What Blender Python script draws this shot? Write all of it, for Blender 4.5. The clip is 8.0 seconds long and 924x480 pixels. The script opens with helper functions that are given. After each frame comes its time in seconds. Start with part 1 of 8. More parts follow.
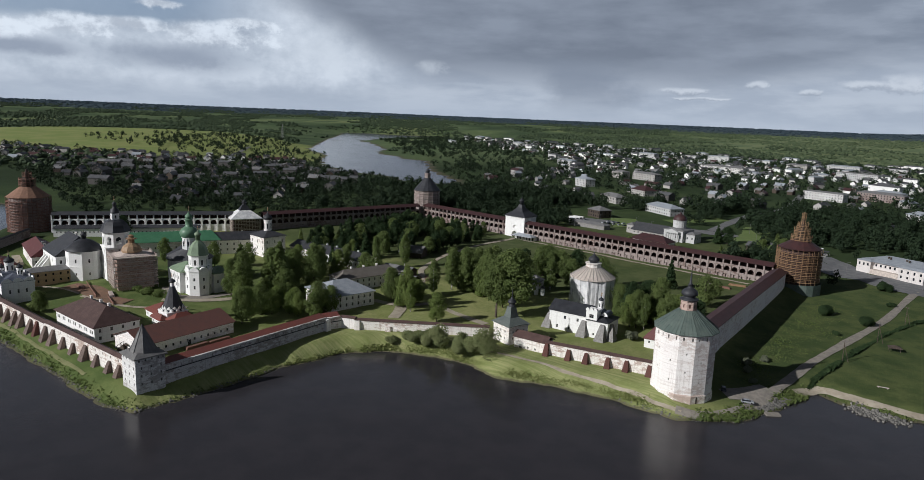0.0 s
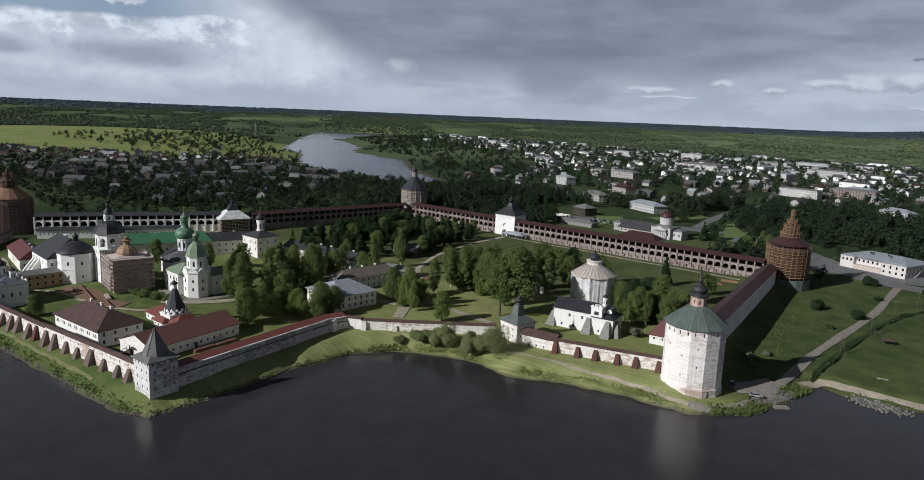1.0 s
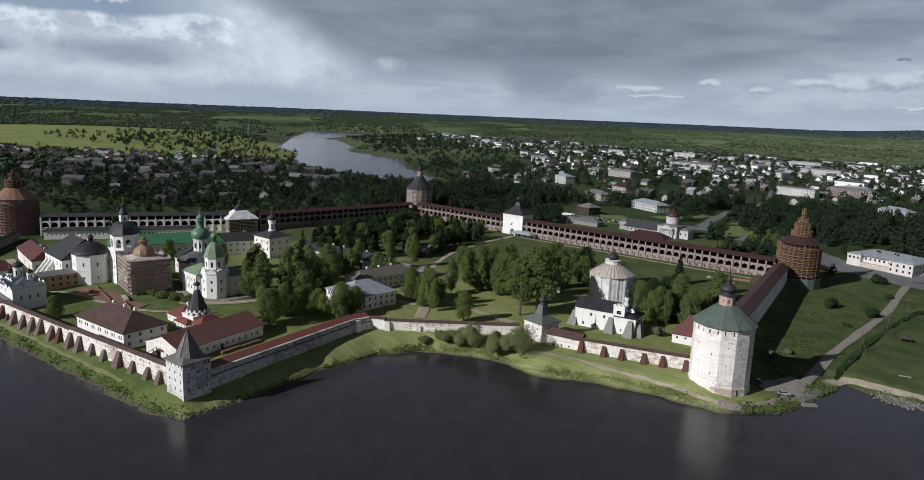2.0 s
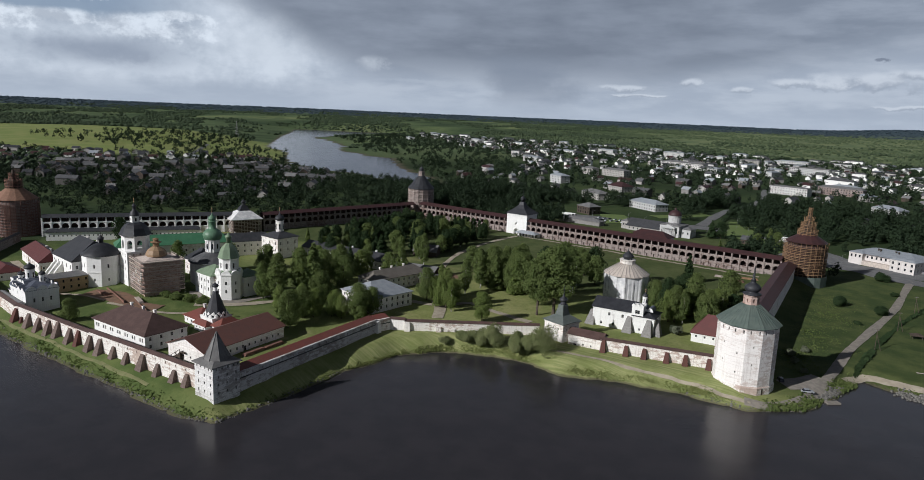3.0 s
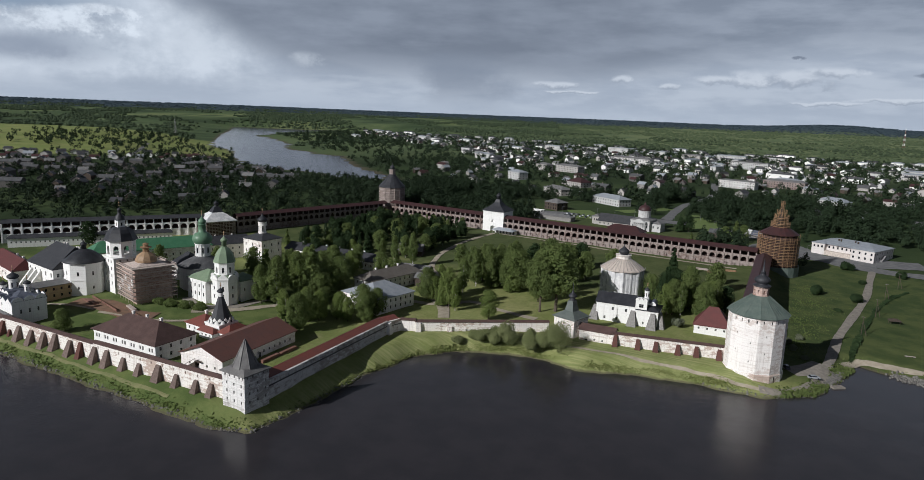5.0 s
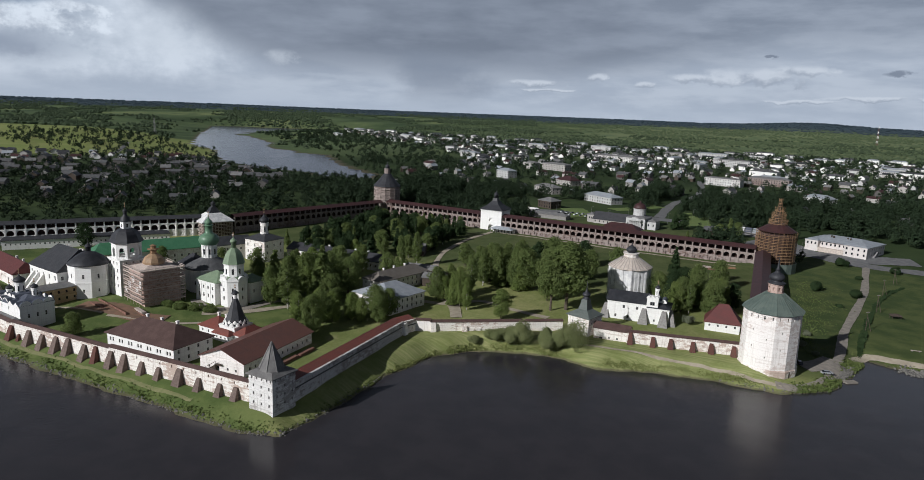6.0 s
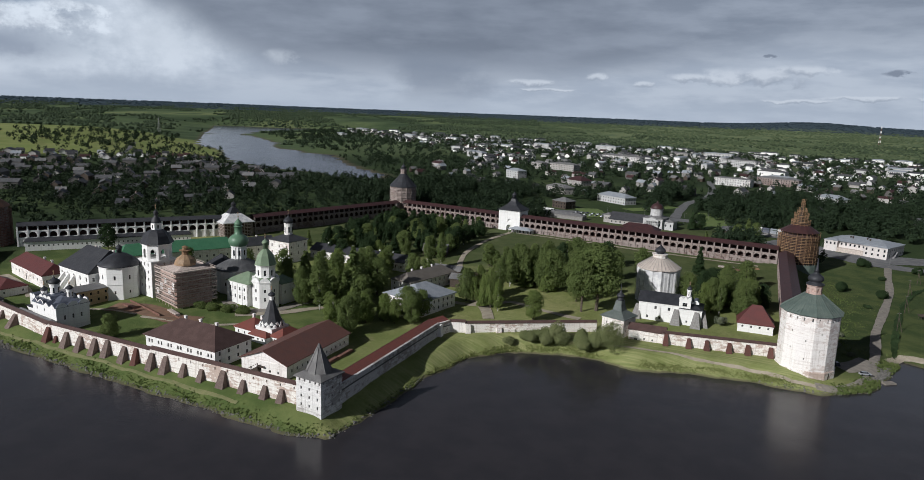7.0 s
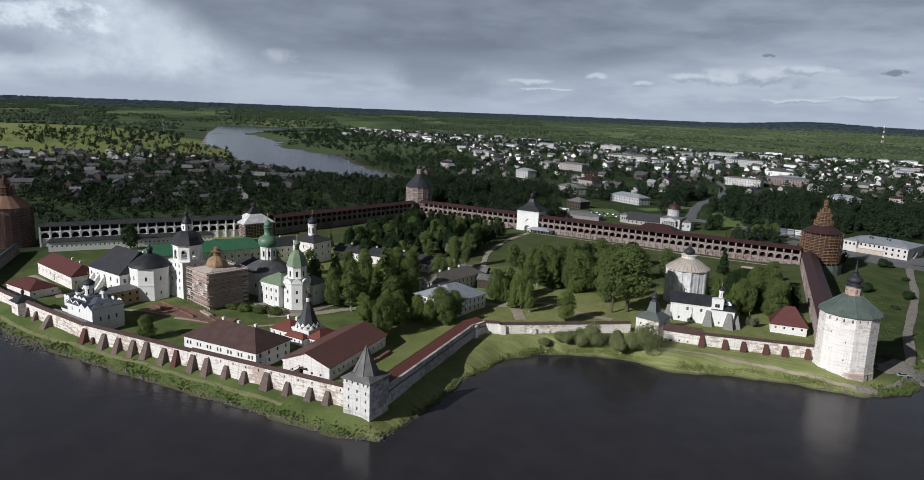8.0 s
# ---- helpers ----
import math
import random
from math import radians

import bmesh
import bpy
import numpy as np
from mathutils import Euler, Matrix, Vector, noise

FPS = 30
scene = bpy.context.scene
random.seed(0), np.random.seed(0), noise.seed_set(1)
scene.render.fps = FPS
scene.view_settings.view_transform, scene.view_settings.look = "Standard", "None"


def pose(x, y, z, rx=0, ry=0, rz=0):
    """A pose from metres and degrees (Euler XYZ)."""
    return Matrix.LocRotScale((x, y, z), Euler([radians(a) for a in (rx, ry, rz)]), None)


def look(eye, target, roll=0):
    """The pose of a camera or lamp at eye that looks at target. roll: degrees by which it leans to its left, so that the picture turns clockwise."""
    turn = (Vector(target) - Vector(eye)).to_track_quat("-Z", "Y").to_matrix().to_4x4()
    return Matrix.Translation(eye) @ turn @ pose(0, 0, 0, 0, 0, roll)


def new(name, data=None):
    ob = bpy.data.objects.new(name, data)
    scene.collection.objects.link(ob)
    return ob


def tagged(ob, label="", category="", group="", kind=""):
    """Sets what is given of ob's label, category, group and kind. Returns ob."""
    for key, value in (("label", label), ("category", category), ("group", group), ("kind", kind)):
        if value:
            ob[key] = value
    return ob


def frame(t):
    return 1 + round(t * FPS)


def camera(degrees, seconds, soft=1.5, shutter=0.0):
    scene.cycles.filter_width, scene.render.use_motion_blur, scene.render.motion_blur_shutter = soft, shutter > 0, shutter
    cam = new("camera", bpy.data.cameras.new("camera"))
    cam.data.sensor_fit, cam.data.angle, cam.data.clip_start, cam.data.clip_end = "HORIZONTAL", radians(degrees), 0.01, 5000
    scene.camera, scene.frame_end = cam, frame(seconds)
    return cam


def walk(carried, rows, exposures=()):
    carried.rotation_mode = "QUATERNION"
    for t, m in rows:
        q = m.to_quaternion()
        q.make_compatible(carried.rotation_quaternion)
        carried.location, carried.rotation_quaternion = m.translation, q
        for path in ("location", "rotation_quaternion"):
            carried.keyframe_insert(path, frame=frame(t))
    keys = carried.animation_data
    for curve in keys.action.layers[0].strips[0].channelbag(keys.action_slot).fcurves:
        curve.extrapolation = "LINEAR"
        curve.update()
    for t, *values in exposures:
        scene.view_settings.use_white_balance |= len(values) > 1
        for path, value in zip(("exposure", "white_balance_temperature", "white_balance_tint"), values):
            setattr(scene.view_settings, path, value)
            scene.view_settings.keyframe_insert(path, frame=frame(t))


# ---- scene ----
cam = camera(67.8, 8.0, soft=0.8)
METRES, EYE, TILT, LEAN, TURN = 120.0, 97.0, 2.2, -1.0, 37.1
ROWS = [
    (0.0, 0.0, 0.0, 0.0, 0.29, -12.57, -1.3),
    (0.5, -0.0616, -0.0017, 0.0004, -1.69, -12.61, -1.33),
    (1.0, -0.1246, -0.0022, 0.001, -2.17, -12.66, -1.38),
    (1.5, -0.1861, -0.0006, 0.0015, -2.58, -12.7, -1.4),
    (3.0, -0.3715, 0.0146, 0.0019, -4.4, -12.76, -1.55),
    (3.5, -0.4335, 0.0211, 0.0022, -5.31, -12.8, -1.58),
    (4.0, -0.4947, 0.0289, 0.0022, -6.85, -12.82, -1.6),
    (4.5, -0.5569, 0.0384, 0.0022, -8.24, -12.85, -1.6),
    (6.0, -0.7449, 0.0742, 0.0041, -11.53, -12.99, -1.65),
    (6.5, -0.8059, 0.0886, 0.005, -11.58, -13.01, -1.65),
    (7.0, -0.8664, 0.1031, 0.0054, -11.62, -13.02, -1.64),
    (7.5, -0.9267, 0.1184, 0.0062, -11.64, -13.05, -1.67),
    (8.0, -0.987, 0.1342, 0.0061, -11.7, -13.06, -1.66),
]
walk(cam, [(t, pose(0, 0, EYE, TILT, LEAN, TURN) @ pose(METRES * x, METRES * y, METRES * z, 90 + pitch, roll, yaw)) for t, x, y, z, yaw, pitch, roll in ROWS],
     exposures=((0.0, -0.17, 5560, 9), (8.0, -0.19, 5560, 9)))

# ---- light ----
SUN_EL, SUN_AZ = radians(28), math.atan2(-0.9, -0.43)   # azimuth of the sun, from x towards y
sun_data = bpy.data.lights.new("sun", "SUN")
sun_data.energy, sun_data.angle, sun_data.color = 5.0, radians(0.6), (1.0, 0.90, 0.77)
sun = new("sun", sun_data)
sun_from = Vector((math.cos(SUN_AZ) * math.cos(SUN_EL), math.sin(SUN_AZ) * math.cos(SUN_EL), math.sin(SUN_EL)))
sun.matrix_world = look(sun_from * 900, (0, 0, 0))


class Nodes:
    """Short hand for node trees."""

    def __init__(self, tree):
        self.t = tree
        tree.nodes.clear()

    def add(self, kind, **inputs):
        n = self.t.nodes.new(kind)
        for k, v in inputs.items():
            self.put(n, k.replace("_", " "), v)
        return n

    def put(self, n, key, v):
        sock = n.inputs[int(key[1:])] if key[0] == "#" else n.inputs[key]
        if isinstance(v, bpy.types.NodeSocket):
            self.t.links.new(v, sock)
        else:
            sock.default_value = v

    def noise(self, vec, scale, detail=3.0, rough=0.55):
        n = self.add("ShaderNodeTexNoise", Scale=scale, Detail=detail, Roughness=rough)
        self.put(n, "Vector", vec)
        return n.outputs["Fac"]

    def ramp(self, fac, stops):
        n = self.add("ShaderNodeValToRGB")
        el = n.color_ramp.elements
        while len(el) < len(stops):
            el.new(0.5)
        for e, (p, c) in zip(el, stops):
            e.position, e.color = p, (*c, 1) if len(c) == 3 else c
        self.put(n, "Fac", fac)
        return n.outputs["Color"]

    def level(self, fac, a, b, lo=0.0, hi=1.0):
        n = self.add("ShaderNodeMapRange")
        n.interpolation_type = "SMOOTHSTEP"
        for k, v in zip(("Value", "From Min", "From Max", "To Min", "To Max"), (fac, a, b, lo, hi)):
            self.put(n, k, v)
        return n.outputs["Result"]

    def mix(self, fac, a, b, mode="MIX"):
        n = self.add("ShaderNodeMix")
        n.data_type, n.blend_type = "RGBA", mode
        self.put(n, "#0", fac), self.put(n, "#6", a), self.put(n, "#7", b)
        return n.outputs[2]

    def math(self, op, a, b=0.0):
        n = self.add("ShaderNodeMath")
        n.operation = op
        self.put(n, "#0", a), self.put(n, "#1", b)
        return n.outputs[0]

    def scaled(self, vec, s):
        n = self.add("ShaderNodeVectorMath")
        n.operation = "MULTIPLY"
        self.put(n, "#0", vec), self.put(n, "#1", s)
        return n.outputs[0]


def rgb(*c):
    return (*c, 1.0)


# sky: blue daylight behind layered rain clouds
world = bpy.data.worlds.new("sky")
world.use_nodes = True
scene.world = world
N = Nodes(world.node_tree)
sky = N.add("ShaderNodeTexSky")
sky.sky_type, sky.sun_disc, sky.sun_elevation, sky.sun_rotation, sky.dust_density = "NISHITA", False, SUN_EL, math.pi / 2 - SUN_AZ, 2.0
way = N.add("ShaderNodeTexCoord").outputs["Generated"]
sep = N.add("ShaderNodeSeparateXYZ")
N.put(sep, "Vector", way)
up = N.math("MAXIMUM", sep.outputs["Z"], 0.0)
stretched = N.scaled(way, (1.0, 1.0, 2.2))
puff = N.noise(stretched, 5.0, 8.0, 0.55)
wisp = N.noise(N.scaled(way, (1.0, 1.0, 4.5)), 9.0, 6.0, 0.55)
fine = N.noise(N.scaled(way, (1.0, 1.0, 1.3)), 30.0, 7.0, 0.6)
streaks = N.noise(N.scaled(way, (1.0, 1.0, 0.12)), 16.0, 4.0, 0.5)
az = N.math("MULTIPLY", N.math("ARCTAN2", sep.outputs["Y"], sep.outputs["X"]), 180 / math.pi)      # degrees, from x towards y


def around(noise, amount):
    return N.math("MULTIPLY", N.math("SUBTRACT", noise, 0.5), amount)


az_w = N.math("ADD", az, N.math("ADD", around(puff, 9.0), around(fine, 3.0)))
up_w = N.math("ADD", up, N.math("ADD", around(puff, 0.016), around(fine, 0.016)))


def heap(a, z, wide, high, soft=0.55, ragged=1.5):
    """Cover of one cloud about the bearing a and the height z."""
    da = N.math("DIVIDE", N.math("SUBTRACT", az_w, a), wide)
    dz = N.math("DIVIDE", N.math("SUBTRACT", up_w, z), high)
    d = N.math("SQRT", N.math("ADD", N.math("MULTIPLY", da, da), N.math("MULTIPLY", dz, dz)))
    return N.level(N.math("ADD", N.math("SUBTRACT", 1.0, d), around(fine, ragged)), 0.0, soft)


# pale haze low down, soft bright overcast above it in the west
cloud = N.mix(N.level(wisp, 0.36, 0.64), rgb(0.45, 0.468, 0.495), rgb(0.575, 0.582, 0.59))
west = N.level(az_w, 128.0, 140.0)
cloud = N.mix(N.math("MULTIPLY", west, N.level(up_w, 0.01, 0.05)), cloud, N.ramp(N.math("ADD", N.math("MULTIPLY", puff, 0.6), N.math("MULTIPLY", fine, 0.4)), [(0.38, (0.44, 0.455, 0.48)), (0.48, (0.59, 0.60, 0.605)), (0.60, (0.76, 0.755, 0.74))]))
# blue openings high in the west
gap = N.math("MULTIPLY", N.level(az_w, 141.0, 149.0), N.math("MULTIPLY", N.level(up_w, 0.082, 0.105), N.level(up, 0.22, 0.36, 1.0, 0.0)))
cloud = N.mix(N.math("MULTIPLY", gap, 0.85), cloud, N.mix(0.55, N.mix(1.0, sky.outputs[0], rgb(0.07, 0.07, 0.07), "MULTIPLY"), rgb(0.36, 0.42, 0.52)))
# sunlit heaps and the grey bases under them
for a, z, wide, high in ((157.0, 0.090, 5.0, 0.018), (146.5, 0.088, 4.2, 0.020), (152.0, 0.094, 4.0, 0.012), (144.0, 0.106, 2.0, 0.009), (149.5, 0.120, 2.2, 0.007), (162.0, 0.080, 4.0, 0.016), (168.0, 0.10, 7.0, 0.03)):
    cloud = N.mix(N.math("MULTIPLY", heap(a, z, wide, high), 0.92), cloud, N.mix(N.level(fine, 0.36, 0.62), rgb(0.55, 0.555, 0.56), rgb(0.88, 0.87, 0.84)))
for a, z, wide, high in ((149.5, 0.058, 6.5, 0.024), (159.5, 0.060, 5.0, 0.017), (170.0, 0.06, 8.0, 0.02)):
    cloud = N.mix(N.math("MULTIPLY", heap(a, z, wide, high, 0.8, 0.8), 0.80), cloud, rgb(0.31, 0.33, 0.37))
glow = heap(138.5, 0.080, 4.5, 0.050, 1.0, 0.5)
cloud = N.mix(N.math("MULTIPLY", glow, 0.65), cloud, rgb(0.74, 0.735, 0.715))
# the heavy shower cloud: a dark mass with a soft lower edge and falls of rain below it
edge = N.math("ADD", N.math("ADD", N.level(az, 129.0, 146.0, 0.0, 0.110), 0.048), N.level(az, 109.0, 86.0, 0.0, 0.046))
heavy = N.level(N.math("SUBTRACT", N.math("ADD", up, N.math("ADD", around(puff, 0.035), around(wisp, 0.030))), edge), -0.022, 0.036)
deep = N.mix(N.level(az, 108.0, 92.0), N.ramp(N.math("ADD", N.math("MULTIPLY", puff, 0.55), N.math("MULTIPLY", wisp, 0.45)), [(0.40, (0.215, 0.228, 0.255)), (0.60, (0.305, 0.318, 0.345))]),
             N.ramp(wisp, [(0.40, (0.265, 0.282, 0.312)), (0.60, (0.360, 0.374, 0.400))]))
cloud = N.mix(N.math("MULTIPLY", heavy, 0.96), cloud, deep)
rain = N.math("MULTIPLY", N.level(az_w, 112.5, 116.0), N.level(az_w, 119.0, 121.5, 1.0, 0.0))
rain = N.math("MULTIPLY", N.math("MULTIPLY", rain, N.level(up, 0.09, 0.06, 0.0, 1.0)), N.level(streaks, 0.3, 0.6, 0.65, 1.0))
cloud = N.mix(N.math("MULTIPLY", rain, N.level(up, 0.0, 0.05, 0.25, 0.72)), cloud, rgb(0.265, 0.282, 0.315))
cloud = N.mix(N.math("MULTIPLY", heap(130.3, 0.064, 1.5, 0.013, 1.0, 1.2), 0.85), cloud, rgb(0.58, 0.58, 0.575))
cloud = N.mix(N.math("MULTIPLY", heap(126.0, 0.042, 5.5, 0.004, 0.8, 0.9), 0.5), cloud, rgb(0.53, 0.54, 0.55))
# small heaped clouds low in the east
for a, z, wide, high in ((93.0, 0.059, 4.2, 0.0125), (96.8, 0.053, 2.4, 0.009), (90.5, 0.066, 2.4, 0.009), (103.8, 0.050, 1.5, 0.0085), (99.6, 0.042, 1.0, 0.006), (110.0, 0.043, 2.6, 0.006), (108.5, 0.033, 3.4, 0.0035), (85.5, 0.034, 4.5, 0.004), (91.0, 0.030, 4.0, 0.0035), (78.0, 0.055, 4.0, 0.010)):
    lit = N.level(N.math("ADD", N.math("SUBTRACT", up_w, z), around(fine, high * 2.0)), -high * 0.7, high * 0.3)
    cloud = N.mix(N.math("MULTIPLY", heap(a, z, wide, high, 0.6, 2.2), 0.85), cloud, N.mix(lit, rgb(0.38, 0.395, 0.42), rgb(0.70, 0.69, 0.675)))
for a, z, wide, high in ((84.8, 0.066, 1.0, 0.0045), (92.0, 0.083, 0.7, 0.003)):
    cloud = N.mix(N.math("MULTIPLY", heap(a, z, wide, high), 0.7), cloud, rgb(0.185, 0.20, 0.235))
cloud = N.mix(N.level(up, 0.0, 0.030, 0.55, 0.0), cloud, rgb(0.52, 0.538, 0.56))
# a duller cloud deck, added out of view round the sky, lowers fill light
cloud = N.mix(N.level(N.math("ABSOLUTE", N.math("SUBTRACT", az, 118.0)), 52.0, 95.0, 0.0, 0.8), cloud, N.mix(N.level(puff, 0.36, 0.64), rgb(0.13, 0.138, 0.158), rgb(0.24, 0.25, 0.27)))
# the cloud deck is darkened towards the unseen zenith to cut fill light
total = N.mix(N.level(up, 0.20, 0.56, 0.0, 0.95), cloud, rgb(0.042, 0.045, 0.054))
back = N.add("ShaderNodeBackground", Strength=1.02)
N.put(back, "Color", total)
N.t.links.new(back.outputs[0], N.add("ShaderNodeOutputWorld").inputs["Surface"])


# ---- materials ----
def material(name, build, rough=0.8, metal=0.0, spec=0.3):
    """build(N, P) gives a colour socket and, if wanted, a height socket with its depth in metres; P is the place in the world."""
    m = bpy.data.materials.new(name)
    m.use_nodes = True
    n = Nodes(m.node_tree)
    place = n.add("ShaderNodeNewGeometry").outputs["Position"]
    colour, *relief = build(n, place)
    b = n.add("ShaderNodeBsdfPrincipled", Roughness=rough, Metallic=metal)
    n.put(b, "Base Color", colour)
    n.put(b, "Specular IOR Level", spec)
    if relief:
        bump = n.add("ShaderNodeBump", Strength=1.0, Distance=relief[1])
        n.put(bump, "Height", relief[0])
        n.put(b, "Normal", bump.outputs[0])
    n.t.links.new(b.outputs[0], n.add("ShaderNodeOutputMaterial").inputs["Surface"])
    return m


def chance(n):
    return n.add("ShaderNodeObjectInfo").outputs["Random"]


def island(n):
    return n.add("ShaderNodeNewGeometry").outputs["Random Per Island"]


def plaster(name, light, stain, amount):
    """Limewashed masonry: flaking in ragged patches, rain streaks, courses and damp."""
    def build(n, p):
        broad = n.noise(p, 0.07, 3.0, 0.5)
        flake = n.noise(n.scaled(p, (0.42, 0.42, 0.95)), 1.0, 9.0, 0.68)
        streak = n.noise(n.scaled(p, (1.5, 1.5, 0.10)), 1.0, 6.0, 0.65)
        course = n.noise(n.scaled(p, (0.10, 0.10, 2.4)), 1.0, 4.0, 0.6)
        grain = n.noise(p, 3.0, 4.0, 0.65)
        worn = n.math("ADD", n.math("MULTIPLY", flake, 0.60), n.math("MULTIPLY", broad, 0.40))
        edge = 0.60 - amount * 0.16
        c = n.mix(n.level(worn, edge, edge + 0.07, 0.0, 0.85), rgb(*light), rgb(*stain))
        c = n.mix(n.level(streak, 0.50, 0.72, 0.0, 0.30 + 0.35 * amount), c, rgb(*[v * 0.72 for v in stain]))
        c = n.mix(n.level(course, 0.50, 0.68, 0.0, 0.20 + 0.40 * amount), c, rgb(*[v * 0.85 for v in stain]))
        c = n.mix(n.level(grain, 0.45, 0.75, 0.0, 0.15 + 0.2 * amount), c, rgb(*[v * 0.55 for v in stain]))
        return c, n.math("ADD", grain, n.math("ADD", course, flake)), 0.06
    return material(name, build, 0.9, 0, 0.15)


def sheet_roof(name, a, b, rough=0.55):
    """Painted or tarred sheet roofing, weathered in patches."""
    def build(n, p):
        patch = n.noise(p, 0.35, 5.0, 0.6)
        fine_ = n.noise(n.scaled(p, (2.5, 2.5, 0.4)), 1.0, 4.0, 0.6)
        c = n.mix(n.level(patch, 0.36, 0.66), rgb(*a), rgb(*b))
        c = n.mix(n.level(fine_, 0.45, 0.75, 0.0, 0.4), c, rgb(*[v * 0.55 for v in a]))
        c = n.mix(n.math("MULTIPLY", chance(n), 0.12), c, rgb(*[min(1, v * 1.6) for v in b]))
        return c, fine_, 0.05
    return material(name, build, rough, 0, 0.35)


def plain(name, a, b, scale=2.0, rough=0.8, depth=0.03, metal=0.0, spec=0.3, vary=0.0):
    def build(n, p):
        f = n.noise(p, scale, 4.0, 0.6)
        c = n.mix(n.level(f, 0.35, 0.68), rgb(*a), rgb(*b))
        if vary:
            c = n.mix(n.math("MULTIPLY", chance(n), vary), c, rgb(*[min(1, v * 0.45) for v in a]))
        return c, f, depth
    return material(name, build, rough, metal, spec)


WHITE = plaster("limewash", (0.85, 0.815, 0.785), (0.60, 0.515, 0.47), 0.46)
CLEAN = plaster("fresh_limewash", (0.83, 0.82, 0.80), (0.64, 0.61, 0.58), 0.12)
WORN = plaster("worn_limewash", (0.82, 0.785, 0.74), (0.44, 0.33, 0.275), 0.62)
GREY_STONE = plaster("weathered_stone", (0.72, 0.705, 0.69), (0.36, 0.335, 0.32), 0.72)
BAND_STONE = plaster("banded_stone", (0.62, 0.605, 0.59), (0.30, 0.265, 0.245), 0.66)
# Brick tone lowered to hold the cloud shade on the far walls.
PINK_STONE = plaster("brick_wall_with_lime", (0.31, 0.262, 0.245), (0.175, 0.122, 0.105), 0.6)
BRICK = plaster("limed_red_brick", (0.50, 0.38, 0.33), (0.30, 0.185, 0.15), 0.6)
OCHRE = plaster("ochre_plaster", (0.50, 0.38, 0.22), (0.38, 0.29, 0.19), 0.4)
# Town walls dimmed: cloud shade over the near town is in the colour.
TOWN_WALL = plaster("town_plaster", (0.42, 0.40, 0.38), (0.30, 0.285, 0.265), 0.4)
TOWN_WHITE = plaster("shaded_town_whitewash", (0.52, 0.515, 0.51), (0.39, 0.38, 0.37), 0.4)
HALL_WHITE = plaster("pinkish_white_plaster", (0.64, 0.60, 0.575), (0.48, 0.44, 0.415), 0.3)
BROWN = sheet_roof("brown_sheet_roof", (0.078, 0.048, 0.043), (0.105, 0.066, 0.058))
RED = sheet_roof("red_sheet_roof", (0.150, 0.070, 0.056), (0.125, 0.066, 0.056))
DEEP_RED = sheet_roof("deep_red_sheet_roof", (0.120, 0.038, 0.036), (0.098, 0.036, 0.034))
NEW_RED = sheet_roof("bright_red_sheet_roof", (0.185, 0.058, 0.044), (0.150, 0.056, 0.045))
WALL_ROOF = sheet_roof("dark_red_wall_roof", (0.060, 0.026, 0.026), (0.042, 0.022, 0.023))
DARK = sheet_roof("dark_grey_roof", (0.036, 0.037, 0.042), (0.055, 0.055, 0.060), 0.5)
OLD_GREEN = sheet_roof("dark_grey_green_roof", (0.088, 0.104, 0.098), (0.125, 0.140, 0.130), 0.6)
SLATE = sheet_roof("blue_grey_sheet_roof", (0.085, 0.095, 0.125), (0.12, 0.13, 0.165), 0.5)
BLACK = sheet_roof("black_dome_sheet", (0.024, 0.025, 0.030), (0.040, 0.041, 0.047), 0.55)
GREEN = sheet_roof("pale_green_roof", (0.165, 0.22, 0.145), (0.205, 0.265, 0.175), 0.5)
BRIGHT_GREEN = sheet_roof("green_roof", (0.050, 0.150, 0.078), (0.068, 0.175, 0.095), 0.55)
ONION_GREEN = sheet_roof("onion_green", (0.105, 0.190, 0.120), (0.130, 0.215, 0.140), 0.42)
TOWER_GREEN = sheet_roof("grey_green_roof", (0.080, 0.108, 0.095), (0.120, 0.145, 0.128), 0.55)
SILVER = sheet_roof("grey_zinc_roof", (0.26, 0.28, 0.31), (0.33, 0.35, 0.38), 0.4)
GREY_ROOF = sheet_roof("grey_slate_roof", (0.13, 0.13, 0.135), (0.19, 0.185, 0.18), 0.7)
# Darker slate: cloud shade on the village roofs, plain dull grey elsewhere.
DULL_ROOF = sheet_roof("dull_shaded_slate_roof", (0.070, 0.071, 0.076), (0.105, 0.105, 0.108), 0.75)
OLD_SHEET = sheet_roof("faded_brown_sheet_roof", (0.125, 0.110, 0.095), (0.165, 0.148, 0.128), 0.6)
SHINGLE = sheet_roof("silvered_shingle", (0.13, 0.125, 0.125), (0.19, 0.185, 0.18), 0.85)
GOLD = plain("new_wood_cupola", (0.27, 0.18, 0.11), (0.36, 0.25, 0.15), 1.5, 0.6)
WOOD = plain("scaffold_wood", (0.33, 0.205, 0.115), (0.23, 0.145, 0.085), 1.2, 0.85, vary=0.45)
RED_WOOD = plain("reddish_scaffold_wood", (0.25, 0.135, 0.10), (0.175, 0.095, 0.075), 1.2, 0.85, vary=0.4)
PALE_WOOD = plain("grey_scaffold_board", (0.58, 0.49, 0.44), (0.40, 0.335, 0.30), 1.2, 0.85, vary=0.55)
BUTTRESS = plain("brown_boarded_buttress", (0.145, 0.105, 0.092), (0.20, 0.155, 0.135), 1.3, 0.9, vary=0.3)
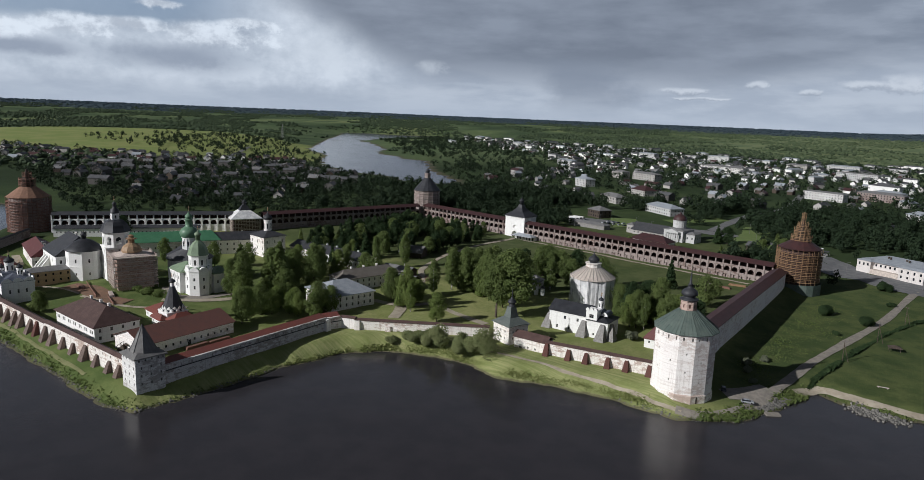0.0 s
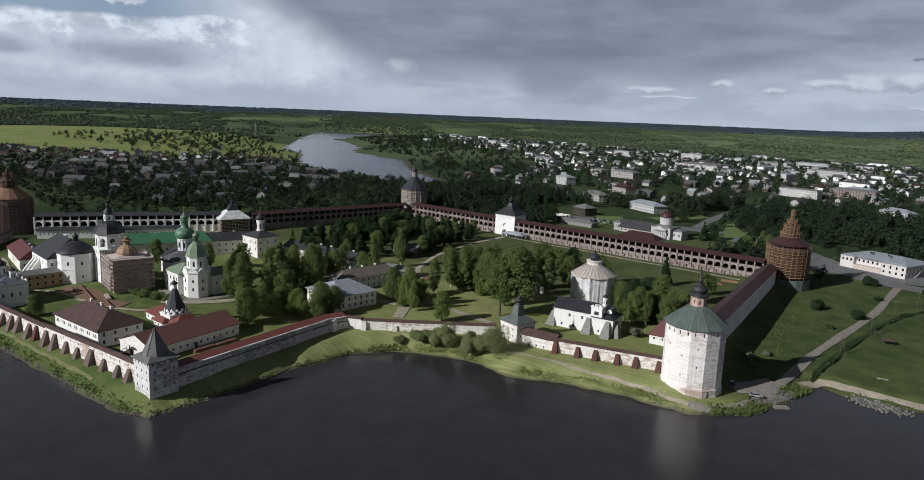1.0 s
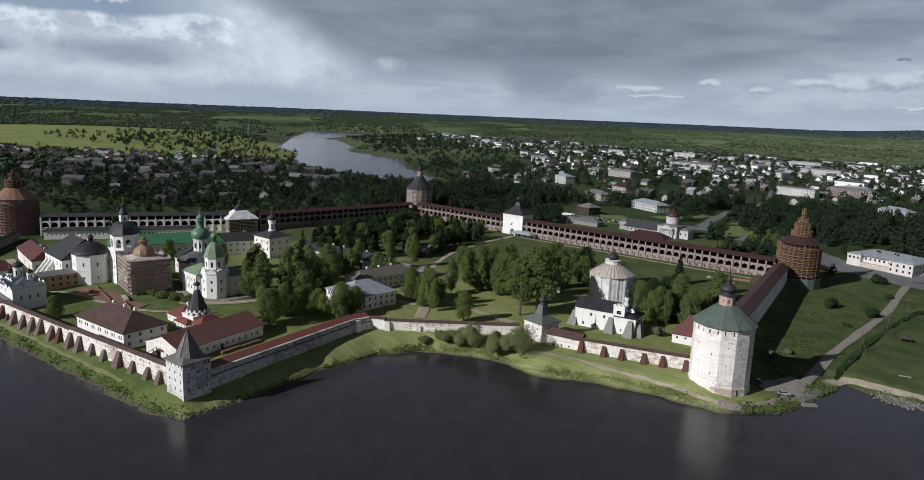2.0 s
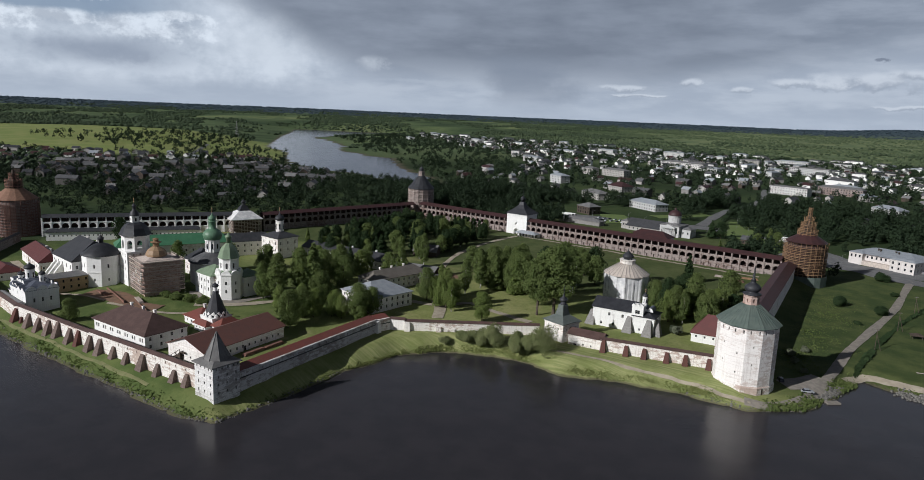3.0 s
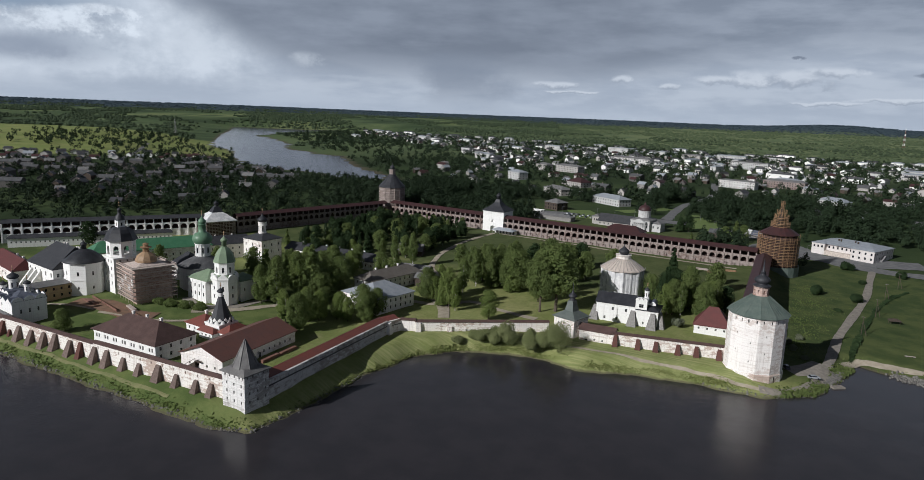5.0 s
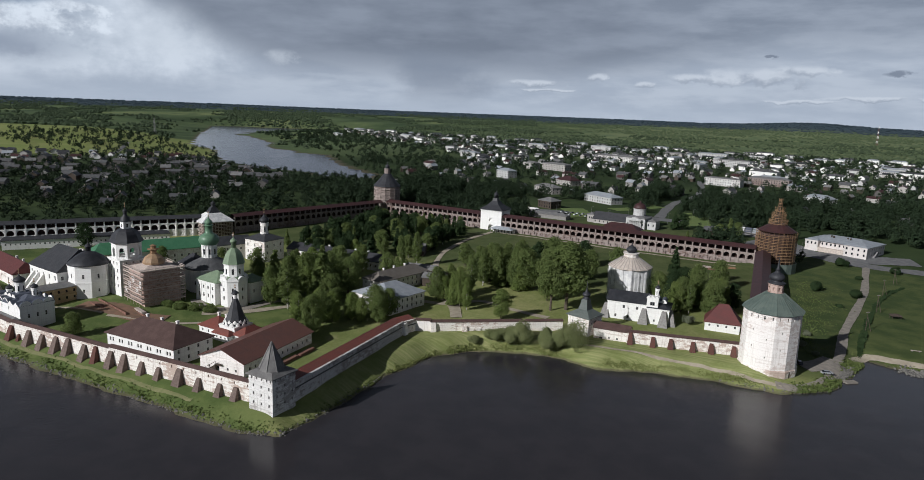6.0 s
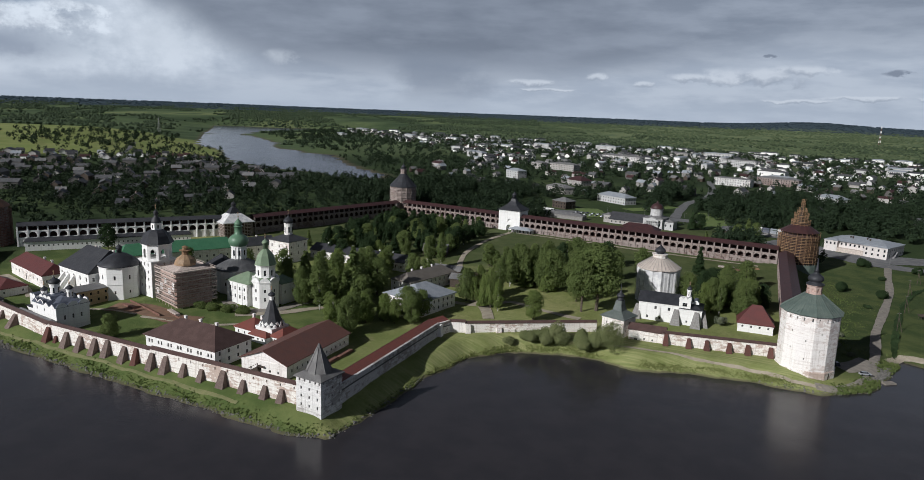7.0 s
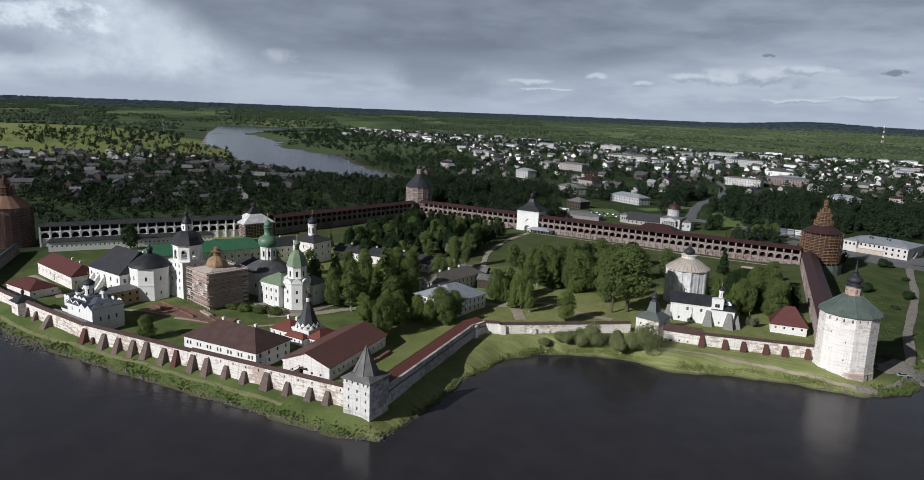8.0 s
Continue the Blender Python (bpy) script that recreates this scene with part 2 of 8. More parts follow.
RED_BUTTRESS = plain("red_boarded_buttress", (0.125, 0.052, 0.042), (0.10, 0.056, 0.046), 1.3, 0.9, vary=0.4)
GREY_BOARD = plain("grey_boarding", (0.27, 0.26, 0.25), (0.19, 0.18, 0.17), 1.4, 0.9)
# Darker copy of the grey boarding, for village houses under cloud shade.
DULL_BOARD = plain("shaded_grey_boarding", (0.125, 0.118, 0.112), (0.085, 0.080, 0.076), 1.4, 0.9)
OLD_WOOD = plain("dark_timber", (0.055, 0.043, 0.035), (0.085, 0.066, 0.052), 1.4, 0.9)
TARP = plain("scaffold_netting", (0.74, 0.73, 0.72), (0.52, 0.52, 0.53), 0.35, 0.7, 0.12)
PIPE = plain("steel_tube", (0.30, 0.30, 0.31), (0.22, 0.21, 0.21), 3.0, 0.5, 0.01, 0.6)
GLASS = plain("dark_window_glass", (0.012, 0.014, 0.018), (0.022, 0.024, 0.030), 0.4, 0.12, 0.004, 0, 0.5)
# Dark brick, deepened for shade in arcade recesses and behind scaffolding.
VOID = plain("shaded_brick", (0.080, 0.050, 0.045), (0.055, 0.036, 0.033), 0.8, 0.95)
ROAD = plain("packed_gravel", (0.21, 0.19, 0.165), (0.285, 0.255, 0.22), 0.5, 0.95)
ASPHALT = plain("worn_asphalt", (0.13, 0.13, 0.135), (0.18, 0.18, 0.18), 0.25, 0.9)
SAND = plain("pale_sand", (0.40, 0.35, 0.275), (0.30, 0.26, 0.20), 0.35, 0.95, 0.08)
STONE = plain("shore_stone", (0.22, 0.21, 0.19), (0.10, 0.095, 0.09), 0.9, 0.9, 0.05, vary=0.5)
TRODDEN = plain("trodden_grass", (0.20, 0.195, 0.095), (0.15, 0.165, 0.07), 0.5, 0.95)
PALE_PLANK = plain("pale_planks", (0.56, 0.49, 0.43), (0.42, 0.36, 0.32), 1.0, 0.85)
EARTH = plain("bare_earth", (0.22, 0.13, 0.085), (0.155, 0.105, 0.072), 0.3, 0.95, 0.1)
BARK = plain("bark", (0.075, 0.058, 0.043), (0.12, 0.10, 0.08), 2.0, 0.9)
BIRCH = plain("birch_bark", (0.52, 0.50, 0.47), (0.22, 0.20, 0.18), 1.5, 0.8)
CAR_PAINT = plain("silver_car_paint", (0.42, 0.43, 0.45), (0.44, 0.45, 0.47), 1.0, 0.25, 0.0, 0.3, 0.5)
DARK_CAR = plain("dark_car_paint", (0.030, 0.033, 0.045), (0.036, 0.038, 0.05), 1.0, 0.25, 0.0, 0.3, 0.5)
RUBBER = plain("tyre_rubber", (0.02, 0.02, 0.02), (0.03, 0.03, 0.03), 4.0, 0.8)


def foliage(name, a, b, c, through_=0.36):
    m = bpy.data.materials.new(name)
    m.use_nodes = True
    n = Nodes(m.node_tree)
    p = n.add("ShaderNodeNewGeometry").outputs["Position"]
    f = n.noise(p, 0.16, 3.0)
    col = n.mix(n.level(f, 0.36, 0.66), rgb(*a), rgb(*b))
    col = n.mix(n.math("MULTIPLY", island(n), 0.38), col, rgb(*c))
    col = n.mix(n.math("MULTIPLY", chance(n), 0.22), col, rgb(*[v * 0.6 for v in a]))
    d = n.add("ShaderNodeBsdfPrincipled", Roughness=0.75)
    n.put(d, "Base Color", col), n.put(d, "Specular IOR Level", 0.15)
    tr = n.add("ShaderNodeBsdfTranslucent")
    n.put(tr, "Color", col)
    mx = n.add("ShaderNodeMixShader", Fac=through_)
    n.t.links.new(d.outputs[0], mx.inputs[1])
    n.t.links.new(tr.outputs[0], mx.inputs[2])
    n.t.links.new(mx.outputs[0], n.add("ShaderNodeOutputMaterial").inputs["Surface"])
    return m


LEAF = foliage("broad_leaves", (0.180, 0.230, 0.078), (0.215, 0.262, 0.092), (0.120, 0.172, 0.056), 0.52)
LIGHT_LEAF = foliage("young_leaves", (0.225, 0.285, 0.085), (0.260, 0.310, 0.105), (0.150, 0.215, 0.062), 0.52)
DARK_LEAF = foliage("dark_needles", (0.040, 0.068, 0.028), (0.056, 0.088, 0.034), (0.026, 0.046, 0.020))
WILLOW = foliage("willow_leaves", (0.27, 0.30, 0.135), (0.30, 0.32, 0.155), (0.19, 0.23, 0.10), 0.45)
# Kept very dark: cloud shade over the near woods is in this colour.
WOODLAND = foliage("shaded_woodland_leaves", (0.022, 0.036, 0.018), (0.030, 0.048, 0.022), (0.016, 0.028, 0.014), 0.05)
FAR_WOOD = foliage("far_woodland", (0.056, 0.080, 0.044), (0.078, 0.104, 0.052), (0.040, 0.062, 0.038), 0.2)
# Leaf colour lightened in place of aerial haze over the plain.
PLAIN_WOOD = foliage("haze_pale_forest_of_the_plain", (0.125, 0.165, 0.088), (0.155, 0.192, 0.100), (0.085, 0.122, 0.070))
# Blue tint stands in for distance haze on the ridge.
HORIZON_WOOD = foliage("haze_blue_woodland", (0.048, 0.070, 0.088), (0.058, 0.080, 0.096), (0.042, 0.062, 0.080), 0.1)
BUSH_BLOOM = foliage("blossoming_bush", (0.16, 0.18, 0.11), (0.10, 0.13, 0.06), (0.34, 0.34, 0.29))
BAY_GRASS = foliage("tall_bay_grass", (0.215, 0.245, 0.082), (0.260, 0.275, 0.105), (0.15, 0.19, 0.058))
REED = foliage("bank_weeds", (0.125, 0.165, 0.050), (0.160, 0.190, 0.066), (0.08, 0.118, 0.034))


def water_material():
    m = bpy.data.materials.new("dark_lake_water")
    m.use_nodes = True
    n = Nodes(m.node_tree)
    p = n.add("ShaderNodeNewGeometry").outputs["Position"]
    ripple = n.noise(n.scaled(p, (1.0, 1.6, 1.0)), 1.1, 4.0, 0.6)
    swell = n.noise(p, 0.09, 3.0)
    calm = n.level(n.noise(p, 0.018, 3.0), 0.4, 0.65, 0.35, 1.0)
    h = n.math("MULTIPLY", n.math("ADD", n.math("MULTIPLY", ripple, 0.6), n.math("MULTIPLY", swell, 1.2)), calm)
    b = n.add("ShaderNodeBsdfPrincipled", Roughness=0.15, IOR=1.33)
    n.put(b, "Specular IOR Level", 0.34)
    n.put(b, "Base Color", n.mix(n.level(swell, 0.35, 0.65), rgb(0.031, 0.029, 0.033), rgb(0.037, 0.034, 0.038)))
    bump = n.add("ShaderNodeBump", Strength=1.0, Distance=0.09)
    n.put(bump, "Height", h)
    n.put(b, "Normal", bump.outputs[0])
    n.t.links.new(b.outputs[0], n.add("ShaderNodeOutputMaterial").inputs["Surface"])
    return m


WATER = water_material()


def ground_material():
    def build(n, p):
        wide = n.noise(p, 0.012, 4.0, 0.6)
        mid = n.noise(p, 0.09, 5.0, 0.62)
        tuft = n.noise(p, 0.9, 4.0, 0.65)
        c = n.mix(n.level(mid, 0.34, 0.66), rgb(0.205, 0.225, 0.076), rgb(0.285, 0.285, 0.120))
        c = n.mix(n.level(wide, 0.42, 0.62, 0.0, 0.45), c, rgb(0.120, 0.165, 0.046))
        c = n.mix(n.level(tuft, 0.42, 0.72, 0.0, 0.42), c, rgb(0.090, 0.118, 0.038))
        c = n.mix(n.level(n.noise(p, 0.035, 5.0, 0.7), 0.60, 0.68, 0.0, 0.55), c, rgb(0.31, 0.275, 0.150))
        # unmown meadow in the inner park, darkened: cloud shade is in this colour
        flatp = n.scaled(p, (1.0, 1.0, 0.0))
        sp = n.add("ShaderNodeSeparateXYZ")
        n.put(sp, "Vector", p)
        shaded_rough = n.level(n.math("ADD", sp.outputs["Y"], n.math("MULTIPLY", n.math("SUBTRACT", n.noise(p, 0.03, 4.0), 0.5), 90.0)), 285.0, 325.0)
        bank_side = n.math("MULTIPLY", n.level(sp.outputs["X"], -84.0, -76.0), n.math("MULTIPLY", n.level(sp.outputs["X"], -46.0, -36.0, 1.0, 0.0), n.level(sp.outputs["Y"], 255.0, 285.0)))
        shaded_rough = n.math("MAXIMUM", shaded_rough, n.math("MULTIPLY", bank_side, n.level(n.noise(p, 0.06, 4.0), 0.38, 0.58, 1.0, 0.3)))
        c = n.mix(n.math("MULTIPLY", shaded_rough, 0.85), c, n.mix(n.level(mid, 0.36, 0.66), rgb(0.046, 0.066, 0.025), rgb(0.070, 0.088, 0.036)))
        # dry mown grass on the bay's bank, shaded meadow east of the great tower
        dry = n.math("MULTIPLY", n.math("MULTIPLY", n.level(sp.outputs["X"], -212.0, -200.0), n.level(sp.outputs["X"], -74.0, -58.0, 1.0, 0.0)), n.level(sp.outputs["Y"], 226.0, 246.0, 1.0, 0.0))
        swath = n.noise(n.scaled(p, (0.05, 0.9, 0.0)), 1.0, 4.0, 0.6)
        c = n.mix(n.math("MULTIPLY", dry, n.level(mid, 0.30, 0.62, 0.30, 0.85)), c, n.mix(n.level(swath, 0.38, 0.62), rgb(0.205, 0.240, 0.085), rgb(0.335, 0.340, 0.155)))
        # lush green dimmed towards the cloud shade lying on this meadow
        shaded_meadow = n.math("MULTIPLY", n.level(sp.outputs["X"], -84.0, -70.0), n.level(n.math("ADD", sp.outputs["Y"], n.math("MULTIPLY", mid, 30.0)), 240.0, 262.0))
        c = n.mix(n.math("MULTIPLY", shaded_meadow, 0.88), c, n.mix(n.level(mid, 0.36, 0.64), rgb(0.046, 0.068, 0.024), rgb(0.082, 0.102, 0.036)))
        # green turf round the western churches and under the lake wall, darkened for shade
        shaded_turf = n.math("MULTIPLY", n.level(sp.outputs["X"], -262.0, -222.0, 1.0, 0.0), n.level(sp.outputs["Y"], 225.0, 255.0, 1.0, 0.0))
        front_ = n.math("MULTIPLY", n.level(sp.outputs["X"], -212.0, -204.0, 1.0, 0.0), n.level(sp.outputs["Y"], 114.0, 120.0, 1.0, 0.0))
        shaded_turf = n.math("MAXIMUM", shaded_turf, front_)
        c = n.mix(n.math("MULTIPLY", shaded_turf, 0.88), c, n.mix(n.level(mid, 0.36, 0.64), rgb(0.070, 0.105, 0.032), rgb(0.120, 0.150, 0.050)))
        # far country: patchwork of meadow, scrub, woodland floor; near ramp dimmed for cloud shade
        away = n.add("ShaderNodeVectorMath")
        away.operation = "DISTANCE"
        n.put(away, "#0", flatp), n.put(away, "#1", (-190.0, 250.0, 0.0))
        far = n.level(away.outputs["Value"], 265.0, 330.0)
        outlying = n.level(away.outputs["Value"], 900.0, 1500.0)
        field = n.noise(flatp, 0.0045, 5.0, 0.6)
        fc = n.ramp(field, [(0.36, (0.024, 0.036, 0.016)), (0.47, (0.033, 0.050, 0.021)), (0.56, (0.048, 0.069, 0.027)), (0.66, (0.066, 0.088, 0.035)), (0.74, (0.04, 0.056, 0.024))])
        fc = n.mix(n.level(n.noise(flatp, 0.05, 4.0), 0.4, 0.7, 0.0, 0.6), fc, rgb(0.030, 0.048, 0.018))
        wide_field = n.ramp(n.noise(n.scaled(flatp, (1.0, 0.6, 1.0)), 0.0032, 5.0, 0.6), [(0.34, (0.040, 0.062, 0.030)), (0.45, (0.066, 0.096, 0.044)), (0.55, (0.105, 0.140, 0.062)), (0.64, (0.175, 0.205, 0.088)), (0.70, (0.06, 0.09, 0.042))])
        fc = n.mix(outlying, fc, wide_field)
        # hay meadows on the western hill, clearings of the eastern plain, woods on the ridge
        hay = n.add("ShaderNodeVectorMath")
        hay.operation = "DISTANCE"
        n.put(hay, "#0", n.scaled(flatp, (1.0, 1.5, 0.0))), n.put(hay, "#1", (-1530.0, 1245.0, 0.0))
        hay_ = n.level(n.math("ADD", hay.outputs["Value"], n.math("MULTIPLY", n.noise(flatp, 0.006, 4.0), 300.0)), 660.0, 740.0, 1.0, 0.0)
        fc = n.mix(n.math("MULTIPLY", hay_, 0.9), fc, n.mix(n.level(n.noise(flatp, 0.02, 4.0), 0.4, 0.62), rgb(0.20, 0.245, 0.075), rgb(0.255, 0.275, 0.10)))
        plain_ = n.math("MULTIPLY", n.level(sp.outputs["X"], -1300.0, -700.0), outlying)
        fc = n.mix(n.math("MULTIPLY", plain_, 0.85), fc, n.mix(n.level(n.noise(n.scaled(flatp, (1.0, 0.5, 1.0)), 0.012, 5.0, 0.65), 0.38, 0.64), rgb(0.120, 0.160, 0.080), rgb(0.190, 0.222, 0.110)))
        # ridge ground takes the same painted haze blue
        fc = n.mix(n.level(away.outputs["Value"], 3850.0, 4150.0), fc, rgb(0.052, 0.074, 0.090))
        c = n.mix(far, c, fc)
        z = n.add("ShaderNodeSeparateXYZ")
        n.put(z, "Vector", p)
        bank = n.level(n.math("ADD", z.outputs["Z"], n.math("MULTIPLY", n.math("SUBTRACT", tuft, 0.5), 1.2)), 0.15, 0.8, 1.0, 0.0)
        c = n.mix(n.math("MULTIPLY", bank, 0.8), c, rgb(0.10, 0.085, 0.06))
        return c, n.math("ADD", tuft, mid), 0.25
    return material("grass_and_fields", build, 0.95, 0, 0.1)


GROUND = ground_material()


# ---- building blocks ----
class Shape:
    """Gathers faces for one mesh; slot numbers the material of the faces that follow."""

    def __init__(self):
        self.v, self.f, self.s, self.slot = [], [], [], 0

    def face(self, *pts):
        k = len(self.v)
        self.v += [tuple(p) for p in pts]
        self.f.append(tuple(range(k, k + len(pts))))
        self.s.append(self.slot)

    def box(self, x0, y0, z0, x1, y1, z1):
        self.prism([(x0, y0), (x1, y0), (x1, y1), (x0, y1)], z0, z1)

    def prism(self, poly, z0, z1, top=None):
        """A block on a counterclockwise outline; top is another outline for tapered blocks."""
        top = top or poly
        n = len(poly)
        for i in range(n):
            a, b, c, d = poly[i], poly[(i + 1) % n], top[(i + 1) % n], top[i]
            self.face((*a, z0), (*b, z0), (*c, z1), (*d, z1))
        self.face(*[(*p, z1) for p in top])
        self.face(*[(*p, z0) for p in reversed(poly)])

    def wall(self, p0, p1, z0, z1, holes=(), depth=0.35):
        """A wall face from p0 to p1, seen from the right of that way, with recessed holes (u0, u1, w0, w1)."""
        p0, p1 = Vector(p0), Vector(p1)
        length = (p1 - p0).length
        d = (p1 - p0) / length
        inn = Vector((-d.y, d.x)) * depth
        us = sorted({0.0, length, *[h[0] for h in holes], *[h[1] for h in holes]})
        ws = sorted({z0, z1, *[h[2] for h in holes], *[h[3] for h in holes]})

        def at(u, w, deep=0.0):
            q = p0 + d * u + inn * deep
            return (q.x, q.y, w)
        for a, b in zip(us, us[1:]):
            for e, g in zip(ws, ws[1:]):
                if not any(h[0] <= (a + b) / 2 <= h[1] and h[2] <= (e + g) / 2 <= h[3] for h in holes):
                    self.face(at(a, e), at(b, e), at(b, g), at(a, g))
        for a, b, e, g in holes:
            self.face(at(a, e), at(a, e, 1), at(b, e, 1), at(b, e))
            self.face(at(a, g, 1), at(a, g), at(b, g), at(b, g, 1))
            self.face(at(a, e, 1), at(a, e), at(a, g), at(a, g, 1))
            self.face(at(b, e), at(b, e, 1), at(b, g, 1), at(b, g))
            self.face(at(a, e, 1), at(a, g, 1), at(b, g, 1), at(b, e, 1))

    def arch_wall(self, p0, p1, z0, z1, opening, spring, sill=0.0, depth=1.0, back=True, n=8):
        """A wall face with one arched opening in its middle, with soffit and back."""
        p0, p1 = Vector(p0), Vector(p1)
        length = (p1 - p0).length
        d = (p1 - p0) / length
        inn = Vector((-d.y, d.x)) * depth
        m, r = length / 2, opening / 2

        def at(u, w, deep=0.0):
            q = p0 + d * u + inn * deep
            return (q.x, q.y, w)
        curve = [(m - r * math.cos(math.pi * i / n), z0 + spring + r * math.sin(math.pi * i / n)) for i in range(n + 1)]
        self.face(at(0, z0), at(m - r, z0), at(m - r, z1), at(0, z1))
        self.face(at(m + r, z0), at(length, z0), at(length, z1), at(m + r, z1))
        s = z0 + sill
        if sill:
            self.face(at(m - r, z0), at(m + r, z0), at(m + r, s), at(m - r, s))
        self.face(at(m - r, s), at(m - r, s, 1), at(m + r, s, 1), at(m + r, s))
        for (a, e), (b, g) in zip(curve, curve[1:]):
            self.face(at(a, e), at(b, g), at(b, z1), at(a, z1))
            self.face(at(a, e, 1), at(b, g, 1), at(b, g), at(a, e))
        self.face(at(m - r, s, 1), at(m - r, s), at(*curve[0]), at(*curve[0], 1))
        self.face(at(m + r, s), at(m + r, s, 1), at(*curve[-1], 1), at(*curve[-1]))
        if back:
            self.face(at(m - r, s, 1), *[at(*c, 1) for c in curve], at(m + r, s, 1))

    def lathe(self, rings, n=16, x=0.0, y=0.0, turn=0.0):
        """A turned shape from (radius, height) rings, bottom to top."""
        pts = [[(x + r * math.cos(turn + 2 * math.pi * i / n), y + r * math.sin(turn + 2 * math.pi * i / n), z) for i in range(n)] for r, z in rings]
        for lo, hi in zip(pts, pts[1:]):
            for i in range(n):
                j = (i + 1) % n
                self.face(lo[i], lo[j], hi[j], hi[i])
        if rings[0][0] > 0.01:
            self.face(*reversed(pts[0]))
        if rings[-1][0] > 0.01:
            self.face(*pts[-1])

    def hip(self, x0, y0, x1, y1, z, rise, over=0.5, inset=None, thick=0.25):
        """A hipped roof; inset 0 makes a gabled roof along the longer side."""
        x0, y0, x1, y1 = x0 - over, y0 - over, x1 + over, y1 + over
        w, d = x1 - x0, y1 - y0
        inset = min(w, d) / 2 if inset is None else inset
        if w >= d:
            a, b = (x0 + inset, (y0 + y1) / 2, z + rise), (x1 - inset, (y0 + y1) / 2, z + rise)
        else:
            a, b = ((x0 + x1) / 2, y0 + inset, z + rise), ((x0 + x1) / 2, y1 - inset, z + rise)
        c = [(x0, y0, z), (x1, y0, z), (x1, y1, z), (x0, y1, z)]
        if inset == 0:                  # two slabs that meet at the ridge, open gables
            for p, q, e, g in (((c[0], c[1], b, a), (c[2], c[3], a, b)) if w >= d else ((c[1], c[2], b, a), (c[3], c[0], a, b))):
                low = [(v[0], v[1], v[2] - thick) for v in (p, q, e, g)]
                self.face(p, q, e, g), self.face(*reversed(low))
                self.face(low[0], low[1], q, p), self.face(low[1], low[2], e, q), self.face(low[3], low[0], p, g)
            return
        if w >= d:
            self.face(c[0], c[1], b, a), self.face(c[2], c[3], a, b), self.face(c[1], c[2], b), self.face(c[3], c[0], a)
        else:
            self.face(c[0], c[1], a), self.face(c[1], c[2], b, a), self.face(c[2], c[3], b), self.face(c[3], c[0], a, b)
        low = [(p[0], p[1], z - thick) for p in c]
        for i in range(4):
            j = (i + 1) % 4
            self.face(low[i], low[j], c[j], c[i])
        self.face(*reversed(low))

    def beam(self, a, b, w):
        """A square bar from a to b."""
        a, b = Vector(a), Vector(b)
        d = (b - a).normalized()
        s = d.cross(Vector((0, 0, 1)) if abs(d.z) < 0.9 else Vector((1, 0, 0))).normalized() * w / 2
        t = d.cross(s).normalized() * w / 2
        q = [(a + s + t, b + s + t), (a - s + t, b - s + t), (a - s - t, b - s - t), (a + s - t, b + s - t)]
        for i in range(4):
            j = (i + 1) % 4
            self.face(q[i][0], q[j][0], q[j][1], q[i][1])
        self.face(*[p[0] for p in reversed(q)]), self.face(*[p[1] for p in q])

    def moved(self, m):
        self.v = [tuple(m @ Vector(p)) for p in self.v]
        return self

    def join(self, other):
        k = len(self.v)
        self.v += other.v
        self.f += [tuple(i + k for i in f) for f in other.f]
        self.s += other.s
        return self

    def mesh(self, name, *mats, smooth=False):
        me = bpy.data.meshes.new(name)
        me.from_pydata(self.v, [], self.f)
        for m in mats:
            me.materials.append(m)
        if len(mats) > 1:
            me.polygons.foreach_set("material_index", self.s)
        if smooth:
            weld = bmesh.new()
            weld.from_mesh(me)
            bmesh.ops.remove_doubles(weld, verts=weld.verts, dist=0.01)
            weld.to_mesh(me)
            weld.free()
            me.shade_smooth()
        me.update()
        return me


def part(name, shape, mat, parent, label="", smooth=False):
    """One mesh under a thing or a part."""
    data = shape if isinstance(shape, bpy.types.Mesh) else shape.mesh(name, *(mat if isinstance(mat, tuple) else (mat,)), smooth=smooth)
    ob = new(name, data)
    ob.parent = parent
    return tagged(ob, label)


def thing(name, label, category, x, y, z, turn=0.0, group="", kind=""):
    ob = new(name)
    ob.empty_display_size = 1.0
    ob.matrix_world = pose(x, y, z, 0, 0, turn)
    return tagged(ob, label, category, group, kind)


PANES = {}
FRAMED = [True]                         # windows of the far town go without frames of their own


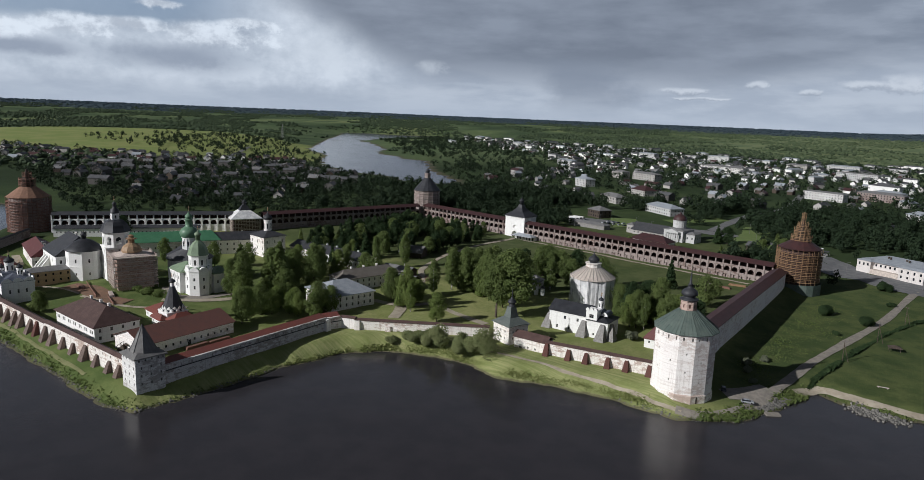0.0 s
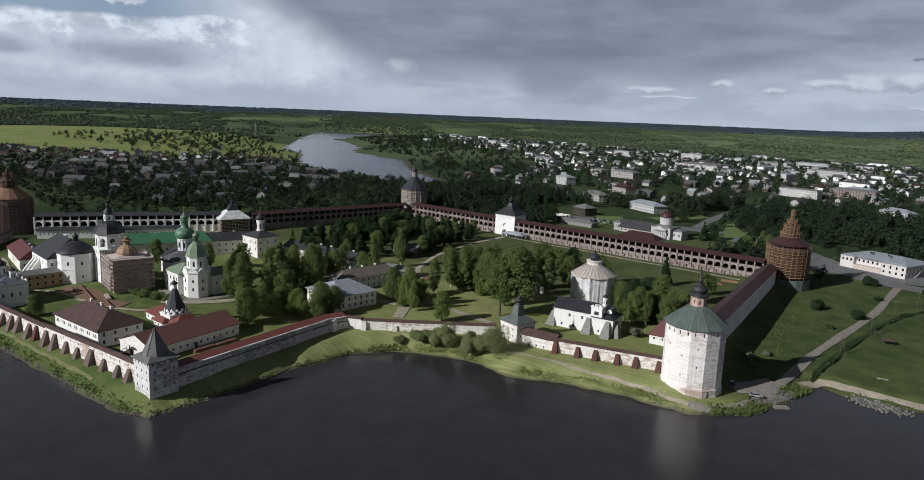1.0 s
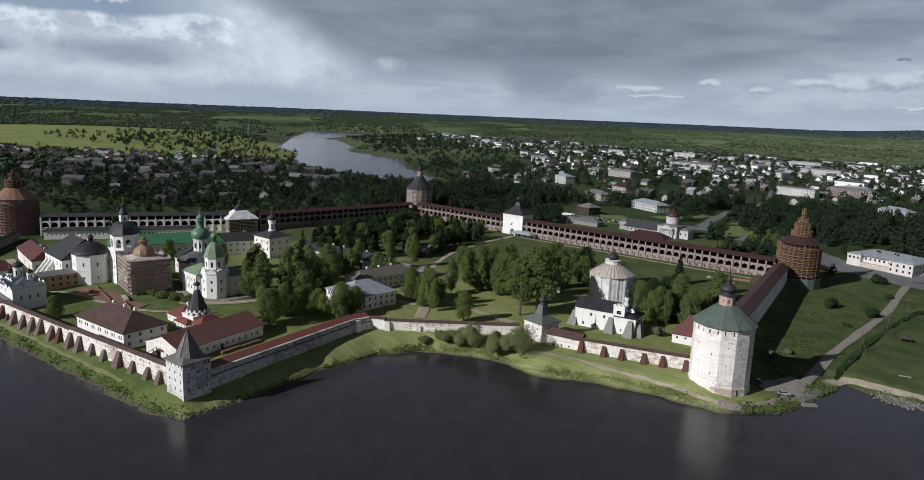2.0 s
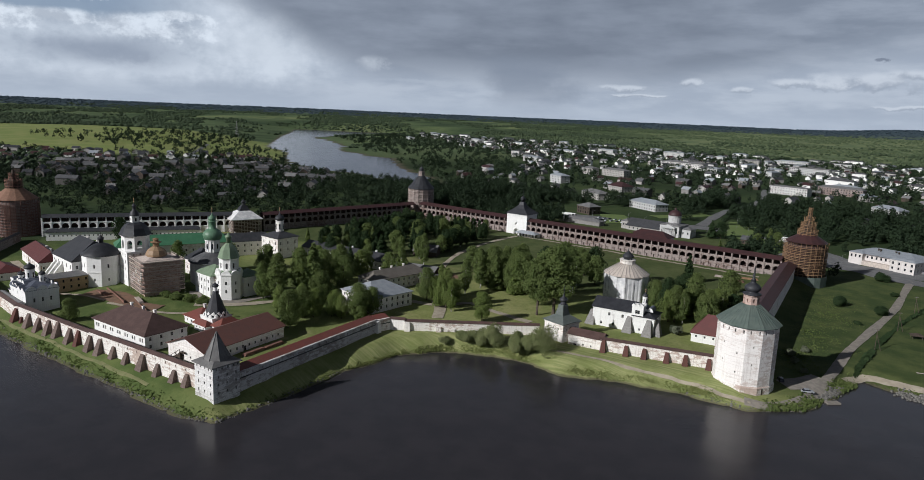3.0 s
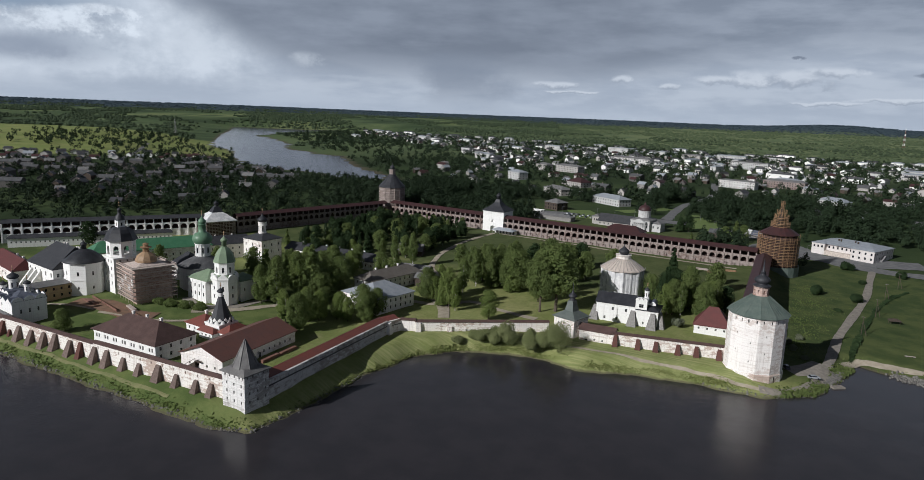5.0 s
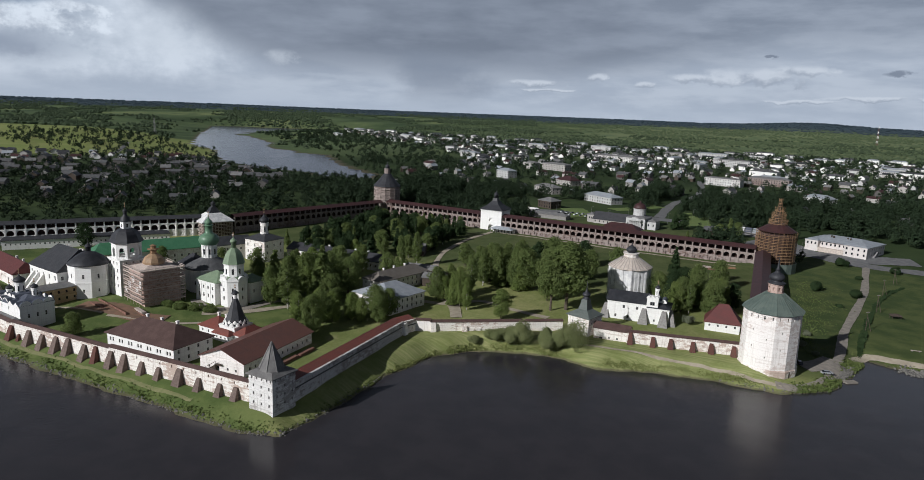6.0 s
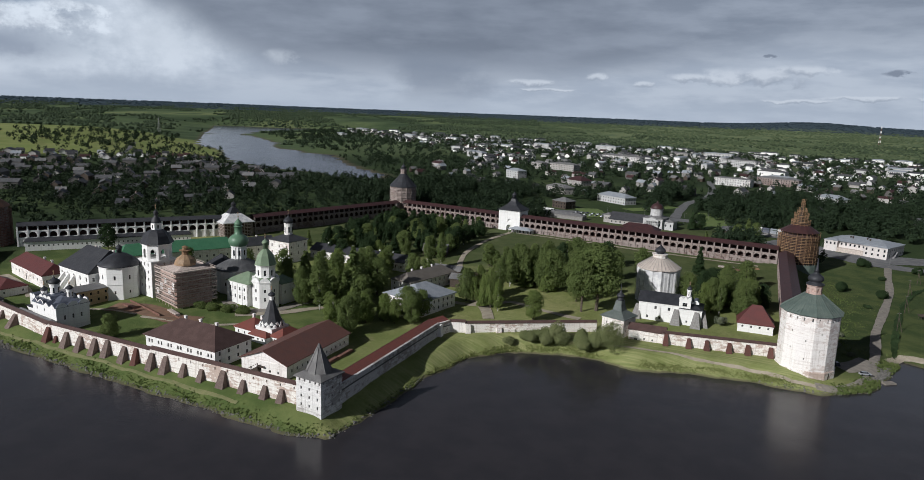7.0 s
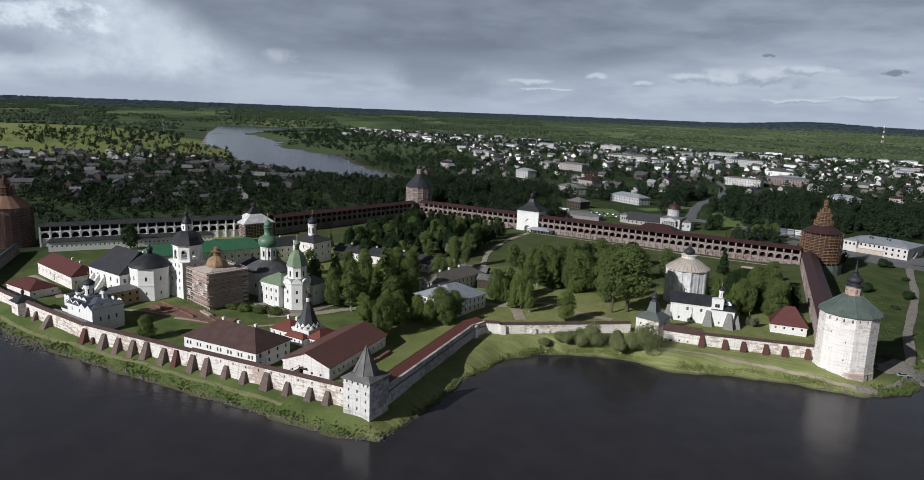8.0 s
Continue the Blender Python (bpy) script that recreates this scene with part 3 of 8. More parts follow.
def pane(parent, u, w, wide, high, p0, p1, deep=0.28, name="window"):
    """A window set into a hole of a wall face that runs from p0 to p1."""
    key = (round(wide, 2), round(high, 2))
    if key not in PANES:
        s = Shape()
        s.box(-wide / 2 - 0.02, -0.03, 0, wide / 2 + 0.02, 0.05, high)
        f = Shape()
        f.box(-0.05, -0.07, 0, 0.05, -0.031, high)
        f.box(-wide / 2, -0.07, high * 0.55, wide / 2, -0.031, high * 0.55 + 0.08)
        f.box(-wide / 2, -0.08, 0, -wide / 2 + 0.08, -0.031, high), f.box(wide / 2 - 0.08, -0.08, 0, wide / 2, -0.031, high)
        f.box(-wide / 2, -0.16, 0, wide / 2, -0.031, 0.08)
        PANES[key] = s.mesh("window", GLASS), f.mesh("frame", GREY_BOARD)
    p0, p1 = Vector(p0), Vector(p1)
    d = (p1 - p0).normalized()
    q = p0 + d * u + Vector((-d.y, d.x)) * deep
    ob = new(name, PANES[key][0])
    ob.parent = parent
    ob.matrix_basis = pose(q.x, q.y, w, 0, 0, math.degrees(math.atan2(d.y, d.x)))
    if FRAMED[0]:
        new("frame", PANES[key][1]).parent = ob
    return ob


def pierced(shape, parent, p0, p1, z0, z1, windows, depth=0.35):
    """A wall face with windows (u, sill, width, height): holes in the shape, panes as parts."""
    shape.wall(p0, p1, z0, z1, [(u - a / 2, u + a / 2, w, w + h) for u, w, a, h in windows], depth)
    for u, w, a, h in windows:
        pane(parent, u, w, a, h, p0, p1, depth - 0.08)


def row(length, count, w, a, h, margin=2.0):
    """A row of equal windows along a wall."""
    step = (length - 2 * margin) / max(1, count - 1) if count > 1 else 0
    return [(margin + i * step if count > 1 else length / 2, w, a, h) for i in range(count)]


def block(parent, x0, y0, x1, y1, z0, z1, mat, front=(), right=(), back=(), left=(), name="wall", cornice=True):
    """Four pierced walls round a rectangle, with a cornice and a plinth."""
    s = Shape()
    c = [(x0, y0), (x1, y0), (x1, y1), (x0, y1)]
    for i, win in enumerate((front, right, back, left)):
        pierced(s, parent, c[i], c[(i + 1) % 4], z0, z1, win)
    s.face(*[(*p, z1) for p in c])
    ob = part(name, s, mat, parent)
    if cornice:
        k = Shape()
        for o, lo, hi in ((0.22, z1 - 0.5, z1 - 0.02), (0.12, z1 - 0.9, z1 - 0.5)):
            for a, b, e, g in ((x0 - o, y0 - o, x1 + o, y0), (x0 - o, y1, x1 + o, y1 + o), (x0 - o, y0, x0, y1), (x1, y0, x1 + o, y1)):
                k.box(a, b, lo, e, g, hi)
        part("cornice", k, mat, parent)
    return ob


def onion(r, z, tall=2.0):
    """Rings of an onion dome on a neck of radius 0.6 r."""
    prof = ((0.62, 0.0), (0.80, 0.12), (0.96, 0.30), (1.0, 0.48), (0.95, 0.66), (0.80, 0.86), (0.58, 1.06), (0.36, 1.24), (0.20, 1.42), (0.10, 1.62), (0.05, 2.0))
    return [(r * a, z + r * b * tall / 2.0) for a, b in prof]


def cross(parent, z, h, x=0.0, y=0.0):
    s = Shape()
    s.beam((x, y, z), (x, y, z + h), 0.16)
    s.beam((x - h * 0.22, y, z + h * 0.68), (x + h * 0.22, y, z + h * 0.68), 0.14)
    s.beam((x - h * 0.12, y, z + h * 0.84), (x + h * 0.12, y, z + h * 0.84), 0.12)
    s.lathe([(0.1, z - 0.1), (0.28, z + 0.1), (0.28, z + 0.35), (0.08, z + 0.55)], 8, x, y)
    part("cross", s, GOLD, parent)


def chimney(parent, x, y, z, h=1.5, w=0.85, mat=None):
    s = Shape()
    s.box(x - w / 2, y - w / 2, z - 1.2, x + w / 2, y + w / 2, z + h)
    s.box(x - w / 2 - 0.12, y - w / 2 - 0.12, z + h - 0.35, x + w / 2 + 0.12, y + w / 2 + 0.12, z + h - 0.1)
    part("chimney", s, mat or WHITE, parent)


# ---- the lie of the land ----
SHORE = [(-6000, 500), (-1500, 150), (-900, 205), (-700, 245), (-610, 226), (-556, 186), (-470, 128), (-400, 109), (-362, 102), (-300, 99.5), (-240, 98.5),
         (-214, 97), (-203, 102), (-201, 125), (-201, 158), (-196, 184), (-184, 198), (-166, 207), (-148, 208), (-136, 205), (-112, 213), (-92, 216),
         (-70, 216), (-54, 227), (-46, 248), (-38, 273), (-26, 269), (-12, 267), (0, 272), (80, 300), (400, 420), (6000, 2500), (6000, -6000), (-6000, -6000)]
RIVER = [(-575, 765), (-660, 742), (-740, 776), (-800, 764), (-894, 805), (-1022, 914), (-1100, 1000), (-1266, 1084), (-1603, 1438), (-1930, 1790), (-2190, 2050), (-2110, 2110),
         (-2014, 2125), (-1900, 2200), (-1836, 2290), (-1700, 2420), (-1560, 2300), (-1640, 2010), (-1690, 1860), (-1690, 1720), (-1610, 1560), (-1436, 1446), (-1242, 1289), (-1158, 1170),
         (-990, 1082), (-896, 1050), (-771, 908), (-673, 832)]


def edge_distance(poly, X, Y):
    """Distance from the outline: positive outside, negative inside."""
    d = np.full(X.shape, 1e9)
    inside = np.zeros(X.shape, bool)
    for (ax, ay), (bx, by) in zip(poly, poly[1:] + poly[:1]):
        ex, ey = bx - ax, by - ay
        t = np.clip(((X - ax) * ex + (Y - ay) * ey) / (ex * ex + ey * ey), 0, 1)
        d = np.minimum(d, np.hypot(X - ax - t * ex, Y - ay - t * ey))
        cut = (ay > Y) != (by > Y)
        with np.errstate(divide="ignore", invalid="ignore"):
            inside ^= cut & (X < ax + (Y - ay) * ex / np.where(ey == 0, 1e-9, ey))
    return np.where(inside, -d, d)


def ease(v, a, b):
    t = np.clip((v - a) / (b - a), 0, 1)
    return t * t * (3 - 2 * t)


def wobble(X, Y, s):
    """Smooth unevenness between -1 and 1 at the length s."""
    return (np.sin(X / s * 1.7 + 1.3 * np.sin(Y / s * 1.1)) + np.sin(Y / s * 1.9 + 1.7 * np.sin(X / s * 0.8 + 2.0)) + np.sin((X + Y) / s * 0.9 + 0.5)) / 3


def land(X, Y):
    X, Y = np.asarray(X, float), np.asarray(Y, float)
    base = np.interp(Y, (100, 130, 250, 440, 650, 900), (3.6, 4.2, 5.0, 6.2, 8.0, 9.0))
    base = base + 3.6 * np.exp(-((X + 78) ** 2 + (Y - 432) ** 2) / 20 ** 2)
    base = base + 2.4 * np.exp(-((X + 340) ** 2 + (Y - 178) ** 2) / 42 ** 2)
    east = ease(X, -82, -68) * (1 - ease(Y, 480, 620))
    base = base * (1 - east) + np.interp(Y, (240, 420, 620), (2.6, 3.4, 6.0)) * east
    base = base + 0.25 * wobble(X, Y, 14.0) + 0.12 * wobble(X + 40, Y, 4.0)
    r = np.hypot(X + 50, Y)
    base = base + ease(r, 2000, 4300) ** 1.1 * 40 + ease(r, 4150, 4750) * 30
    base = base + ease(r, 900, 1800) * 2.0 * wobble(X, Y, 420.0) + ease(r, 3000, 4800) * 5.0 * wobble(X, Y, 620.0)
    base = base + 26 * np.exp(-((X - 10) ** 2 / 330 ** 2 + (Y - 4580) ** 2 / 300 ** 2))
    base = base + 16 * np.exp(-((X + 1750) ** 2 + (Y - 900) ** 2) / 420 ** 2)
    d = edge_distance(SHORE, X, Y) + 1.2 * wobble(X, Y, 5.0) + 0.6 * wobble(X + 9, Y + 5, 1.9)
    h = np.where(d > 0, base * ease(d, -2.0, 10.0), np.maximum(-4.0, d * 0.3))
    g = edge_distance(RIVER, X, Y) + 6.0 * wobble(X, Y, 34.0)
    return np.where(g > 0, np.minimum(h, 0.4 + base * ease(g, 0, 220)), np.maximum(-4.0, g * 0.1))


def land_at(x, y):
    return float(land(np.array([x]), np.array([y]))[0])


def spread(lo, hi, step, out):
    """Even steps from lo to hi, then growing steps out to the distance out on both sides."""
    mid = list(np.arange(lo, hi + step / 2, step))
    left, right, s = [], [], step
    while (mid[0] if not left else left[-1]) > -out:
        s *= 1.07
        left.append((left[-1] if left else mid[0]) - min(s, 75))
    s = step
    while (mid[-1] if not right else right[-1]) < out:
        s *= 1.07
        right.append((right[-1] if right else mid[-1]) + min(s, 75))
    return np.array(left[::-1] + mid + right)


def sheet(name, xs, ys, height, mat, label, category):
    X, Y = np.meshgrid(xs, ys)
    Z = height(X, Y)
    nx, ny = len(xs), len(ys)
    k = np.arange((nx - 1) * (ny - 1))
    a = k // (nx - 1) * nx + k % (nx - 1)
    faces = np.stack([a, a + 1, a + nx + 1, a + nx], 1)
    me = bpy.data.meshes.new(name)
    me.from_pydata(np.stack([X.ravel(), Y.ravel(), Z.ravel()], 1).tolist(), [], faces.tolist())
    me.materials.append(mat)
    me.shade_smooth()
    return tagged(new(name, me), label, category, kind="structure")


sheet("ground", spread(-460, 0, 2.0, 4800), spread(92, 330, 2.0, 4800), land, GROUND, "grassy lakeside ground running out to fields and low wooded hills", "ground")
sheet("water", np.linspace(-4800, 4800, 3), np.linspace(-4800, 4800, 3), lambda X, Y: X * 0.0, WATER, "dark calm lake water with faint ripples", "water")


def strip(name, pts, width, mat, label, category, lift=0.07):
    """A road or path laid over the land along a smooth line."""
    line = []
    for i in range(len(pts) - 1):
        p = [Vector(pts[max(0, min(len(pts) - 1, i + k))]) for k in (-1, 0, 1, 2)]
        n = max(2, int((p[2] - p[1]).length / 3))
        for j in range(n):
            t = j / n
            line.append(0.5 * (2 * p[1] + (p[2] - p[0]) * t + (2 * p[0] - 5 * p[1] + 4 * p[2] - p[3]) * t * t + (3 * p[1] - p[0] - 3 * p[2] + p[3]) * t ** 3))
    line.append(Vector(pts[-1]))
    s = Shape()
    rows_ = []
    for i, q in enumerate(line):
        d = (line[min(i + 1, len(line) - 1)] - line[max(i - 1, 0)]).normalized()
        w = width * (0.5 + 0.02 * math.sin(i * 1.7) + 0.05 * math.sin(i * 0.33))
        side = [q + Vector((-d.y, d.x)) * w * k for k in (1, 0.33, -0.33, -1)]
        rows_.append([(p.x, p.y, land_at(p.x, p.y) + (lift + 0.22) * (1 if k in (1, 2) else 0.75)) for k, p in enumerate(side)])
    for a, b in zip(rows_, rows_[1:]):
        for k in range(3):
            s.face(a[k + 1], b[k + 1], b[k], a[k])
    return tagged(new(name, s.mesh(name, mat, smooth=True)), label, category, kind="structure")


# ---- lakeside walls and towers ----
def facing(a, b):
    return math.degrees(math.atan2(b[1] - a[1], b[0] - a[0]))


def curtain(name, label, a, b, top, mat, coping=BROWN, thick=2.4, slots=0, gallery=False):
    """A plain defensive wall from a to b; its outer face is on the right of that way."""
    length = math.dist(a, b)
    ob = thing(name, label, "fortress wall", a[0], a[1], 0, facing(a, b), kind="structure")
    s = Shape()
    deep = 5.2 if gallery else thick
    low = 0.5
    wins = row(length, slots, top - 1.7, 0.5, 0.9, 3.0) if slots else []
    pierced(s, ob, (0, 0), (length, 0), low, top, wins, 0.6)
    s.wall((length, 0), (length, deep), low, top)
    s.wall((length, deep), (0, deep), low, top + (0.7 if gallery else 0.0))
    s.wall((0, deep), (0, 0), low, top)
    s.face((0, 0, top), (length, 0, top), (length, 0.9, top), (0, 0.9, top))
    if not gallery:
        s.face((0, 0.9, top), (length, 0.9, top), (length, deep, top), (0, deep, top))
    part("wall", s, mat, ob)
    k = Shape()
    if gallery:
        e0, e1 = -0.2, length + 0.2          # lean-to roof rising from the parapet to the inner side
        lo, hi = (0.75, top - 0.15), (4.6, top + 1.0)
        k.face((e0, *lo), (e1, *lo), (e1, *hi), (e0, *hi))
        k.face((e0, hi[0], hi[1] - 0.25), (e1, hi[0], hi[1] - 0.25), (e1, lo[0], lo[1] - 0.25), (e0, lo[0], lo[1] - 0.25))
        k.face((e0, lo[0], lo[1] - 0.25), (e1, lo[0], lo[1] - 0.25), (e1, *lo), (e0, *lo))
        k.face((e1, hi[0], hi[1] - 0.25), (e0, hi[0], hi[1] - 0.25), (e0, *hi), (e1, *hi))
        k.face((e1, lo[0], lo[1] - 0.25), (e1, hi[0], hi[1] - 0.25), (e1, *hi), (e1, *lo)), k.face((e0, hi[0], hi[1] - 0.25), (e0, lo[0], lo[1] - 0.25), (e0, *lo), (e0, *hi))
        part("roof", k, coping, ob)
        n = int(length / 3)
        post = Shape()
        post.box(-0.22, -0.12, top - 1.75, 0.22, 0.0, top - 0.02)
        data = post.mesh("post", mat)
        for i in range(1, n):
            q = part("post", data, mat, ob)
            q.location = (length * i / n, 0, 0)
        # Dark band colours in the shadow line under the gallery parapet.
        band = Shape()
        band.box(0, -0.16, top - 2.15, length, 0, top - 1.8)
        part("string_course", band, DARK, ob, "string course in dark colour for its shadow line")
    else:
        w = thick / 2
        k.prism([(-0.2, -0.4), (length + 0.2, -0.4), (length + 0.2, thick + 0.4), (-0.2, thick + 0.4)], top + 0.02, top + 0.75, [(-0.2, w - 0.1), (length + 0.2, w - 0.1), (length + 0.2, w + 0.1), (-0.2, w + 0.1)])
        part("coping", k, coping, ob)
    return ob


def buttress(wall, u, high, mat, wide=3.4, reach=3.4, label=""):
    """A boarded raking buttress against the outer face of a wall, u metres along it."""
    q = wall.matrix_world @ Vector((u, -reach, 0))
    z = land_at(q.x, q.y) - 0.4
    s = Shape()
    s.prism([(u - wide / 2, -reach), (u + wide / 2, -reach), (u + wide / 2, 0), (u - wide / 2, 0)], z, z + high,
            [(u - wide * 0.27, -0.55), (u + wide * 0.27, -0.55), (u + wide * 0.27, 0), (u - wide * 0.27, 0)])
    for k in range(1, 6):
        t = k / 6
        w = wide * (0.5 - 0.23 * t) + 0.04
        y = -reach + (reach - 0.55) * t - 0.05
        s.box(u - w, y, z + high * t - 0.06, u + w, y + 0.25, z + high * t + 0.06)
    part("buttress", s, mat, wall, label)


wall_lake_a = curtain("wall_lake_west", "long worn white lakeside wall with brown coping", (-389, 117.6), (-341, 109.6), 9.3, WORN)
wall_lake_b = curtain("wall_lake_middle", "long worn white lakeside wall with brown buttresses", (-341, 109.6), (-285, 109.0), 9.7, WORN)
wall_lake_c = curtain("wall_lake_corner", "long worn white lakeside wall beside the corner tower", (-285, 109.0), (-219, 109.3), 10.2, WORN, slots=12)
for w, xs, hi, wd, reach in ((wall_lake_a, (-386, -378.5), 4.2, 2.2, 2.4), (wall_lake_a, (-367,), 6.0, 4.0, 4.6), (wall_lake_b, (-329.3, -321.4, -313.4, -306.4, -297.6), 6.3, 3.3, 3.2),
                             (wall_lake_c, (-283.6, -277), 6.4, 3.2, 3.0), (wall_lake_c, (-268.5, -260.5, -242.4, -233.4, -226.6), 4.5, 2.7, 2.4), (wall_lake_c, (-250.9,), 5.7, 3.6, 2.9)):
    for x_ in xs:
        u_ = (x_ - w.location.x) / math.cos(w.rotation_euler.z)
        buttress(w, u_, hi + 0.2 * math.sin(x_), BUTTRESS, wd, reach)
buttress(wall_lake_b, 49.5, 6.2, RED_BUTTRESS, 2.7, 2.6, "red boarded buttress")
buttress(wall_lake_b, 0.9, 6.0, RED_BUTTRESS, 3.2, 3.0, "reddish boarded buttress at the bend of the wall")
buttress(wall_lake_b, 5.2, 3.0, RED_BUTTRESS, 1.8, 1.6, "low reddish buttress stub")

wall_bay_side = curtain("wall_bay_side", "whitewashed wall with a covered red-roofed gallery", (-209.4, 115), (-212.4, 190), 10.2, BAND_STONE, NEW_RED, slots=18, gallery=True)
curtain("wall_bay_corner", "short whitewashed wall at the bend of the bay", (-212.4, 190), (-210.6, 196.4), 9.9, WORN, NEW_RED, slots=1, gallery=True)
curtain("wall_bay_bend", "short bare white wall stepping down to the bay wall", (-210.6, 196.4), (-204.8, 198.8), 9.4, WHITE)
wall_bay = curtain("wall_bay", "patched pale wall above the little bay", (-204.8, 198.8), (-157, 230.6), 8.9, WORN)
wall_east = curtain("wall_lake_east", "patched pale lakeside wall with red buttresses", (-129, 228.0), (-83.5, 236.5), 9.8, WORN)
for u in (1.5, 10.5, 17.5, 26, 33, 41.5):
    buttress(wall_east, u, 5.2 if u < 3 else 4.3, RED_BUTTRESS, 2.4, 2.6, "dark red boarded buttress")
# stone pilaster at the end of the covered gallery
s = Shape()
s.prism([(73.6, -1.7), (76.2, -1.7), (76.2, 0), (73.6, 0)], 1.5, 9.6, [(73.8, -1.1), (76.0, -1.1), (76.0, 0), (73.8, 0)])
part("stone_buttress", s, WHITE, wall_bay_side)

# corner pilaster, water gate and low buttress stubs of the bay wall
for u, hi in ((1.2, 5.2), (14.5, 3.6)):
    s = Shape()
    s.prism([(u - 1.3, -1.8), (u + 1.3, -1.8), (u + 1.3, 0), (u - 1.3, 0)], 1.5, 3.4 + hi, [(u - 1.0, -0.9), (u + 1.0, -0.9), (u + 1.0, 0), (u - 1.0, 0)])
    part("stone_buttress", s, WORN, wall_bay)
s = Shape()
s.arch_wall((16.6, -0.5), (21.4, -0.5), 2.6, 6.2, 2.6, 1.4, depth=0.44, back=False)
s.wall((21.4, -0.5), (21.4, 0), 2.6, 6.2), s.wall((16.6, 0), (16.6, -0.5), 2.6, 6.2)
s.face((16.6, -0.5, 6.2), (21.4, -0.5, 6.2), (21.4, 0, 6.2), (16.6, 0, 6.2))
part("water_gate", s, (WORN,), wall_bay, "low arched water gate")
s = Shape()
s.box(17.75, -0.06, 2.6, 20.25, 0.0, 5.0)
part("gate_leaf", s, OLD_WOOD, wall_bay)


def corner_tower():
    """Square stone tower with a shingled tent roof."""
    ob = thing("corner_tower", "square weathered stone tower with a grey shingled spire", "tower", -213.6, 110.9, 0, -4)
    s = Shape()
    c = [(-4.9, -4.9), (5.0, -4.9), (5.0, 4.9), (-4.9, 4.9)]
    wins = [(u, z, 0.55, 1.0) for z in (5.6, 8.4, 11.0) for u in (2.0, 5.2, 8.4)]
    top = [(u, 13.6, 0.6, 0.9) for u in (1.3, 3.4, 5.5, 7.6, 9.2)]
    for i in range(4):
        pierced(s, ob, c[i], c[(i + 1) % 4], 1.5, 15.0, wins + top, 0.5)
    s.face(*[(*p, 15.0) for p in c])
    part("wall", s, GREY_STONE, ob)
    k = Shape()
    for z in (7.4, 10.2, 13.1):
        k.box(-5.02, -5.02, z, 5.12, -4.9, z + 0.3), k.box(5.0, -4.9, z, 5.12, 4.9, z + 0.3)
        k.box(-5.02, 4.9, z, 5.12, 5.02, z + 0.3), k.box(-5.02, -4.9, z, -4.9, 4.9, z + 0.3)
    part("string_course", k, GREY_STONE, ob)
    r = Shape()
    sq = lambda h: [(-h, -h), (h, -h), (h, h), (-h, h)]
    r.prism(sq(5.6), 14.8, 15.1)
    r.prism(sq(5.6), 15.1, 16.3, sq(3.5))
    oct_ = lambda q: [(q * math.cos(a), q * math.sin(a)) for a in (math.pi / 8 + math.pi / 4 * i for i in range(8))]
    r.prism(oct_(4.3), 15.9, 24.6, oct_(0.12))
    spire = part("spire", r, SHINGLE, ob, "grey shingled tent roof")
    for i in range(8):
        a, e = math.pi / 8 + math.pi / 4 * i, Shape()
        e.beam((4.33 * math.cos(a), 4.33 * math.sin(a), 15.95), (0.1 * math.cos(a), 0.1 * math.sin(a), 24.7), 0.14)
        part("hip_board", e, SHINGLE, spire)


corner_tower()


def gate_house_tower():
    """Low square wall tower with flared roof, lantern neck and spike."""
    ob = thing("wall_tower", "square whitewashed wall tower with a grey flared roof and bulbous spire", "tower", -148.4, 233.8, 0, -18)
    wins = [(u, z, 0.7, 0.9) for z in (6.8, 9.6) for u in (2.2, 5.0, 7.8)]
    block(ob, -5.2, -5.0, 5.2, 5.0, 1.5, 12.6, WORN, wins, wins, (), wins)
    r = Shape()
    r.hip(-5.2, -5.0, 5.2, 5.0, 12.7, 0.35, 0.8, 0.0, 0.25)
    sq = lambda h: [(-h, -h), (h, -h), (h, h), (-h, h)]
    r.prism([(-5.9, -5.7), (5.9, -5.7), (5.9, 5.7), (-5.9, 5.7)], 12.7, 15.1, sq(2.2))
    r.prism(sq(2.2), 15.1, 17.5, sq(1.6)), r.prism(sq(1.6), 17.5, 19.4, sq(1.35))
    part("roof", r, OLD_GREEN, ob)
    t = Shape()
    t.lathe([(1.2, 19.3), (1.6, 19.5), (1.2, 19.8), (1.15, 20.6)], 8)
    t.lathe([(1.1, 20.5), (1.7, 21.0), (1.8, 21.5), (1.3, 22.1), (0.7, 22.6), (0.4, 23.2), (0.15, 24.2), (0.06, 27.5)], 12)
    part("spire", t, BLACK, ob, "black bulbous spire with a spike", smooth=True)
    # gatehouse wing along the wall
    wing = thing("gatehouse_wing", "low whitewashed gatehouse with a brown roof beside the wall tower", "building", -135.6, 231.4, 0, 2)
    block(wing, -7.2, -3.2, 7.2, 3.2, 1.5, 9.4, WORN, [(3, 3.6, 1.3, 2.0), (6.5, 5.4, 0.7, 0.8), (9.8, 5.4, 0.7, 0.8), (12.3, 3.4, 0.8, 0.9), (8, 3.4, 0.8, 0.9)], (), (), (), cornice=False)
    r = Shape()
    r.hip(-7.2, -3.2, 7.2, 3.2, 9.5, 1.9, 0.5, 0.0)
    part("roof", r, BROWN, wing)


gate_house_tower()


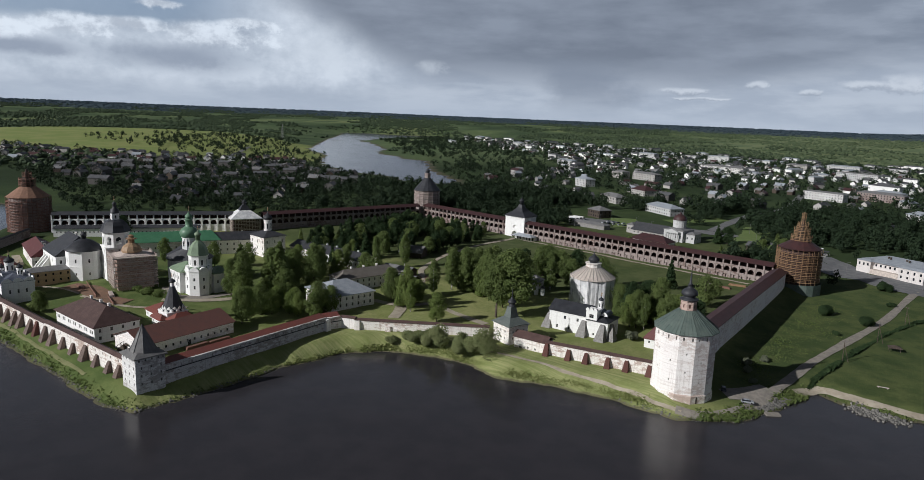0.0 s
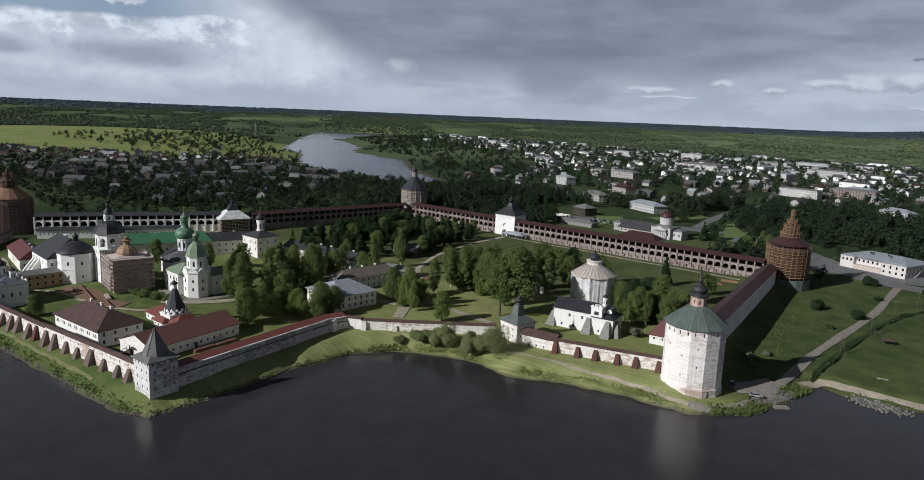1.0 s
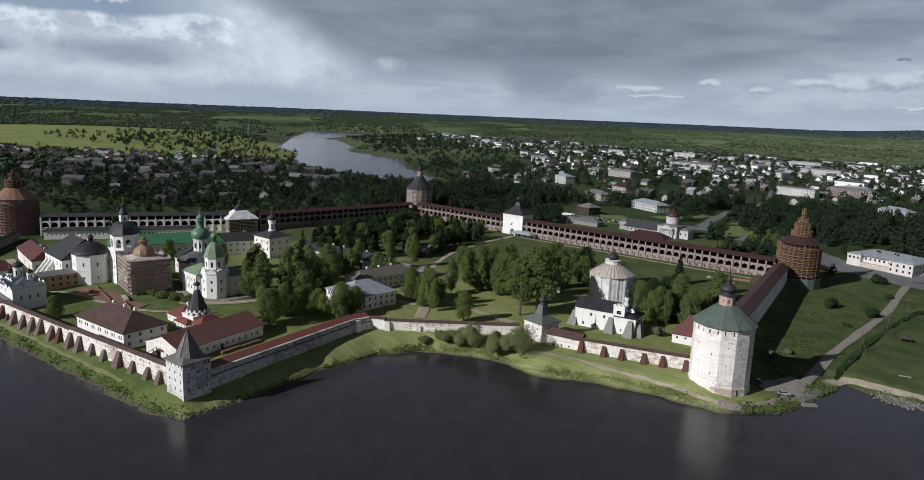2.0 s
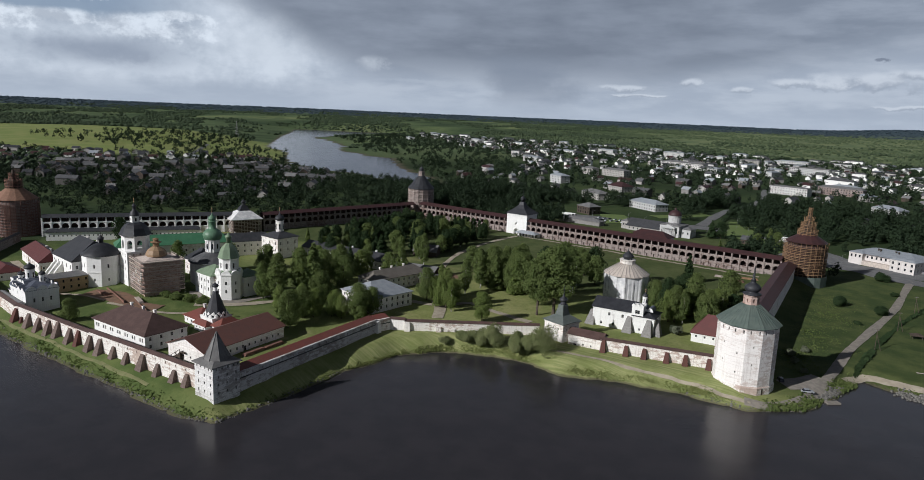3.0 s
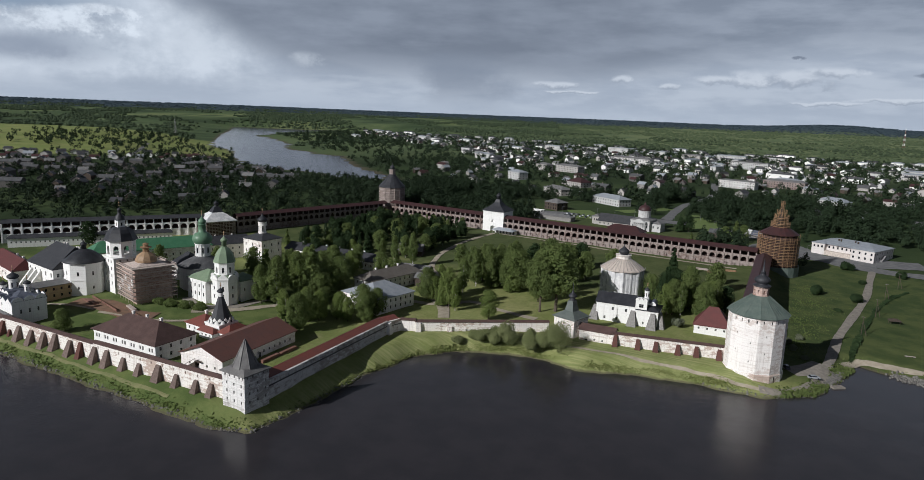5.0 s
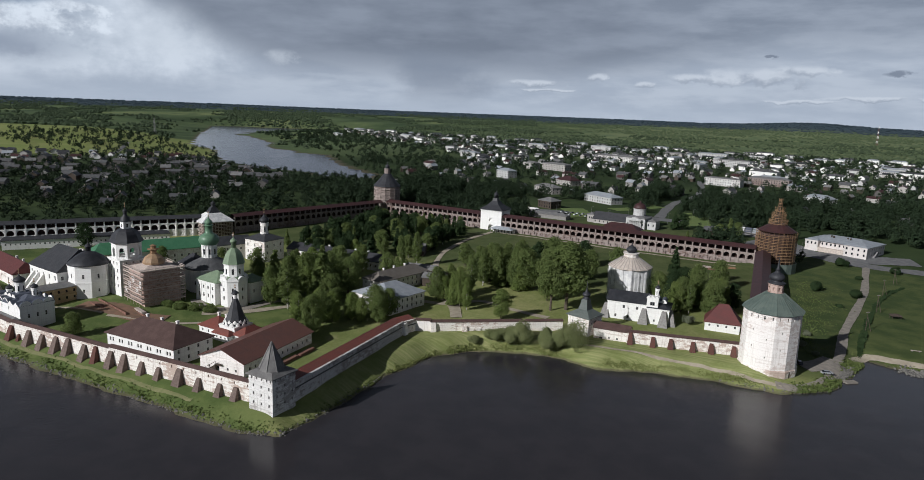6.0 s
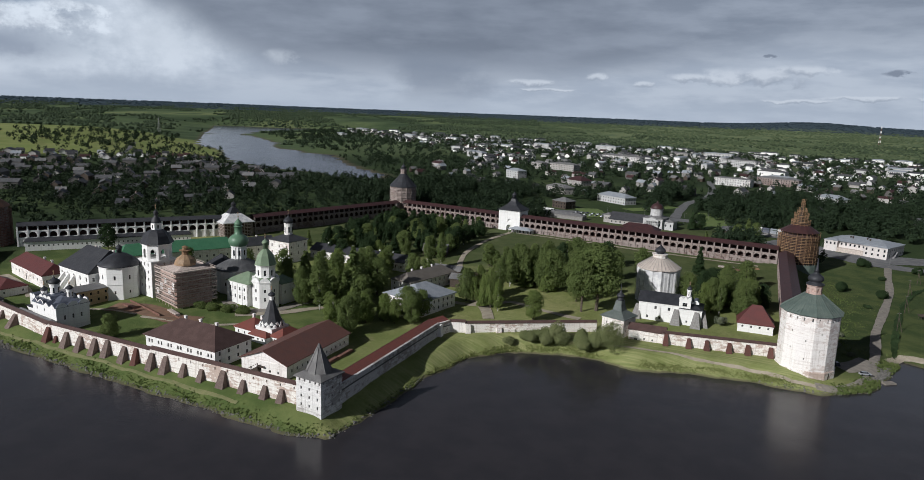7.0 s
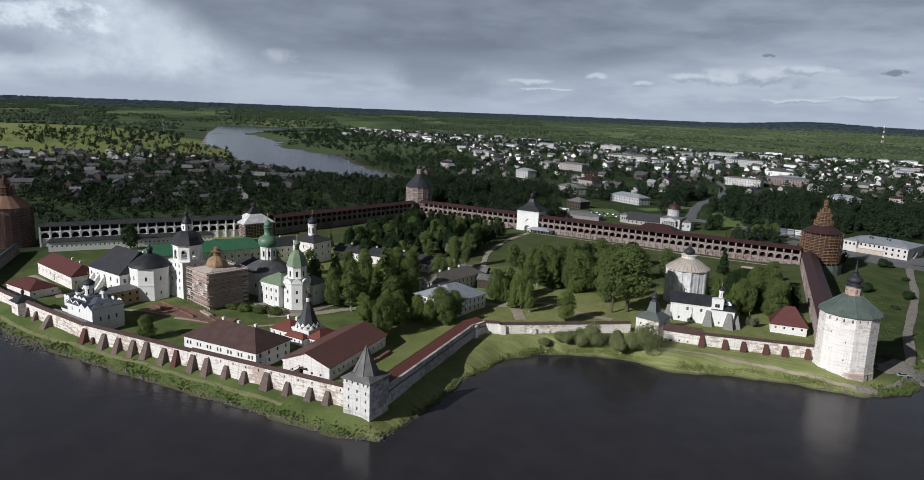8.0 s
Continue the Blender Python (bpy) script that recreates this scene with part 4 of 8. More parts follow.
def round_tower():
    """The great many-sided tower at the water."""
    ob = thing("great_tower", "huge whitewashed twelve-sided tower with a grey-green metal roof", "tower", -75.9, 234.4, 0, 8)
    n, R, top = 12, 10.5, 26.6
    pts = [(R * math.cos(2 * math.pi * i / n), R * math.sin(2 * math.pi * i / n)) for i in range(n)]
    for i in range(n):
        s = Shape()
        wins = [(1.5, top - 2.2, 0.55, 1.3), (4.4, top - 2.2, 0.55, 1.3)]
        wins += [(2.9, z, 0.4, 0.7) for z in ((19.5, 13.0) if i % 2 else (16.5, 9.5))]
        pierced(s, ob, pts[i], pts[(i + 1) % n], 5.2, top, wins, 0.7)
        part("wall", s, WHITE, ob)
    b = Shape()
    for i in range(n):
        a, e = Vector(pts[i]) * 1.035, Vector(pts[(i + 1) % n]) * 1.035
        b.wall(a, e, 0.5, 5.0)
        b.face((*a, 5.0), (*e, 5.0), (*(e / 1.035), 5.35), (*(a / 1.035), 5.35))
    part("plinth", b, WORN, ob, "bare brick and stone plinth")
    d = Shape()
    a = Vector((R * math.cos(radians(-52)), R * math.sin(radians(-52)))) * 1.0
    dv = Vector((-a.y, a.x)).normalized()
    o = a.normalized()
    q = [a + dv * k + o * g for k, g in ((-1.0, 0.02), (1.0, 0.02), (1.0, -0.4), (-1.0, -0.4))]
    d.prism([tuple(p) for p in q], 2.2, 4.8)
    part("door", d, OLD_WOOD, ob)
    r = Shape()
    r.lathe([(11.2, top - 0.1), (11.25, top + 0.12), (3.1, top + 6.6)], n)
    cap = part("roof", r, TOWER_GREEN, ob, "weathered grey-green seamed metal roof")
    for i in range(n * 4):
        k = 2 * math.pi * i / (n * 4)
        e = math.cos(math.pi / n) / math.cos((k % (2 * math.pi / n)) - math.pi / n)
        seam = Shape()
        seam.beam((11.3 * e * math.cos(k), 11.3 * e * math.sin(k), top + 0.14), (3.1 * e * math.cos(k), 3.1 * e * math.sin(k), top + 6.64), 0.13)
        part("seam", seam, TOWER_GREEN, cap)
    la = Shape()
    m = 8
    oc = [(2.75 * math.cos(2 * math.pi * i / m), 2.75 * math.sin(2 * math.pi * i / m)) for i in range(m)]
    for i in range(m):
        la.arch_wall(oc[i], oc[(i + 1) % m], top + 6.2, top + 10.0, 0.8, 2.2, 1.2, 0.5)
    la.lathe([(2.95, top + 9.6), (3.05, top + 9.8), (3.05, top + 10.1), (2.8, top + 10.2)], m)
    la.lathe([(3.0, top + 6.2), (3.0, top + 6.7)], m)
    part("lantern", la, BRICK, ob, "worn red brick lantern with arched openings")
    t = Shape()
    t.lathe([(3.3, top + 10.1), (3.2, top + 10.4), (2.2, top + 10.8), (1.9, top + 11.1), (2.6, top + 11.6), (2.9, top + 12.3), (2.6, top + 13.1), (1.8, top + 13.8), (1.0, top + 14.3),
             (0.8, top + 15.2), (1.0, top + 15.3), (0.5, top + 15.8), (0.1, top + 20.3)], 16)
    part("dome", t, BLACK, ob, "dark bulbous cap with a spike", smooth=True)


round_tower()


# ---- the great outer walls with their arcades ----
def bay_meshes(wide, mat, roof, tall=11.2):
    """The shared meshes of one bay of an arcaded wall: masonry, back and pier. The court lies on the -y side."""
    s = Shape()
    s.wall((0, 0), (wide, 0), -3.0, 4.0, [(wide * 0.5 - 0.6, wide * 0.5 + 0.6, 0.3, 2.2), (wide * 0.18 - 0.25, wide * 0.18 + 0.25, 1.6, 2.5)], 0.9)
    s.arch_wall((0, 0), (wide, 0), 4.0, 8.0, wide - 1.35, 1.45, 0.25, 0.7, back=False)
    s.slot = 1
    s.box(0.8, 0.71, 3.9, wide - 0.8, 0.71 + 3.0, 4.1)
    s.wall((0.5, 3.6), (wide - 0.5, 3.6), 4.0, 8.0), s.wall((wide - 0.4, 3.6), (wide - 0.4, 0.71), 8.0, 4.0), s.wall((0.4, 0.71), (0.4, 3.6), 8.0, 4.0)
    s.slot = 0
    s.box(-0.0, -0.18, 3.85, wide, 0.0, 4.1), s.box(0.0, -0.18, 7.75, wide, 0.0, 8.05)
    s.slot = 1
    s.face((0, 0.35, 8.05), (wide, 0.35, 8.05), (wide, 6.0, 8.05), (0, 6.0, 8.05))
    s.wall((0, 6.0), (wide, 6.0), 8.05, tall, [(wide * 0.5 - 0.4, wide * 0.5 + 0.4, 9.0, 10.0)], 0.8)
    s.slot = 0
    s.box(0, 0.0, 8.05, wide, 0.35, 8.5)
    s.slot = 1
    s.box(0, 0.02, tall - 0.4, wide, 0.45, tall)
    back = Shape()
    back.wall((wide, 7.2), (0, 7.2), -3.0, tall, [(wide * 0.5 - 0.35, wide * 0.5 + 0.35, tall - 2.2, tall - 1.2), (wide * 0.25 - 0.25, wide * 0.25 + 0.25, 5.4, 6.1)], 0.6)
    back.box(0, 7.2, tall - 2.9, wide, 7.34, tall - 2.6)
    pier = Shape()
    pier.box(-0.42, -0.45, -3.0, 0.42, 0.0, 8.0), pier.box(-0.42, -0.3, 8.0, 0.42, 0.6, tall)
    pier.box(-0.5, -0.52, 7.72, 0.5, 0.0, 8.08)
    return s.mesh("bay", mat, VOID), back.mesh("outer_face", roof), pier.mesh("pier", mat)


def arcade(name, label, a, b, base, mat, outer, roof, bays, tall=11.2):
    length = math.dist(a, b)
    ob = thing(name, label, "fortress wall", a[0], a[1], base, facing(a, b), kind="structure")
    wide = length / bays
    bay, back, pier = bay_meshes(wide, mat, outer, tall)
    for i in range(bays):
        for n, me in (("bay", bay), ("outer_face", back), ("pier", pier)):
            part(n, me, mat, ob).location = (wide * i, 0, 0)
    part("pier", pier, mat, ob).location = (length, 0, 0)
    r = Shape()
    for lo, hi in (((-0.9, tall), (3.6, tall + 1.9)),):
        r.face((-0.3, lo[0], lo[1]), (length + 0.3, lo[0], lo[1]), (length + 0.3, hi[0], hi[1]), (-0.3, hi[0], hi[1]))
        r.face((-0.3, hi[0], hi[1]), (length + 0.3, hi[0], hi[1]), (length + 0.3, 8.1, tall), (-0.3, 8.1, tall))
        r.face((-0.3, -0.9, tall - 0.2), (-0.3, 8.1, tall - 0.2), (length + 0.3, 8.1, tall - 0.2), (length + 0.3, -0.9, tall - 0.2))
        r.face((-0.3, -0.9, tall - 0.2), (length + 0.3, -0.9, tall - 0.2), (length + 0.3, -0.9, tall), (-0.3, -0.9, tall))
        r.face((length + 0.3, 8.1, tall - 0.2), (-0.3, 8.1, tall - 0.2), (-0.3, 8.1, tall), (length + 0.3, 8.1, tall))
    part("roof", r, roof, ob)
    return ob


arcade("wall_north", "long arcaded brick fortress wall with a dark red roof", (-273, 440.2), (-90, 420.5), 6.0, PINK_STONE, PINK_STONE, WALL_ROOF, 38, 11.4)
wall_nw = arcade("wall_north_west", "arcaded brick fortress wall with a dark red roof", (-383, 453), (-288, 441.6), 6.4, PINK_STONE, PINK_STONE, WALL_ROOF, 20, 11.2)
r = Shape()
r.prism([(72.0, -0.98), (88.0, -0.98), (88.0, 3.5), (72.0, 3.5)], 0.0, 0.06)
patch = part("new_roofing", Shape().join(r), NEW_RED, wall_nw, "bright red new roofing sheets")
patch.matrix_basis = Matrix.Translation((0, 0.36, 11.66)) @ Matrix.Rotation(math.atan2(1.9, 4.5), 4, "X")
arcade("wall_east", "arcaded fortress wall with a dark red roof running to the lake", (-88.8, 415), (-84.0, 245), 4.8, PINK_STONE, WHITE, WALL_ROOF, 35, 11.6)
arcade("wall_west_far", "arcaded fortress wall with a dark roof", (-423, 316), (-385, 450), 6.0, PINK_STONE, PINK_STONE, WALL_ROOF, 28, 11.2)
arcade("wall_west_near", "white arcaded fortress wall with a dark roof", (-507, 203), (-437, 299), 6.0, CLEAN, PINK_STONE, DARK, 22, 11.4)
curtain("wall_south_west", "old brick wall running from the scaffolded tower to the lake", (-505, 186), (-446, 128), 9.5, PINK_STONE, DARK, 2.6)
curtain("wall_lake_end", "worn white lakeside wall beyond the small tower", (-446, 130), (-394, 119.5), 8.6, WORN)


def scaffold_drum(parent, R, z0, z1, poles, mat, step=2.0, deck=1.5):
    """Rings of boards and upright poles round a tower."""
    pole = Shape()
    pole.beam((0, 0, z0), (0, 0, z1 + 1.2), 0.15)
    data = pole.mesh("pole", mat)
    for i in range(poles):
        a = 2 * math.pi * i / poles
        for q in (R, R - deck):
            ob = part("pole", data, mat, parent)
            ob.location = (q * math.cos(a), q * math.sin(a), 0)
    z = z0 + step
    while z <= z1 + 0.1:
        lo, hi = R + 0.1, R - deck
        for name, profile in (("scaffold_deck", ((hi, z - 0.1), (lo, z - 0.1), (lo, z + 0.24), (lo - 0.1, z + 0.24), (lo - 0.1, z), (hi, z))),
                              ("guard_rail", ((lo - 0.12, z + 0.94), (lo, z + 0.94), (lo, z + 1.07), (lo - 0.12, z + 1.07)))):
            d = Shape()
            for i in range(poles):
                a, b = 2 * math.pi * i / poles, 2 * math.pi * (i + 1) / poles
                for (r0, h0), (r1, h1) in zip(profile, profile[1:] + profile[:1]):
                    d.face((r0 * math.cos(a), r0 * math.sin(a), h0), (r0 * math.cos(b), r0 * math.sin(b), h0), (r1 * math.cos(b), r1 * math.sin(b), h1), (r1 * math.cos(a), r1 * math.sin(a), h1))
            part(name, d, mat, parent)
        z += step


def scaffold_tower():
    """The big corner tower wrapped in new timber scaffolding."""
    ob = thing("scaffolded_tower", "round brick tower wrapped in golden timber scaffolding", "tower", -78.8, 430.0, 7.4)
    c = Shape()
    c.lathe([(10.4, -6), (10.2, 20.5)], 16)
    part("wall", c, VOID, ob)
    f = Shape()
    f.lathe([(13.4, -5), (13.4, 2.2), (13.2, 2.2), (13.2, -5)], 20)
    part("site_hoarding", f, TOWER_GREEN, ob, "grey-green site hoarding")
    scaffold_drum(ob, 12.2, 1.4, 20.6, 26, WOOD, 1.95)
    r = Shape()
    r.lathe([(11.6, 21.6), (11.7, 21.9), (4.4, 26.4)], 16)
    part("roof", r, WALL_ROOF, ob)
    top = Shape()
    top.lathe([(2.4, 26.0), (2.4, 31.0), (1.0, 33.0), (0.3, 39)], 12)
    part("lantern", top, OLD_WOOD, ob)
    for R, lo, hi, n in ((5.6, 24.6, 28.2, 16), (4.3, 28.2, 32.6, 12), (2.9, 32.6, 35.6, 9), (1.2, 35.6, 41.0, 5)):
        scaffold_drum(ob, R, lo, hi, n, WOOD, 1.7, 0.9)


scaffold_tower()


def scaffold_tower_west():
    ob = thing("scaffolded_tower", "massive round tower wrapped in reddish timber scaffolding", "tower", -528.0, 197.5, 4.0)
    c = Shape()
    c.lathe([(12.3, -5), (12.1, 24)], 16)
    part("wall", c, PINK_STONE, ob)
    scaffold_drum(ob, 13.9, -1.0, 23.5, 28, RED_WOOD, 1.9)
    r = Shape()
    r.lathe([(13.4, 24.4), (13.5, 24.7), (5.0, 31.5)], 16)
    part("roof", r, plain("raw_boards", (0.26, 0.15, 0.10), (0.20, 0.115, 0.08), 0.8), ob, "tent roof of raw boards")
    t = Shape()
    t.lathe([(3.8, 31), (3.8, 36), (1.6, 39), (0.8, 43.5)], 12)
    part("lantern", t, OLD_WOOD, ob)
    for R, lo, hi, n in ((5.2, 31, 36.5, 12), (3.0, 36.5, 40.5, 8)):
        scaffold_drum(ob, R, lo, hi, n, RED_WOOD, 1.8, 0.9)


scaffold_tower_west()


def far_round_tower():
    ob = thing("wall_tower", "round banded tower with a slate blue tent roof", "tower", -391, 466, 8.3)
    c = Shape()
    c.lathe([(10.8, -6), (10.4, 20), (10.8, 20.2), (10.8, 21.4)], 16)
    part("wall", c, PINK_STONE, ob)
    scaffold_drum(ob, 11.4, 6, 20.2, 16, PALE_WOOD, 2.2, 0.8)
    r = Shape()
    r.lathe([(11.8, 21.3), (11.7, 21.8), (7.4, 26.5), (2.8, 32.2)], 16)
    part("roof", r, BLACK, ob, "slate blue tent roof")
    t = Shape()
    t.lathe([(2.6, 32.0), (2.6, 36.0), (3.0, 36.2), (2.8, 36.6)], 8)
    part("lantern", t, PINK_STONE, ob)
    d = Shape()
    d.lathe([(2.8, 36.5)] + onion(2.1, 37.0, 2.2) + [(0.05, 42.5)], 12)
    part("dome", d, BLACK, ob, smooth=True)


far_round_tower()


def gate_tower():
    ob = thing("gate_tower", "white square gate tower with a dark flared roof", "tower", -280.0, 447.2, 6.0, -4)
    s = Shape()
    c = [(-9.0, -7.6), (9.0, -7.6), (9.0, 7.6), (-9.0, 7.6)]
    s.arch_wall(c[0], c[1], -3, 6.4, 4.6, 5.4, 3.0, 2.5)
    s.arch_wall(c[0], c[1], 6.4, 11.0, 3.2, 1.4, 0.7, 1.2)
    s.wall(c[0], c[1], 11.0, 15.8)
    for i in range(1, 4):
        pierced(s, ob, c[i], c[(i + 1) % 4], -3, 15.8, [(4, 9, 0.9, 1.4), (11, 9, 0.9, 1.4)], 0.5)
    part("wall", s, CLEAN, ob)
    k = Shape()
    for i in range(9):
        for a in (0, 1):
            u = -6.6 + i * 1.65
            k.box(*((u * 1.2 - 0.3, -7.75, 13.6, u * 1.2 + 0.3, -7.6, 15.3) if a == 0 else (9.0, u - 0.3, 13.6, 9.15, u + 0.3, 15.3)))
    k.box(-9.3, -7.9, 15.3, 9.3, 7.9, 15.85)
    part("cornice", k, CLEAN, ob)
    r = Shape()
    sq = lambda h: [(-h, -h), (h, -h), (h, h), (-h, h)]
    flare = [(-9.9, -8.5), (9.9, -8.5), (9.9, 8.5), (-9.9, 8.5)]
    r.prism(flare, 15.85, 16.1), r.prism(flare, 16.1, 19.6, sq(4.6)), r.prism(sq(4.6), 19.6, 22.4, sq(2.2)), r.prism(sq(2.2), 22.4, 24.6, sq(1.6))
    part("roof", r, BLACK, ob, "dark flared tent roof")
    d = Shape()
    d.lathe([(1.5, 24.5), (1.5, 26.2), (2.0, 26.4)] + onion(1.9, 26.5, 2.0) + [(0.06, 33.5)], 12)
    part("dome", d, BLACK, ob, smooth=True)
    porch = thing("porch", "low white porch with a pale tent canopy before the gate tower", "porch", -268.5, 434.5, 5.9, -5)
    block(porch, -9, 1.5, 9, 4.0, -1.5, 3.2, CLEAN, row(18, 6, 0.2, 1.7, 2.3, 2.0))
    for i in range(9):
        q = Shape()
        q.box(-8.8 + i * 2.15, -3.2, -1.5, -8.5 + i * 2.15, -2.9, 3.1)
        part("post", q, GREY_BOARD, porch)
    r = Shape()
    r.hip(-9, -3.4, 9, 4.0, 3.3, 1.7, 0.5)
    part("roof", r, SILVER, porch, "pale grey canopy roof")


gate_tower()


def tent_tower_west():
    ob = thing("wall_tower", "square tower under repair with a white sheeted tent roof", "tower", -433, 306.0, 3.2, 66)
    c = Shape()
    c.box(-9, -7.5, -2, 9, 7.5, 11.6)
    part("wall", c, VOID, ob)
    pole = Shape()
    pole.beam((0, 0, -1), (0, 0, 12.2), 0.2)
    data = pole.mesh("pole", PALE_WOOD)
    for i in range(11):
        for x, y in ((-10 + 2 * i, -8.6), (-10 + 2 * i, 8.6), (-10.2, -8.5 + i * 1.7), (10.2, -8.5 + i * 1.7)):
            part("pole", data, PALE_WOOD, ob).location = (x, y, 0)
    for z in (2, 4, 6, 8, 10):
        d = Shape()
        for a, b in (((-10.2, -8.6), (10.2, -8.6)), ((10.2, -8.6), (10.2, 8.6)), ((10.2, 8.6), (-10.2, 8.6)), ((-10.2, 8.6), (-10.2, -8.6))):
            d.beam((*a, z), (*b, z), 0.3), d.beam((*a, z + 1), (*b, z + 1), 0.15)
        part("scaffold_deck", d, PALE_WOOD, ob)
    sq = lambda a, b: [(-a, -b), (a, -b), (a, b), (-a, b)]
    r = Shape()
    r.prism(sq(11.4, 9.6), 11.7, 12.2), r.prism(sq(11.4, 9.6), 12.2, 17.6, sq(4.0, 3.6))
    part("roof", r, TARP, ob, "white sheeted tent roof")
    t = Shape()
    t.prism(sq(4.0, 3.6), 17.6, 21.4, sq(1.5, 1.5)), t.lathe([(1.4, 21.2), (1.3, 22.6), (2.0, 23.0)] + onion(1.7, 23.0, 1.8) + [(0.05, 27)], 10)
    part("spire", t, BLACK, ob)


tent_tower_west()


def small_lake_tower():
    ob = thing("wall_tower", "small low white wall tower with a dark pyramid roof", "tower", -392.2, 119.0, 0, -12)
    block(ob, -3.4, -3.4, 3.4, 3.4, 1.0, 9.4, WORN, [(3.4, 6.2, 0.5, 0.8)], [(3.4, 6.2, 0.5, 0.8)])
    r = Shape()
    r.hip(-3.4, -3.4, 3.4, 3.4, 9.5, 2.6, 0.6)
    r.lathe([(0.5, 11.6), (0.5, 12.6), (0.8, 12.8), (0.75, 13.4), (0.3, 14.0), (0.05, 15.0)], 8)
    part("roof", r, BLACK, ob)


small_lake_tower()


# ---- buildings within the walls ----
def house(name, label, category, x, y, turn, w, d, h, wall, roof, rise, front=(), right=(), back=(), left=(), inset=None, over=0.6, chimneys=(), base=None, group=""):
    """A rectangular building with a hipped or gabled roof; x, y is its middle."""
    z = land_at(x, y) if base is None else base
    ob = thing(name, label, category, x, y, z, turn, group)
    block(ob, -w / 2, -d / 2, w / 2, d / 2, -2.0, h, wall, front, right, back, left)
    r = Shape()
    r.hip(-w / 2, -d / 2, w / 2, d / 2, h + 0.06, rise, over, inset)
    if inset == 0:                      # the gable walls
        g = Shape()
        for sgn in (-1, 1):
            if w >= d:
                x_ = sgn * w / 2
                g.face((x_, -sgn * d / 2, h), (x_, sgn * d / 2, h), (x_, 0, h + rise * (1 - over / (d / 2 + over))))
            else:
                y_ = sgn * d / 2
                g.face((sgn * w / 2, y_, h), (-sgn * w / 2, y_, h), (0, y_, h + rise * (1 - over / (w / 2 + over))))
        part("gable", g, wall, ob)
    top = part("roof", r, roof, ob)
    for cx, cy in chimneys:
        chimney(top, cx, cy, h + rise * (1 - abs(cy) / (d / 2 + over)) if w >= d else h + rise * 0.6)
    return ob


def two_rows(length, n, z0, z1, a=0.9, h=1.3, margin=2.2):
    return row(length, n, z0, a, h, margin) + row(length, n, z1, a, h, margin)


def pairs(length, n, z, a=0.8, h=1.4, margin=2.5):
    out = []
    for u, *_ in row(length, n, z, a, h, margin):
        out += [(u - 0.75, z, a, h), (u + 0.75, z, a, h)]
    return out


house("archive_house", "two-storey white house with a brown hipped roof", "house", -280.9, 127.3, -1.5, 35.0, 17.6, 6.3, CLEAN, BROWN, 5.4,
      front=pairs(35, 7, 3.4), right=two_rows(17.6, 4, 1.0, 3.9, 1.0, 1.4), left=two_rows(17.6, 4, 1.0, 3.9), chimneys=((-8, 1.5), (-1, 2.2), (8, 1.4)), over=0.8, base=4.2)
barn = house("long_storehouse", "long white storehouse with a red gabled roof", "storehouse", -246.4, 141.8, 3.0, 19.0, 39.5, 4.9, WHITE, RED, 3.9,
             front=[(4, 1.2, 0.8, 0.9), (8, 1.2, 0.8, 0.9), (12, 1.2, 0.8, 0.9), (15.5, 1.2, 0.8, 0.9)], right=row(39.5, 12, 1.6, 0.9, 1.1, 3.0) + [(19, 0.0, 1.4, 2.3)], inset=0, over=0.7, base=4.2)
s = Shape()
for i in range(8):
    s.box(-6.5 + i * 0.6, -20.9, -0.5, -5.9 + i * 0.6, -19.8, 0.3 + i * 0.36)
s.beam((-6.5, -20.9, 1.3), (-1.7, -20.9, 4.2), 0.15), s.beam((-6.5, -20.9, 0.0), (-6.5, -20.9, 1.3), 0.15), s.beam((-1.8, -20.9, 2.0), (-1.8, -20.9, 4.2), 0.15)
s.box(-2.2, -20.9, 2.9, 0.4, -19.8, 3.15)
part("outer_stair", s, OLD_WOOD, barn, "dark wooden outer stair")


